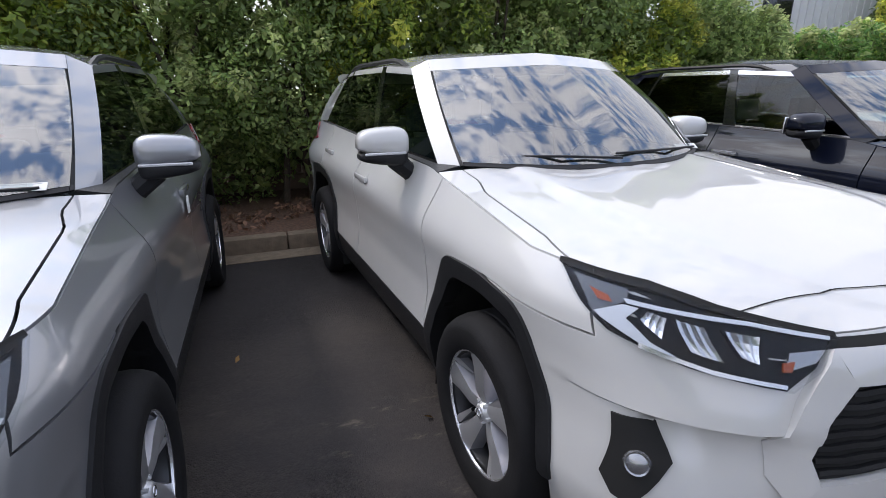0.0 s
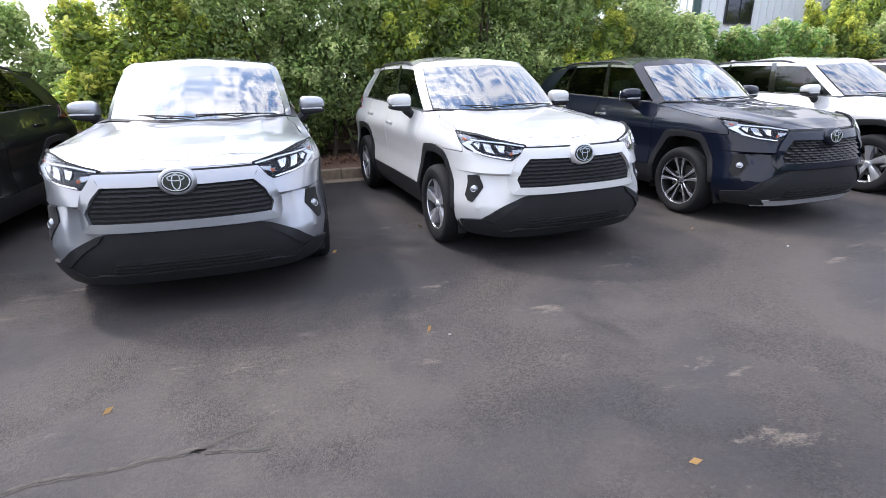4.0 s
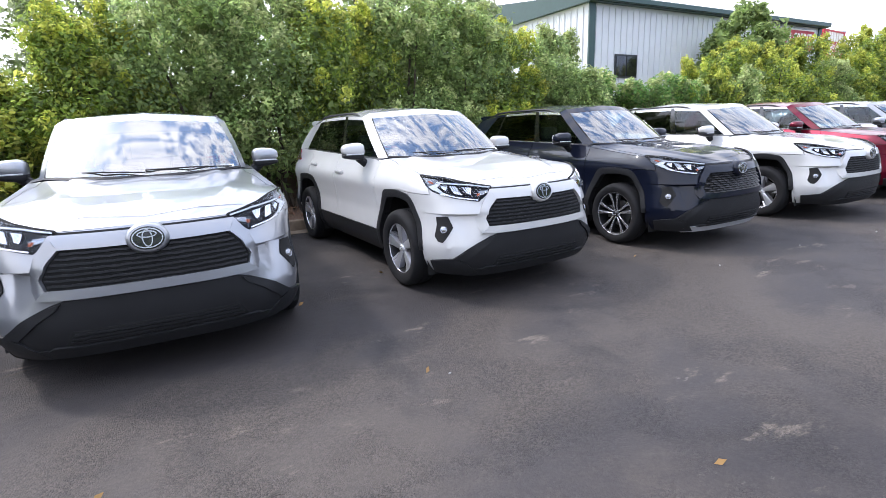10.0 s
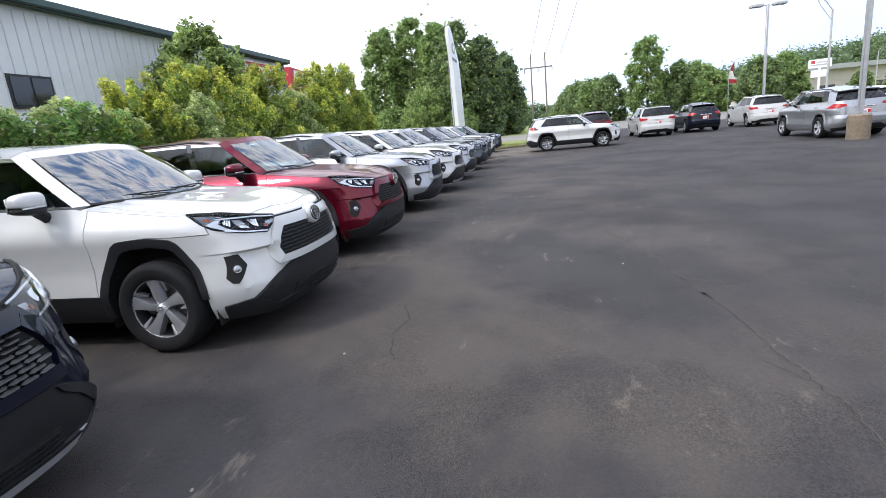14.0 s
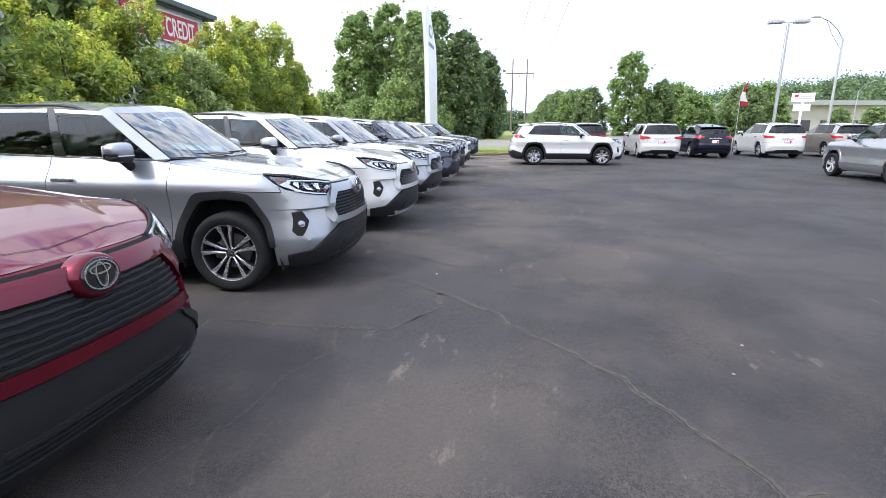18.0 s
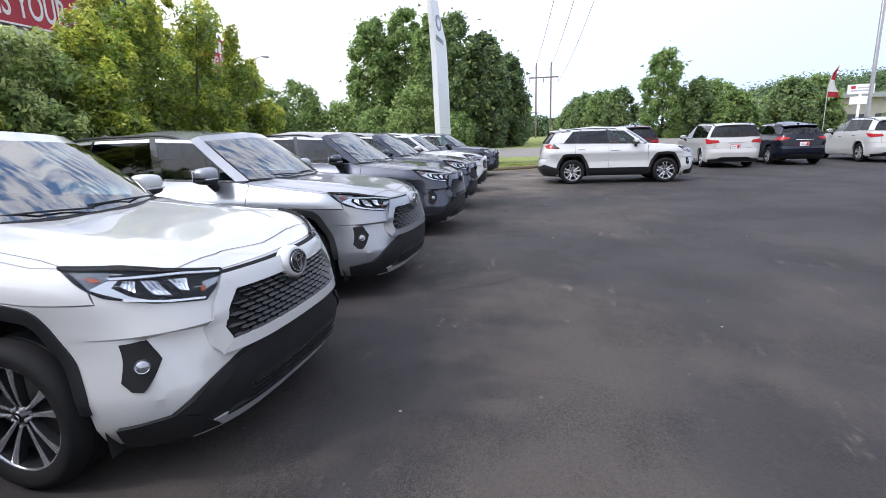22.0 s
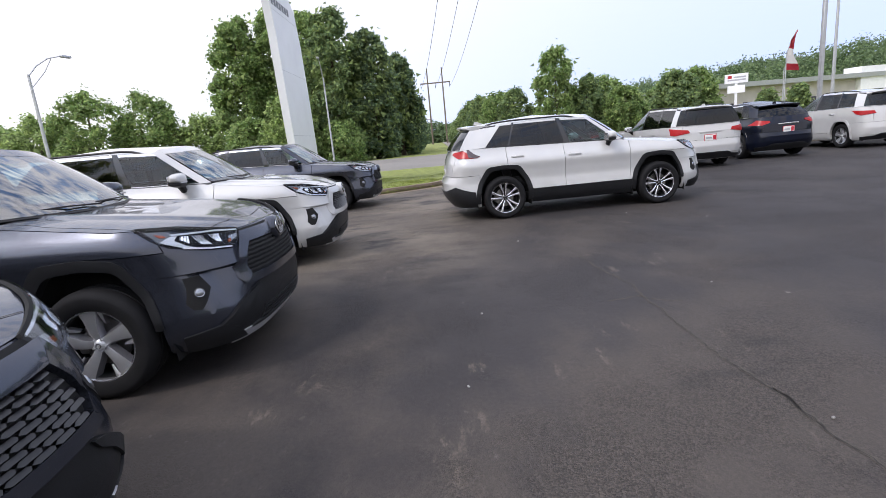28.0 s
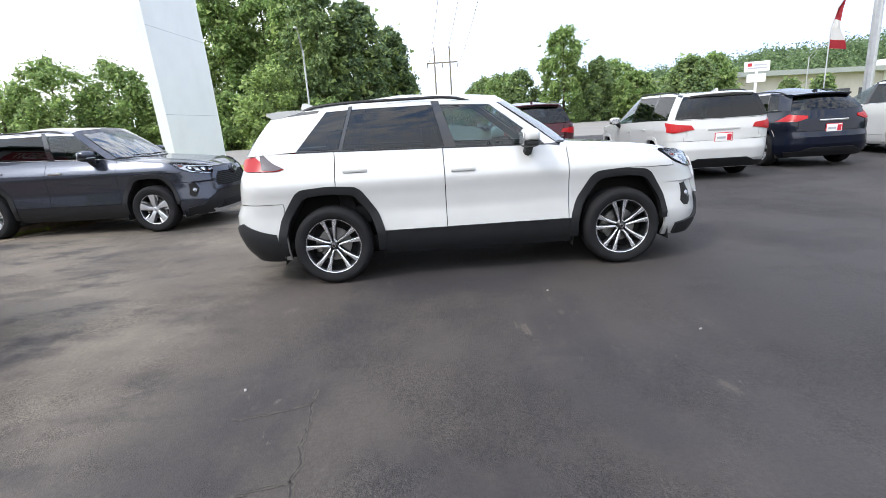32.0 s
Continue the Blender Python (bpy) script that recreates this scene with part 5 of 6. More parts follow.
# ---- ground ----
def sheet(name, poly, z, material, depth=0.0, kind="structure", label="", category=""):
    bm = bm_prism(poly, z - depth, z, plane="xy") if depth else bmesh.new()
    if not depth:
        bm.faces.new([bm.verts.new((x, y, z)) for x, y in poly])
    ob = part(name, bm, material, None, smooth=False)
    return tagged(ob, label, category, kind=kind)


sheet("ground", [(-900, -900), (1500, -900), (1500, 900), (-900, 900)], -0.12, M_GRASS, label="broad grassy ground reaching the horizon", category="ground")
KERB_Y = 4.30
END = [(33.2, 4.3), (35.4, 2.9), (36.6, 0.9), (37.6, -0.9), (39.6, -2.3), (44.0, -3.0)]
LOT = [(-30, -60), (60, -60), (60, -3.2), (44.0, -3.0)] + END[::-1][1:] + [(33.2, 4.3), (-30, 4.3)]
sheet("road", LOT, 0.0, M_ASPHALT, 0.1, label="worn dark asphalt of the car lot", category="parking lot")
sheet("pavement", [(49.0, -3.2), (60, -3.2), (60, -60), (1000, -60), (1000, -4), (75, -3.0), (76, 200), (49.0, 200)], -0.03, M_ROAD, 0.05, label="pale grey public road beyond the lot", category="road")


def kerb(name, pts, h=0.15, w=0.16):
    """A kerb built of stones with joints, along a line."""
    top = empty(name)
    tagged(top, "weathered tan concrete kerb along the lot", "kerb", kind="structure")
    for (x0, y0), (x1, y1) in zip(pts, pts[1:]):
        L = math.hypot(x1 - x0, y1 - y0)
        n = max(1, round(L / 1.5))
        a = math.atan2(y1 - y0, x1 - x0)
        for k in range(n):
            bm = bm_box(0.004, L / n - 0.004, 0, w, -0.08, h, 0.025, 2)
            t = k / n
            bmesh.ops.transform(bm, matrix=pose(x0 + (x1 - x0) * t, y0 + (y1 - y0) * t, 0, 0, 0, math.degrees(a)), verts=bm.verts)
            part("kerb_stone", bm, M_CONC, top)
    return top


kerb("kerb", [(-9, KERB_Y), (33.2, KERB_Y)])
kerb("kerb", END)
# pale gutter strip before the kerbs
sheet("trim", [(-9, 4.05), (33.1, 4.05), (33.1, 4.30), (-9, 4.30)], 0.006, M_CONC, 0.004, label="pale concrete gutter strip", category="gutter")
sheet("trim", [(x - .18, y - .3) for x, y in END[:5]] + [(x, y) for x, y in END[:5]][::-1], 0.006, M_CONC, 0.004, label="pale concrete gutter strip", category="gutter")
sheet("ground", [(-9, 4.46), (33.0, 4.46), (33.0, 9.6), (-9, 9.6)], 0.10, M_MULCH, 0.2, label="brown bark mulch under the hedge", category="flower bed")
sheet("ground", [(33.2, 4.3), (35.4, 2.9), (36.6, 0.9), (37.6, -0.9), (39.6, -2.3), (44, -3.0), (49, -3.2), (49, 60), (33.2, 60)], 0.07, M_GRASS, 0.2, label="mown grass verge by the road", category="lawn")
# low retaining wall behind the hedge
wall = empty("wall_north")
tagged(wall, "low tan block wall half hidden by the hedge", "wall", kind="structure")
for k in range(21):
    for j in range(4):
        x0 = -9 + k * 2.0 + (1.0 if j % 2 else 0)
        part("block", bm_box(x0 + .01, x0 + 1.99, 6.9, 7.15, .05 + j * .28, .05 + j * .28 + .27, .015, 1), M_WALLSTONE, wall)

# ---- foliage ----
def leaves(name, blobs, n, size, material, parent=None, seed=1, flat=0.55, inner=0.0, aspect=0.5, tri=False):
    """Many small leaves on and in ellipsoids (x, y, z, rx, ry, rz)."""
    rg = np.random.default_rng(seed)
    B = np.array(blobs, float)
    area = (B[:, 3] * B[:, 4] + B[:, 3] * B[:, 5] + B[:, 4] * B[:, 5])
    pick = rg.choice(len(B), n, p=area / area.sum())
    d = rg.normal(size=(n, 3))
    d /= np.linalg.norm(d, axis=1, keepdims=True)
    r = 1.05 - np.abs(rg.normal(0, 0.24, n)) if not inner else rg.uniform(0.2, inner, n)
    if tri:
        r = np.abs(rg.normal(0.78, 0.30, n))
    r = r + 0.10 * np.sin(d[:, 0] * 9 + pick) * np.sin(d[:, 2] * 8 + pick * 2)
    c = B[pick, :3] + d * B[pick, 3:] * r[:, None]
    nrm = d * (1 - flat) + rg.normal(size=(n, 3)) * 0.6 + np.array([0, 0, flat])
    nrm /= np.linalg.norm(nrm, axis=1, keepdims=True)
    u = np.cross(nrm, rg.normal(size=(n, 3)))
    u /= np.linalg.norm(u, axis=1, keepdims=True)
    v = np.cross(nrm, u)
    s = size * rg.uniform(0.6, 1.35, n)[:, None]
    V = np.stack([c - u * s, c + v * s * aspect + nrm * s * .12, c + u * s, c - v * s * aspect + nrm * s * .12], 1).reshape(-1, 3)
    c_ = 4
    if tri:                                          # far foliage: one triangle a leaf
        c_ = 3
        V = np.stack([c - u * s * .85 - v * s * .45, c + u * s * .85 - v * s * .3, c + v * s * .95 + nrm * s * .1], 1).reshape(-1, 3)
    me = bpy.data.meshes.new(name)
    me.vertices.add(c_ * n)
    me.vertices.foreach_set("co", V.ravel())
    me.loops.add(c_ * n)
    me.loops.foreach_set("vertex_index", np.arange(c_ * n, dtype=np.int32))
    me.polygons.add(n)
    me.polygons.foreach_set("loop_start", np.arange(0, c_ * n, c_, dtype=np.int32))
    me.polygons.foreach_set("loop_total", np.full(n, c_, dtype=np.int32))
    me.update()
    me.validate()
    me.materials.append(material)
    ob = new(name, me)
    ob.parent = parent
    return ob


def bush(x, y, w, h, seed, material, label, n, lobes=14, leaf=0.046, lean=0.0, base=0.25, dark=True, depth=None, name="bush", category="bush", spiky=0.0, tip=None):
    """A shrub: stems from the ground, a dark heart and a lumpy crown of leaves."""
    rg = random.Random(seed)
    tip = tip or (M_TIPYEL if material is M_LEAFYEL else M_TIP)
    top = empty(name, pose(x, y, 0.08))
    tagged(top, label, category)
    dp = depth or w * .8
    blobs = []
    for k in range(lobes):
        a, t = rg.uniform(0, 6.283), rg.random()
        z = base + (h - base) * (0.12 + 0.80 * t)
        rad = (1 - (t * .72) ** 2) ** .5
        rr = rg.uniform(.20, .34) * min(w, h) * (1 - .3 * t)
        px, py = math.cos(a) * (w / 2 - rr * .7) * rad, math.sin(a) * (dp / 2 - rr * .7) * rad
        z = min(z, h - rr * .8)
        blobs.append((px + lean * z, py, z, rr, rr, rr * rg.uniform(.8, 1.2)))
    for k in range(int(lobes * spiky)):
        a = rg.uniform(0, 6.283)
        rr = rg.uniform(.10, .2)
        blobs.append((math.cos(a) * w * .25, math.sin(a) * dp * .25, h * rg.uniform(.82, .96), rr * .7, rr * .7, rr * 2))
    stems = bmesh.new()
    for k in range(6):
        b = blobs[(k * 3) % len(blobs)]
        sx, sy = rg.uniform(-.2, .2) * w, rg.uniform(-.15, .15) * dp
        bm_tube([(sx * .6, sy * .6, -.1), (sx + (b[0] - sx) * .3, sy + (b[1] - sy) * .3, b[2] * .4), (b[0], b[1], b[2])], [.045, .03, .012], 6, bm=stems)
    part("trunk", stems, M_BARK, top)
    leaves("crown", blobs, int(n * 1.05), leaf, material, top, seed)
    # tufts of new growth on the outer and upper sides of the lobes
    tufts = []
    for b in blobs:
        for k in range(6):
            d = Vector((rg.gauss(0, 1), rg.gauss(-.35, 1), rg.gauss(.75, .8))).normalized()
            rr = rg.uniform(.055, .12)
            tufts.append((b[0] + d.x * b[3], b[1] + d.y * b[4], b[2] + d.z * b[5], rr, rr, rr * 1.25))
    leaves("new_growth", tufts, int(n * .42), leaf * 1.05, tip, top, seed + 900)
    if dark:
        leaves("crown_heart", [(b[0], b[1], b[2], b[3] * .82, b[4] * .82, b[5] * .82) for b in blobs] + [(0, 0, h * .42, w * .33, dp * .33, h * .34)], n // 6, leaf * 2.0, M_LEAFDARK, top, seed + 500)
    return top


def tree(x, y, w, h, seed, material, label, n, leaf, trunk=0.3, lobes=22, base=0.25, name="tree", z0=-0.12, conic=0.0):
    rg = random.Random(seed)
    top = empty(name, pose(x, y, z0))
    tagged(top, label, "tree")
    blobs = []
    lobes = int(lobes * 3.6)
    for k in range(lobes):
        t = (k + rg.random()) / lobes
        a = rg.uniform(0, 6.283)
        prof = rg.uniform(.45, 1.0) ** .5 * math.sin(math.pi * min(1, (t * .80 + .18))) ** .6 * (1 - conic * t)
        z = h * (base + (1 - base) * t * .96)
        rr = w * rg.uniform(.075, .145) * (1.0 - .25 * t) * (1 - conic * .5 * t)
        blobs.append((math.cos(a) * (w / 2 - rr) * prof, math.sin(a) * (w / 2 - rr) * prof, z - rr * .6, rr, rr, rr * rg.uniform(.75, 1.15)))
    bm = bm_tube([(0, 0, -.2), (rg.uniform(-.2, .2), 0, h * .3), (rg.uniform(-.3, .3), rg.uniform(-.3, .3), h * .62), (0, 0, h * .88)], [trunk, trunk * .75, trunk * .45, trunk * .12], 8)
    for k in range(9):
        b = blobs[(k * 5) % lobes]
        bm_tube([(0, 0, b[2] * .72), (b[0] * .5, b[1] * .5, b[2] * .88), (b[0], b[1], b[2])], [trunk * .32, trunk * .2, trunk * .06], 5, bm=bm)
    part("trunk", bm, M_BARK, top)
    leaves("crown", blobs, int(n * 2.3), leaf * .80, material, top, seed, tri=True)
    if n > 1500:
        leaves("crown_heart", [(0, 0, h * (base + .42 * (1 - base)), w * .34, w * .34, h * .40 * (1 - base))] + [(b[0], b[1], b[2], b[3] * .8, b[4] * .8, b[5] * .8) for b in blobs], n // 2, leaf * 1.5, M_LEAFDARK if material != M_LEAFHAZE else M_LEAFFAR, top, seed + 77, tri=True)
    return top


HEDGE = "glossy green clipped shrub in the hedge behind the cars"
# far left: level hedge, then the big shrubs, the level hedge, the tall yellow-green shrubs
for k, x in enumerate((-12.5, -10.8, -9.1, -7.4, -5.7, -4.0, -2.4)):
    bush(x, 8.2, 2.4, 2.65, 10 + k, M_LEAF, HEDGE, 9000, depth=1.8)
bush(-1.5, 5.9, 1.6, 2.5, 29, M_LEAFYEL, "shrub with yellow and bronze tips at the kerb", 9000, base=.15)
for k, (x, w, h) in enumerate(((-.5, 1.9, 3.1), (.6, 2.3, 3.5), (1.9, 2.4, 3.7), (3.2, 2.3, 3.4), (4.5, 2.3, 3.6), (5.7, 2.2, 3.7), (6.8, 2.0, 3.4), (7.7, 1.9, 3.2), (8.6, 1.7, 3.3))):
    bush(x, 6.1, w, h + .05, 30 + k, M_LEAF if k % 3 else M_LEAFYEL, "tall unclipped green shrub with yellow tips behind the kerb", 19000, leaf=.037, lobes=20, depth=2.2, spiky=.4, base=.55 if k in (2, 3) else .25)
for k, x in enumerate((9.5, 10.7, 11.9, 13.1)):
    bush(x, 6.5, 1.8, 2.45 + .1 * (k % 2), 50 + k, M_LEAFCLIP, HEDGE, 9000, depth=1.8)
for k, (x, w, h) in enumerate(((14.2, 1.7, 2.9), (15.3, 1.7, 2.7), (16.4, 1.9, 3.6), (17.8, 2.0, 3.1), (19.4, 2.0, 3.75), (20.9, 2.0, 3.1), (22.1, 1.9, 3.3), (23.2, 2.0, 4.1), (24.7, 2.1, 4.4), (25.9, 1.8, 4.0), (26.75, 1.3, 3.3), (27.4, 1.1, 2.3))):
    bush(x, 6.3, w, h, 60 + k, M_LEAF if k in (1, 5) else M_LEAFYEL, "tall yellow-green shrub behind the parked cars", 13000, lobes=18, depth=2.2, spiky=.5, leaf=.040)
for k, (x, y, w, h) in enumerate(((-.9, 8.6, 2.6, 5.4), (.9, 8.3, 3.0, 6.4), (2.9, 8.7, 2.8, 6.0), (4.6, 8.4, 2.8, 6.3), (6.4, 8.8, 3.0, 5.8), (8.0, 8.5, 2.4, 5.0))):
    tree(x, y, w, h, 90 + k, M_LEAFTHIN, "thin open-crowned tree rising behind the hedge", 2600, .062, .05, 12, .34)
tree(-6.5, 12.5, 3.2, 6.2, 98, M_LEAFFEATHER, "thin pale tree with sparse leaves beyond the hedge", 900, .10, .06, 16, .3)
tree(19.6, 8.5, 3.6, 5.7, 99, M_LEAFFEATHER, "feathery young tree against the metal wall", 5200, .10, .07, 14, .25)

# ---- metal building behind the hedge ----
def shed():
    b = empty("metal_building", pose(13.55, 10.25, 0))
    tagged(b, "white ribbed metal building with dark green trim", "building")
    L, H, D = 15.0, 5.35, 14.0
    part("wall", bm_box(0, L, 0, .12, -.1, H), M_SIDING, b, smooth=False)
    part("wall", bm_box(0, .12, .12, D, -.1, H), M_SIDING, b, smooth=False)
    part("wall", bm_box(L - .12, L, .12, D, -.1, H), M_SIDING, b, smooth=False)
    part("wall", bm_box(.12, L - .12, D - .12, D, -.1, H), M_SIDING, b, smooth=False)
    me = bm_box(-.018, .018, -.035, .0, 0, H - .1)
    rib = part("rib", me, M_SIDING, b, smooth=False)
    for k in range(1, 49):
        o = rib if k == 1 else rib.copy()
        if k > 1:
            scene.collection.objects.link(o)
        o.location.x = k * .305
    rib2 = part("rib", bm_box(-.035, 0, -.018, .018, 0, H - .1), M_SIDING, b, smooth=False)
    for k in range(1, 40):
        o = rib2 if k == 1 else rib2.copy()
        if k > 1:
            scene.collection.objects.link(o)
        o.location.y = k * .305
    roof = bmesh.new()
    prof = [(-.25, H), (-.25, H + .22), (D / 2, H + 1.2), (D + .25, H + .22), (D + .25, H)]
    bm_prism(prof, -.2, L + .2, bm=roof, plane="yz")
    part("roof", roof, M_TRIMGREEN, b, "dark green roof and eave trim", smooth=False)
    part("gutter", bm_box(-.2, L + .2, -.37, -.25, H + .02, H + .2, .02, 1), M_TRIMGREEN, b)
    part("corner_trim", bm_box(-.06, .22, -.06, .0, -.1, H), M_TRIMGREEN, b, smooth=False)
    part("corner_trim", bm_box(L - .2, L + .05, -.06, .0, -.1, H), M_TRIMGREEN, b, smooth=False)
    w = part("window", bm_box(1.22, 2.36, -.07, .0, 2.95, 3.74), M_SIGNBLACK, b, smooth=False)
    for x0, x1 in ((1.28, 1.76), (1.82, 2.30)):
        part("pane", bm_box(x0, x1, -.085, -.07, 3.01, 3.68), M_GLOSSBLACK, w, smooth=False)
    part("door_canopy", bm_box(-.9, -.04, 1.2, 4.2, 3.3, 3.42), M_SIDING, b, smooth=False)
    s = part("sign_board", bm_box(10.6, 14.3, -.10, -.06, 4.25, 5.2), M_SIGNRED, b, "long red sign with white lettering", smooth=False)
    tx = text_part("lettering", "IS YOUR CREDIT", .80, M_LETTER, s, pose(12.4, -.105, 4.70, 90), .006)
    tx.matrix_basis = pose(12.38, -.105, 4.70, 90) @ Matrix.Diagonal((3.35 / tx.dimensions.x, 1.05, 1, 1))
    part("sign_border", bm_box(10.55, 14.35, -.115, -.10, 5.15, 5.2), M_LETTER, s, smooth=False)
    part("sign_border", bm_box(10.55, 14.35, -.115, -.10, 4.25, 4.29), M_LETTER, s, smooth=False)


shed()


def board_sign():
    """Red two-panel road sign on two dark posts."""
    b = empty("road_sign", pose(36.1, 13.2, 0, 0, 0, 6))
    tagged(b, "red two-panel roadside sign with white lettering on dark posts", "sign")
    for x in (-1.25, .95):
        part("post", bm_box(x - .09, x + .09, -.09, .09, -.1, 5.0), M_SIGNBLACK, b, smooth=False)
    p = part("upper_panel", bm_box(-1.65, 1.55, -.22, .22, 4.72, 6.15, .02, 1), M_SIGNRED, b, smooth=False)
    for k, x in enumerate((-.95, -.55, -.15, .25, .65, 1.0)):
        part("lettering", bm_box(x - .15, x + .15, -.235, -.22, 5.52, 6.02, .03, 1), M_LETTER, p)
    text_part("lettering", "Auto Sales", .50, M_LETTER, p, pose(.10, -.225, 5.28, 90))
    text_part("lettering", "884-1152", .48, M_LETTER, p, pose(.20, -.225, 4.90, 90))
    q = part("lower_panel", bm_box(-1.25, 1.0, -.2, .2, 3.28, 4.60, .02, 1), M_SIGNRED, b, smooth=False)
    text_part("lettering", "As Low As", .24, M_LETTER, q, pose(-.5, -.205, 4.40, 90))
    text_part("lettering", "$600", .74, M_LETTER, q, pose(-.05, -.205, 3.94, 90))
    text_part("lettering", "Down", .24, M_LETTER, q, pose(.62, -.205, 3.45, 90))


board_sign()


def pylon():
    """A thin upright blade: straight west edge, east edge that curves in to the tip."""
    b = empty("dealer_pylon", pose(39.55, 3.43, 0.02))
    tagged(b, "tall white slab-shaped dealer sign with a grey oval mark", "sign")
    west = [(-1.25, 0), (-1.37, 1.5), (-1.55, 3.4), (-1.68, 5.0), (-1.98, 6.3), (-2.35, 7.2), (-2.28, 7.62)]
    east = [(1.45, 0), (1.40, 1.5), (1.26, 3.4), (1.08, 5.0), (.82, 6.0), (-.42, 6.85), (-1.10, 7.5)]
    bm = bm_prism(west + [(-1.75, 7.78)] + east[::-1], -.12, .12)
    bmesh.ops.bevel(bm, geom=[e for e in bm.edges if e.calc_length() > .3 or abs(e.verts[0].co.y - e.verts[1].co.y) < .01], offset=.02, segments=1, affect="EDGES")
    part("slab", bm, M_SIGNWHITE, b)
    for z in (1.95, 3.9, 5.6):                        # joints between the cladding sheets
        w0, w1 = table(z, [(q, x) for x, q in west]), table(z, [(q, x) for x, q in east])
        part("sheet_joint", bm_box(w0 + .01, w1 - .01, -.1225, -.119, z - .004, z + .004), M_SIGNGREY, b, smooth=False)
    for nm, r, d, m, lab in (("oval_mark", 1.0, .012, M_SIGNDARK, "dark grey oval ring"), ("oval_field", .82, .017, M_SIGNGREY, ""), ("oval_inset", .50, .021, M_SIGNWHITE, "")):
        o = bm_lathe([(0, d), (.34 * r, d), (.345 * r, 0)], "z", 32)
        bmesh.ops.transform(o, matrix=pose(-1.05, -.12, 6.53, 90) @ Matrix.Diagonal((1.75, 0.95, 1, 1)), verts=o.verts)
        part(nm, o, m, b, lab)
    for k in range(7):
        part("lettering", bm_box(-1.70 + k * .26, -1.52 + k * .26, -.127, -.12, 5.74, 5.95), M_SIGNDARK, b, smooth=False)


pylon()


def cobra(x, y, h, yaw, arm=2.2, name="street_lamp"):
    b = empty(name, pose(x, y, -.1, 0, 0, yaw))
    tagged(b, "grey steel street lamp with a curved bracket arm", "street lamp")
    part("pole", bm_tube([(0, 0, 0), (0, 0, h * .85)], [.11, .07], 8), M_GALV, b)
    part("arm", bm_tube([(0, 0, h * .84), (.25 * arm, 0, h * .91), (.6 * arm, 0, h * .97), (arm, 0, h)], .035, 6), M_GALV, b)
    part("brace", bm_tube([(0, 0, h * .76), (.45 * arm, 0, h * .88), (.7 * arm, 0, h * .975)], .025, 5), M_GALV, b)
    part("lamp_head", bm_box(arm - .05, arm + .55, -.12, .12, h - .08, h + .06, .04, 2), M_GALV, b)
    return b


cobra(51.0, 20.9, 8.3, -15)
cobra(75.3, 9.9, 10.3, 185, 2.0)
cobra(88, -62, 10.5, 60)
cobra(96, -75, 10.5, 60)
cobra(110, -60, 9.5, 200)


def lot_lamp(x, y, h, heads=2, base=True):
    b = empty("lot_lamp", pose(x, y, 0))
    tagged(b, "tall grey parking lot lamp post on a round concrete footing" if base else "tall grey parking lot lamp post", "lamp post")
    if base:
        part("footing", bm_lathe([(0, .76), (.27, .76), (.31, .72), (.31, 0)], "z", 20), M_CONC, b, "tan concrete footing")
        part("base_plate", bm_box(-.17, .17, -.17, .17, .76, .80), M_GALV, b, smooth=False)
    part("pole", bm_box(-.07, .07, -.07, .07, .0 if not base else .8, h, .015, 1), M_GALV, b)
    for k in range(heads):
        s = -1 if k else 1
        part("lamp_arm", bm_tube([(0, 0, h - .1), (0, s * .35, h - .06)], .03, 6), M_GALV, b)
        part("lamp_head", bm_box(-.22, .22, min(s * .3, s * 1.05), max(s * .3, s * 1.05), h - .14, h + .04, .04, 2), M_GALV, b)


lot_lamp(22.85, -11.75, 9.0)
lot_lamp(42.8, -16.6, 7.42)
cobra(54.0, -25.65, 9.7, 100, 2.1)
# red and white feather banner
fb = empty("feather_banner", pose(40.6, -13.72, 0))
tagged(fb, "red and white feather banner on a thin pole", "banner")
part("pole", bm_tube([(0, 0, 0), (0, 0, 3.2), (.0, -.12, 3.7), (0, -.34, 4.05)], .016, 6), M_GALV, fb)
for nm, z0, z1, m in (("lower_flag", 2.72, 2.95, M_SIGNRED), ("flag_panel", 2.95, 3.45, M_LETTER), ("upper_flag", 3.45, 4.02, M_SIGNRED)):
    bmf = bmesh.new()
    vs = []
    for k in range(7):
        z = z0 + (z1 - z0) * k / 6
        lead = table(z, [(2.7, .0), (3.2, .0), (3.7, -.12), (4.05, -.34)])
        fly = lead - table(z, [(2.7, .50), (2.95, .40), (3.4, .20), (4.02, .03)])
        wv = .05 * math.sin(z * 9)
        vs.append((bmf.verts.new((.0, lead, z)), bmf.verts.new((wv, (lead + fly) / 2, z - .02)), bmf.verts.new((-wv * .6, fly, z - .05))))
    for a, b in zip(vs, vs[1:]):
        bmf.faces.new((a[0], a[1], b[1], b[0]))
        bmf.faces.new((a[1], a[2], b[2], b[1]))
    bmesh.ops.solidify(bmf, geom=bmf.faces[:], thickness=.008)
    part(nm, bmf, m, fb, "white middle panel of the flag" if m is M_LETTER else "")


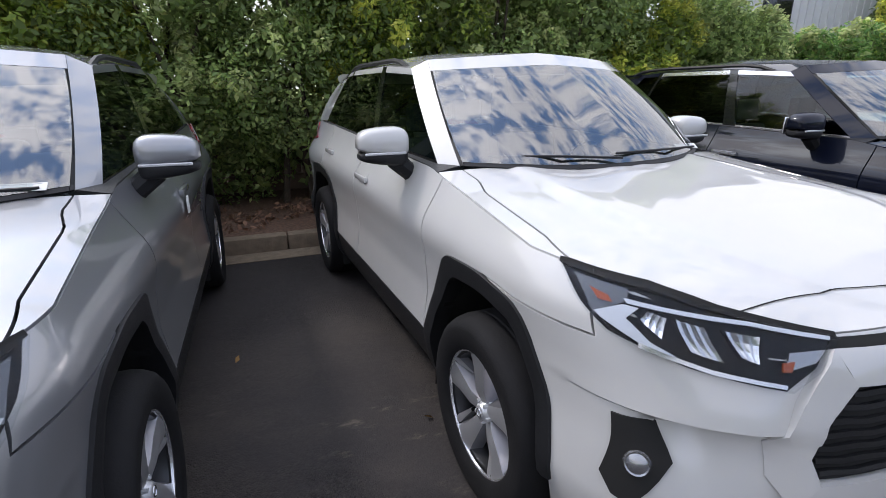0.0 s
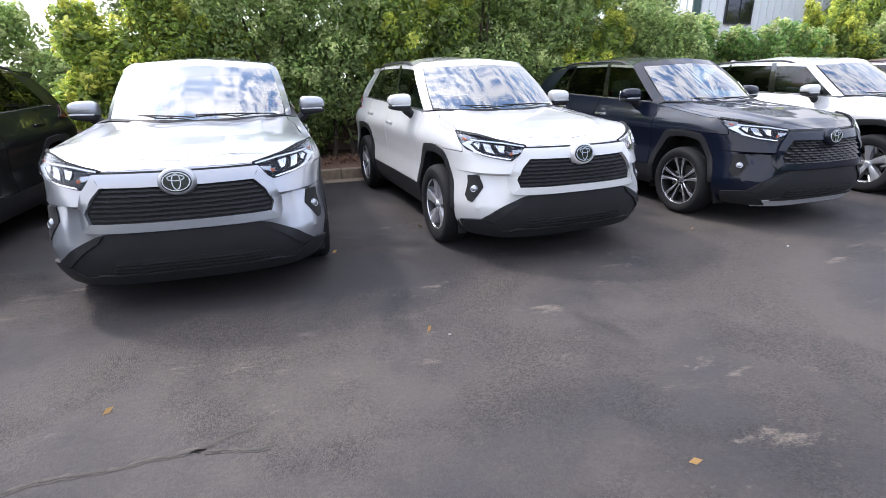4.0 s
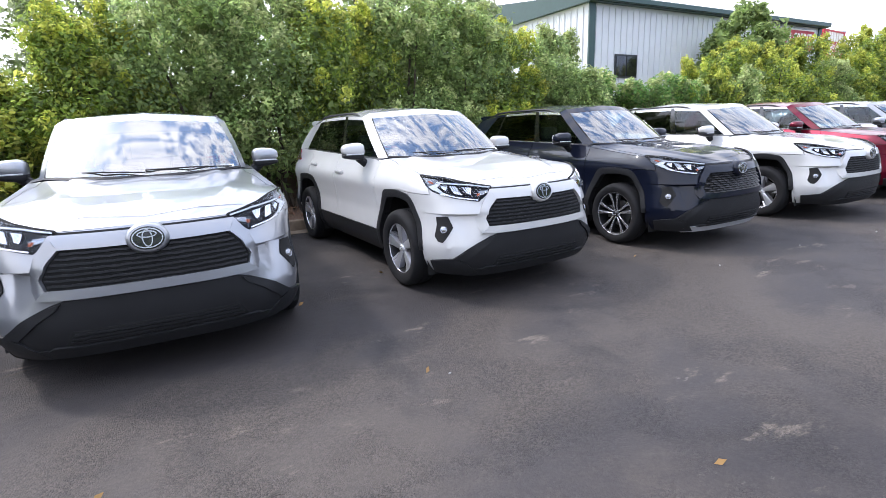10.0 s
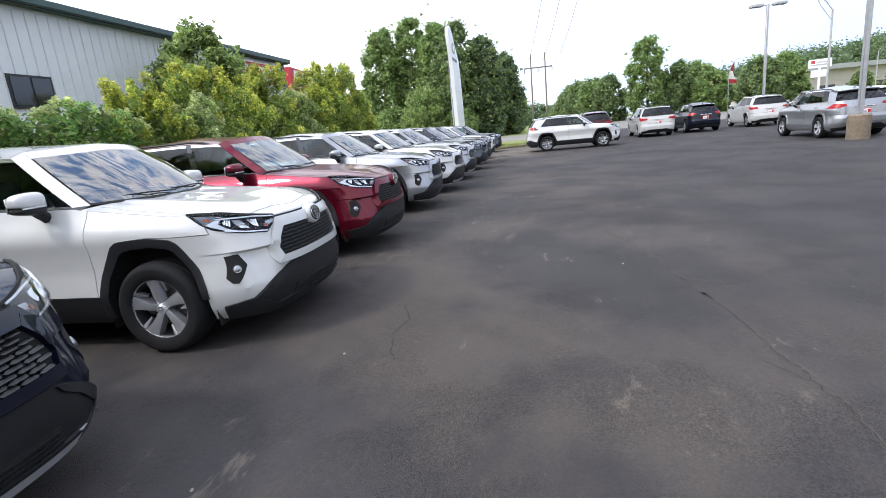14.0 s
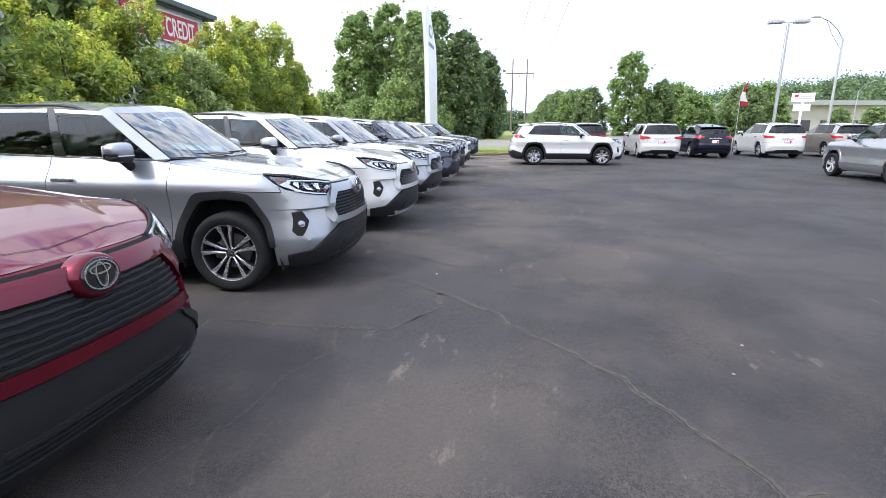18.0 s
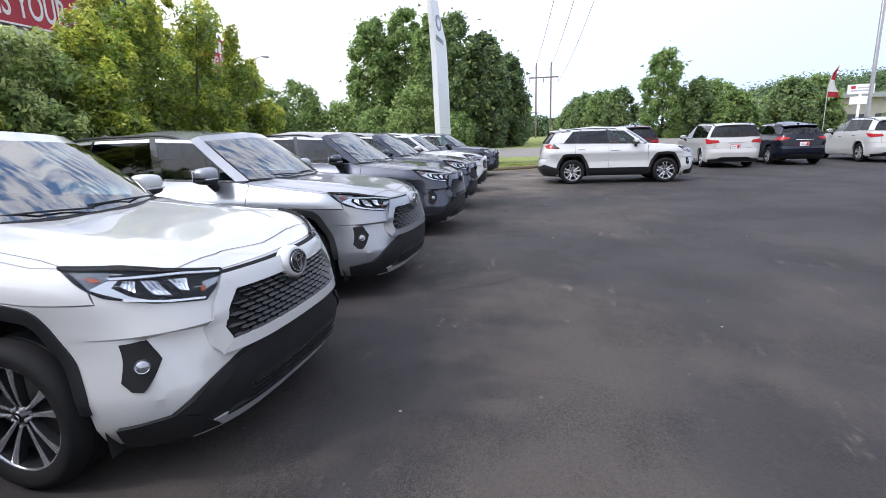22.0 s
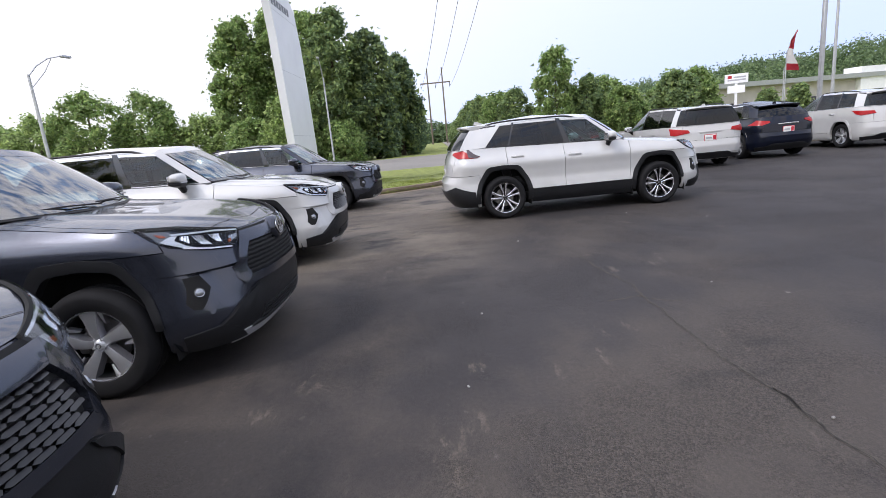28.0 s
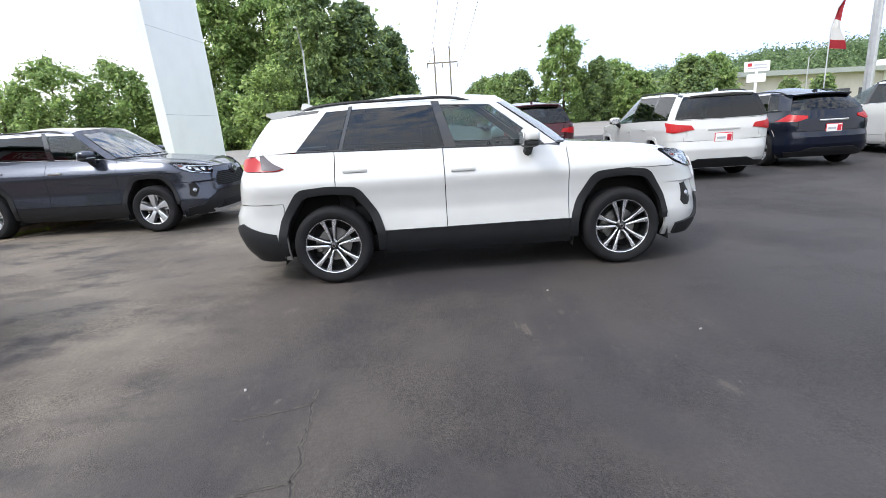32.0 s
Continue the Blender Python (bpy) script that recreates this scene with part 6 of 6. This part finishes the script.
def tower(x, y, h, gapw=5.6, z0=0.0):
    b = empty("power_pylon", pose(x, y, z0))
    tagged(b, "wooden two-pole power line tower with a crossarm", "power pylon")
    for s in (-1, 1):
        part("pole", bm_tube([(0, s * gapw / 2, 0), (0, s * gapw / 2, h)], [.34, .22], 8), M_WOODPOLE, b)
    part("crossarm", bm_box(-.15, .15, -gapw, gapw, h * .80, h * .80 + .45), M_WOODPOLE, b, smooth=False)
    for s in (-1, 0, 1):
        part("insulator", bm_tube([(0, s * gapw * .97, h * .80), (0, s * gapw * .97, h * .80 - 1.6)], .12, 6), M_WIRE, b)


tower(220, -1.7, 28.0)
tower(520, 8, 27.0)
for s in (-1, 0, 1):
    pts = [(220 + (40 - 220) * t, -1.7 + s * 5.4 + (-9 - s * 3) * t, 21 + 16 * t - 20 * t * (1 - t)) for t in (k / 14 for k in range(15))]
    w = part("power_line", bm_tube(pts, .045, 4), M_WIRE, None)
    tagged(w, "thin overhead power line crossing the sky", "wire")
# small white sign and a low building across the road
sg = empty("small_sign", pose(101.3, -47.0, 0, 0, 0, -20))
tagged(sg, "small white road sign boards on a post", "sign")
part("post", bm_box(-.16, .16, -.16, .16, 0, 5.9), M_SIGNWHITE, sg, smooth=False)
part("upper_board", bm_box(-.25, .25, -1.55, 1.55, 5.75, 7.1, .03, 1), M_SIGNWHITE, sg, smooth=False)
part("lower_board", bm_box(-.25, .25, -1.15, 1.15, 4.3, 5.4, .03, 1), M_SIGNWHITE, sg, smooth=False)
for y0, y1, z0 in ((-1.2, .4, 6.5), (-1.2, 1.2, 6.1)):
    part("lettering", bm_box(-.27, -.25, y0, y1, z0, z0 + .22), M_SIGNGREY, sg, smooth=False)
part("oval_mark", bm_box(-.27, -.25, .65, 1.2, 6.45, 6.9, .01, 1), M_SIGNRED, sg, smooth=False)
fb2 = empty("flat_roof_store", pose(134, -64, 0, 0, 0, 12))
tagged(fb2, "long low flat-roofed store across the road", "building")
part("wall", bm_box(0, 16, -70, 12, -.1, 6.6), M_FARWALL, fb2, smooth=False)
part("roof", bm_box(-1.6, 16.5, -70.5, 12.5, 6.6, 7.6), M_FARROOF, fb2, smooth=False)
part("entrance_block", bm_box(-1.2, 3, -46, -34, -.1, 9.0), M_SIGNWHITE, fb2, smooth=False)
for k in range(12):
    part("window", bm_box(-.12, .02, 8 - k * 6.0 - 3.6, 8 - k * 6.0, 1.0, 3.4), M_GLOSSBLACK, fb2, smooth=False)

# ---- distant trees ----
FAR = "leafy green tree in the row across the road"
for k, (x, y, w, h, m, n) in enumerate((
        (90, 23.5, 8, 18.6, M_LEAFTREE, 5600), (92, 19.0, 8, 20.2, M_LEAFTREE, 5600), (88, 14.0, 7.5, 18.0, M_LEAFTREE, 5200), (82, 10.0, 7, 16.6, M_LEAFFAR, 5000),
        (84, 6.2, 6, 14.5, M_LEAFCON, 5000), (90, 3.6, 6, 12.5, M_LEAFCON, 4500), (100, 4.0, 6, 10, M_LEAFCON, 3000), (110, 4.5, 7, 9.5, M_LEAFCON, 3000), (125, 5.0, 8, 9.0, M_LEAFCON, 3000))):
    tree(x, y, w * 1.18, h * 1.06, 200 + k, m, "tall dense tree in the clump across the road", int(n * 1.9), .25, .35, 26, .08)
for k, (x, y, w, h) in enumerate(((78, 14.5, 6, 7.5), (80, 20, 6, 5.5), (79, 9.5, 5, 4.5), (82, 26, 7, 6.5), (80, 31, 7, 9.3), (78, 36, 8, 9.5), (78, 42, 8, 7.6), (79, 48, 8, 7.2), (80, 55, 9, 8.6), (80, 63, 9, 8), (80, 72, 10, 8))):
    tree(x, y, w * 1.3, h * 1.1, 230 + k, M_LEAFTREE if k % 3 else M_LEAF, "bushy roadside tree across the road", 5600, .20, .2, 18, .02)
for k, (x, y, w, h) in enumerate(((120, -24.0, 9, 16.0), (122, -30, 9, 11.0), (126, -17.0, 8, 10.0), (130, -14, 8, 10.0), (150, -12.5, 9, 11), (165, -11.5, 9, 11), (118, -36, 8, 8.0), (185, -11, 10, 11), (210, -11.5, 12, 10), (128, -36, 10, 11), (240, -12, 14, 10),
                                  (108, -41, 8, 9.0), (112, -46.5, 8, 9.5), (114, -60, 4, 5.0), (116, -67, 4, 5.5), (127, -47, 8, 9))):
    tree(x, y, w * 1.15, h * 1.06, 260 + k, M_LEAFFAR if k % 3 else M_LEAFTREE, FAR, 5000, .30, .3, 20, .05)
for k in range(12):                                   # distant hazy row closing the gap
    tree(300 + 12 * k, 30 - 6.0 * k, 22, 12 + (k % 3), 300 + k, M_LEAFHAZE, "far hazy woodland tree", 1300, 1.0, .5, 16, .0)
# wooded hill to the south-east
hill = bmesh.new()
HILL = [(0, 11), (.35, 17), (.6, 20), (.75, 25), (.9, 30), (1.05, 34), (1.4, 37)]
hv = []
for i in range(20):
    t = 1.4 * i / 19
    bx, by = 215 - 60 * t, -60 - 190 * t
    row = []
    for j in range(7):
        u = j / 6
        hgt = table(t, HILL) * math.sin(math.pi * .5 * u)
        row.append(hill.verts.new((bx + 75 * u, by - 8 * u, hgt - .3)))
    hv.append(row)
for r0, r1 in zip(hv, hv[1:]):
    for k in range(6):
        hill.faces.new((r0[k], r1[k], r1[k + 1], r0[k + 1]))
tagged(part("backdrop", hill, M_LEAFHAZE, None), "low wooded hill on the skyline", "hill", kind="structure")
rgh = random.Random(5)
hb = []
for i in range(620):
    t, u = 1.4 * rgh.random(), rgh.random() ** 1.3
    hgt = table(t, HILL) * math.sin(math.pi * .5 * u)
    hb.append((215 - 60 * t + 75 * u, -60 - 190 * t - 8 * u, hgt + 2.0, 4.2, 4.2, rgh.uniform(3.2, 5.6)))
wood = leaves("hill_woods", hb, 230000, .55, M_LEAFHAZE, None, 8, tri=True)
tagged(wood, "dense green woodland covering the hill", "woods", kind="stuff")
# woods and plain walls that close the place behind the camera
hb = []
for i in range(120):
    a = rgh.uniform(-.2, .72)
    hb.append((-60 + 160 * a, -75 - rgh.uniform(0, 14), rgh.uniform(2, 7), 5, 4, rgh.uniform(3, 5)))
for i in range(50):
    hb.append((-40 - rgh.uniform(0, 8), rgh.uniform(-70, 40), rgh.uniform(2, 7), 4, 5, rgh.uniform(3, 5)))
tagged(leaves("far_woods", hb, 24000, .9, M_LEAFFAR, None, 9, tri=True), "row of green woods around the lot", "woods", kind="stuff")

# ---- the row of parked cars ----
CARS = (  # x, y, turn in degrees, colour, grille, wheels, chin, chrome trim
    (-2.70, 2.22, -4.0, "black", "xle", "five", "black", False),
    (0.045, 2.285, -1.6, "silver", "xle", "five", "black", False),
    (2.772, 2.28, 2.45, "white", "xle", "five", "black", False),
    (5.619, 2.262, 0.7, "navy", "ltd", "multi", "silver", True),
    (8.499, 2.205, 1.3, "white", "xle", "five", "black", True),
    (11.30, 2.279, -0.6, "red", "xle", "multi", "black", True),
    (14.43, 2.291, 2.8, "silver", "xle", "multi", "black", True),
    (17.212, 2.244, -2.1, "white", "ltd", "multi", "silver", True),
    (19.955, 2.259, -2.5, "silver", "ltd", "multi", "silver", True),
    (23.037, 2.235, -2.1, "grey", "ltd", "multi", "silver", True),
    (25.755, 2.353, 1.1, "grey", "xle", "five", "silver", True),
    (28.934, 2.470, 3.4, "white", "ltd", "multi", "silver", True),
    (34.525, 2.584, -1.2, "grey", "xle", "five", "silver", True),
    (31.419, -3.542, 3.8, "white", "ltd", "multi", "black", False),
)
WORD = dict(white="white", silver="silver", navy="dark navy", black="black", red="dark red", grey="dark grey")
templates = {}
for i, (x, y, rz, col, kind, wh, lip, chrome) in enumerate(CARS):
    key = (kind, wh, lip, chrome)
    m = pose(x, y, 0, 0, 0, rz)
    if key not in templates:
        c = build_car("suv", SUV, kind, wh, lip, chrome)
        c.matrix_basis = m
        templates[key] = c
    else:
        c = copy_thing(templates[key], m)
    lab = WORD[col] + " SUV with " + ("dark multi-spoke wheels" if wh == "multi" else "silver five-spoke wheels") + (" parked across the lane" if i == 13 else " parked nose-out by the hedge")
    tagged(c, lab, "car", "cars in the row")
    repaint(c, PAINT[col])

# ---- vehicles across the lot, tails to the lane ----
def variant(**kw):
    s = dict(SUV)
    s.update(kw)
    return s


WIDE = dict(nose=[(0, .945), (.45, .935), (.62, .97), (.78, 1.025), (.9, 1.045)])
VAN = variant(
    **WIDE,
    WZ=[(.2, .86), (.3, .93), (.48, .95), (.7, .965), (.97, .985), (1.10, .97), (1.28, .94)],
    TZ=[(.25, 2.40), (.4, 2.52), (.6, 2.55), (.75, 2.52), (1.0, 2.50), (1.28, 2.44)], YR=1.95, NR=4.0, wheelbase=3.0, tyre=.34, arch=.85,
    YF=-1.72, NZ=[(.2, -2.35), (.45, -2.5), (.78, -2.5), (1.0, -2.35), (1.1, -2.2)], spine=[(-2.35, .95), (-1.9, 1.04), (-1.25, 1.12)],
    top=[(-1.72, 1.02), (-1.0, 1.10), (-.7, 1.10), (.3, 1.13), (1.25, 1.16), (1.95, 1.17)], tailtop=1.16,
    ws0=((0, -1.2, 1.12), (0, -.25, 1.66)), ws1=((.86, -.95, 1.09), (.62, -.1, 1.64)), a1=((.92, -.85, 1.10), (.70, .0, 1.64)), b0=((.94, .2, 1.13), (.74, .25, 1.69)), b1=((.94, .32, 1.13), (.74, .33, 1.69)),
    c0=((.94, 1.3, 1.16), (.73, 1.28, 1.68)), c1=((.94, 1.36, 1.16), (.73, 1.34, 1.68)), q1=((.93, 2.17, 1.17), (.71, 2.06, 1.65)), d1=((.87, 2.36, 1.17), (.67, 2.26, 1.63)), r0=((0, 2.46, 1.16), (0, 2.34, 1.65)), crown=.06, doors=(-.9, .28, 1.6),
    tail_poly=[("s", 2.12, 1.02), ("r", .90, 1.13), ("r", .55, 1.06), ("r", .50, .98), ("r", .80, .93), ("s", 2.14, .95)])
BIG = variant(
    **WIDE,
    WZ=[(.2, .86), (.3, .93), (.48, .96), (.7, .97), (.97, .99), (1.10, .98), (1.28, .95)],
    TZ=[(.25, 2.30), (.4, 2.42), (.6, 2.45), (.75, 2.42), (1.0, 2.38), (1.28, 2.30)], YR=1.85, wheelbase=2.85, tyre=.38, arch=.98,
    top=[(-1.55, 1.08), (-.85, 1.16), (-.7, 1.18), (.3, 1.21), (1.25, 1.23), (1.85, 1.24)], tailtop=1.22,
    ws0=((0, -1.0, 1.165), (0, -.03, 1.72)), ws1=((.84, -.74, 1.17), (.63, .10, 1.69)), a1=((.90, -.66, 1.18), (.70, .17, 1.685)), b0=((.945, .22, 1.21), (.735, .29, 1.73)), b1=((.945, .35, 1.21), (.735, .36, 1.73)),
    c0=((.945, 1.22, 1.23), (.73, 1.15, 1.71)), c1=((.944, 1.27, 1.235), (.73, 1.2, 1.71)), q1=((.935, 1.90, 1.245), (.71, 1.72, 1.68)), d1=((.87, 2.17, 1.24), (.65, 2.02, 1.64)), r0=((0, 2.32, 1.22), (0, 2.13, 1.68)),
    tail_poly=[("s", 1.98, 1.02), ("r", .92, 1.14), ("r", .60, 1.10), ("r", .56, 1.02), ("r", .84, .98)])
CROSS = variant(arch=.93, tail_poly=[("s", 1.74, .98), ("r", .86, 1.12), ("r", .55, 1.08), ("r", .53, 1.03), ("r", .70, .97)],
                d1=((.745, 2.0, 1.195), (.54, 1.72, 1.51)), r0=((0, 2.14, 1.19), (0, 1.82, 1.55)), q1=((.766, 1.60, 1.208), (.612, 1.36, 1.558)))
OTHERS = (
    ("minivan", VAN, "white", 35.75, -8.55, 2.55, "five", "white minivan with red tail lamps, tail to the lane"),
    ("crossover", CROSS, "navy", 36.75, -11.35, 2.33, "five", "dark navy crossover with wide red tail lamps, tail to the lane"),
    ("suv", BIG, "white", 37.2, -14.9, 2.45, "five", "large white SUV with red tail lamps, tail to the lane"),
    ("suv", BIG, "champagne", 37.7, -18.3, 2.45, "five", "large champagne-coloured SUV, tail to the lane"),
    ("suv", CROSS, "white", 38.4, -21.6, 2.33, "five", "white SUV parked tail to the lane"),
    ("suv", BIG, "darkred", 37.9, -5.35, 2.45, "five", "dark SUV with red tail lamps, partly hidden behind another car"),
    ("suv", CROSS, "silver", 23.45, -12.25, 2.33, "five", "silver compact SUV parked beside the lamp post"),
)
ot = {}
for nm, sp, col, xr, y, tail, wh, lab in OTHERS:
    m = pose(xr + tail, y, 0, 0, 0, 90)
    k = id(sp)
    if k not in ot:
        c = build_car(nm, sp, wheels=wh, chrome=nm != "minivan", front=False, plate=True, clad=False)
        c.matrix_basis = m
        ot[k] = c
    else:
        c = copy_thing(ot[k], m)
        c.name = nm
    tagged(c, lab, "car" if nm != "minivan" else "minivan", "cars across the lot")
    repaint(c, PAINT[col])

# raised lawn beyond the lot with a low hedge and one more car
sheet("ground", [(37.6, -24.0), (58, -24.0), (58, -40), (37.6, -40)], 0.14, M_GRASS, 0.2, label="raised mown lawn beside the lot", category="lawn")
kerb("kerb", [(37.4, -40), (37.4, -23.8)], .16)
kerb("kerb", [(37.4, -23.8), (58, -23.8)], .16)
for k in range(6):
    bush(38.5 + .15 * (k % 2), -24.9 - k * .95, 1.3, .75, 700 + k, M_LEAFCLIP, "low clipped round shrub on the raised lawn", 2600, lobes=9, leaf=.045, base=.1)
c = copy_thing(ot[id(BIG)], pose(45.6, -30.4, .14, 0, 0, 90))
tagged(c, "large white SUV standing on the raised lawn", "car", "cars across the lot")
repaint(c, PAINT["white"])

# labels and stickers on the glass
def sticker(name, label, m, w, h, mark):
    b = part(name, bm_box(-w / 2, w / 2, -.001, .001, -h / 2, h / 2), M_PAPER, None, smooth=False)
    b.matrix_basis = m
    tagged(b, label, "sticker")
    for k in range(mark):
        part("print_bar", bm_box(-w * .42, w * (.4 - .12 * (k % 2)), -.002, -.001, h * (.3 - .25 * k), h * (.38 - .25 * k)), M_SIGNRED if k == 0 and mark == 2 else M_SIGNGREY, b, smooth=False)
    return b


c0 = pose(-2.70, 2.22, 0, 0, 0, -4.0)
sticker("window_sticker", "long white and red price sticker inside the rear window", c0 @ pose(.724, .60, 1.31, 0, -16, 90), .16, .27, 2)
for (x, y, rz), yy, zz in (((-2.70, 2.22, -4.0), .05, .90), (CARS[1][:3], .05, .90)):
    tg = part("key_tag", bm_box(-.004, .004, -.022, .022, -.085, 0, .002, 1), M_PAPER, None)
    tg.matrix_basis = pose(x, y, 0, 0, 0, rz) @ pose(.918, yy, zz + .06)
    tagged(tg, "small white paper tag hanging from the door handle", "tag")
for i in (1, 2, 4, 8, 9, 10):
    x, y, rz = CARS[i][:3]
    sticker("windscreen_label", "small white label in the corner of the windscreen", pose(x, y, 0, 0, 0, rz) @ pose(.57, -.815, 1.182, -54), .14, .035, 1)

# ---- cracks, dust, pebbles and leaves on the asphalt ----
def crack(pts, width, seed, dusty=0.0):
    """A wandering crack: a thin dark strip with a frayed edge, and side twigs."""
    rg = random.Random(seed)
    bm = bmesh.new()
    dust = bmesh.new()

    def run(line, w, depth):
        fine = []
        for (x0, y0), (x1, y1) in zip(line, line[1:]):
            n = max(2, int(math.hypot(x1 - x0, y1 - y0) / .022))
            fine += [(x0 + (x1 - x0) * k / n, y0 + (y1 - y0) * k / n) for k in range(n)]
        fine.append(line[-1])
        ox = oy = 0
        prev = pd = None
        for i, (x, y) in enumerate(fine):
            ox, oy = ox * .90 + rg.uniform(-.010, .010), oy * .90 + rg.uniform(-.010, .010)
            a = fine[min(i + 1, len(fine) - 1)]
            b = fine[max(i - 1, 0)]
            d = Vector((a[0] - b[0], a[1] - b[1])).normalized()
            nx, ny = -d.y, d.x
            h = w * rg.choice((.15, .4, .7, 1.0, 1.0)) * (0.3 if i in (0, len(fine) - 1) else 1)
            cur = (bm.verts.new((x + ox + nx * h, y + oy + ny * h, .0035)), bm.verts.new((x + ox - nx * h, y + oy - ny * h, .0035)))
            if prev:
                bm.faces.new((prev[0], prev[1], cur[1], cur[0]))
            prev = cur
            if dusty:
                g = dusty * rg.uniform(.4, 1.0)
                cd = (dust.verts.new((x + ox + nx * g, y + oy + ny * g, .002)), dust.verts.new((x + ox - nx * g * .6, y + oy - ny * g * .6, .002)))
                if pd:
                    dust.faces.new((pd[0], pd[1], cd[1], cd[0]))
                pd = cd
            if depth and rg.random() < .011:
                an = rg.uniform(0, 6.283)
                L = rg.uniform(.12, .5)
                run([(x + ox, y + oy), (x + ox + math.cos(an) * L * .5 + rg.uniform(-.05, .05), y + oy + math.sin(an) * L * .5), (x + ox + math.cos(an) * L, y + oy + math.sin(an) * L)], w * .45, depth - 1)
    run(pts, width, 1)
    ob = empty("asphalt_crack")
    tagged(ob, "ragged dark crack in the asphalt with dusty edges", "crack")
    part("crack_line", bm, M_CRACK, ob, smooth=False)
    if dusty:
        part("dust_edge", dust, M_SEAL, ob, smooth=False)
    else:
        dust.free()


crack([(14.9, .5), (14.52, 0), (14.33, -.32), (14.09, -.70), (13.86, -.91), (13.73, -1.09), (13.5, -1.3), (13.41, -1.43), (13.2, -1.55), (12.89, -1.86), (12.46, -2.23), (11.54, -2.68), (10.6, -2.95), (9.67, -3.12)], .007, 1, .035)
crack([(9.67, -3.12), (8.4, -3.3), (6.9, -3.4), (6.0, -3.33), (4.9, -3.6)], .005, 21, .02)
crack([(12.78, .68), (12.98, .71), (12.92, .21), (12.95, -.26), (12.96, -.66), (13.13, -.80), (13.29, -.9), (13.6, -1.06)], .005, 6, .022)
crack([(12.95, -.3), (12.6, -.42), (12.2, -.25), (11.7, -.2), (11.2, .05)], .004, 5, .02)
crack([(-.75, -1.46), (-.61, -1.43), (-.22, -1.40), (.02, -1.43), (.17, -1.44), (.41, -1.51)], .0022, 2, .025)
crack([(-1.3, .66), (-.98, .63), (-.78, .69)], .004, 22, .03)
crack([(28.49, -2.56), (28.05, -2.64), (27.45, -2.69), (27.04, -2.71), (26.64, -2.73), (26.28, -2.81), (26.0, -2.78), (25.74, -2.79), (25.1, -2.78), (24.61, -2.79), (24.17, -2.81), (23.66, -2.83), (22.6, -2.9), (21.0, -3.1)], .0042, 4, .018)
crack([(19.1, -.23), (19.39, -.32), (19.40, -.41), (19.53, -.49), (19.63, -.73), (19.82, -.94), (19.99, -1.08), (20.17, -1.25)], .006, 11, .02)
crack([(8.6, -.75), (8.3, -.9), (7.9, -.85), (7.5, -1.0)], .006, 7, .02)
crack([(15.3, -.1), (15.1, -.5), (14.8, -.8), (14.7, -1.2)], .006, 8, .015)

rgp = random.Random(21)
pebble = part("pebble", bm_box(-.009, .009, -.007, .007, -.003, .007, .003, 1), M_PEBBLE, None)
tagged(pebble, "small pale pebble lying on the asphalt", "pebble", "pebbles on the asphalt")
pebble.matrix_basis = pose(1.43, -.86, .003)
for x, y in [(5.17, -2.16), (22.15, -1.52), (22.64, -2.94), (7.6, -.6), (12.6, -2.9)] + [(rgp.uniform(-1, 30), -rgp.uniform(.2, 5.5)) for k in range(26)]:
    copy_thing(pebble, pose(x, y, .003, rgp.uniform(-20, 20), rgp.uniform(-20, 20), rgp.uniform(0, 360)))
lf = leaves("fallen_leaf", [(0, 0, 0, .02, .02, .001)], 1, .028, M_LITTER, None, 3, 1.0)
tagged(lf, "dry yellow-brown leaf lying on the asphalt", "leaf", "fallen leaves")
lf.matrix_basis = pose(1.0, .9, .012)
for x, y in ((1.35, -.75), (-.3, -1.0), (1.9, 1.4), (1.1, 2.3), (2.0, -2.2), (4.4, .3), (9.9, .2)):
    copy_thing(lf, pose(x, y, .012, 0, 0, rgp.uniform(0, 360)))
# bark chips and dry litter on the bed
chips = leaves("bark_chips", [(x, 5.0 + (k % 3) * .35, .13, .5, .35, .02) for k, x in enumerate(np.arange(-8, 33, .5))], 9000, .035, M_CHIP, None, 31, 0.9)
tagged(chips, "reddish bark chips and dry litter on the bed", "mulch", kind="stuff")
# grass blades on the verge by the lot's end
gb = []
for k in range(140):
    x = 33.5 + rgp.random() * 9
    y = rgp.uniform(-2.6, 8)
    if y > table(x, [(33.2, 4.7), (35.4, 3.3), (36.6, 1.3), (37.6, -.5), (39.6, -1.9), (44, -2.6)]):
        gb.append((x, y, .08, .6, .6, .03))
tagged(leaves("grass", gb, 26000, .035, M_BLADE, None, 41, 0.1, aspect=.16), "short mown green grass on the verge", "grass", kind="stuff")
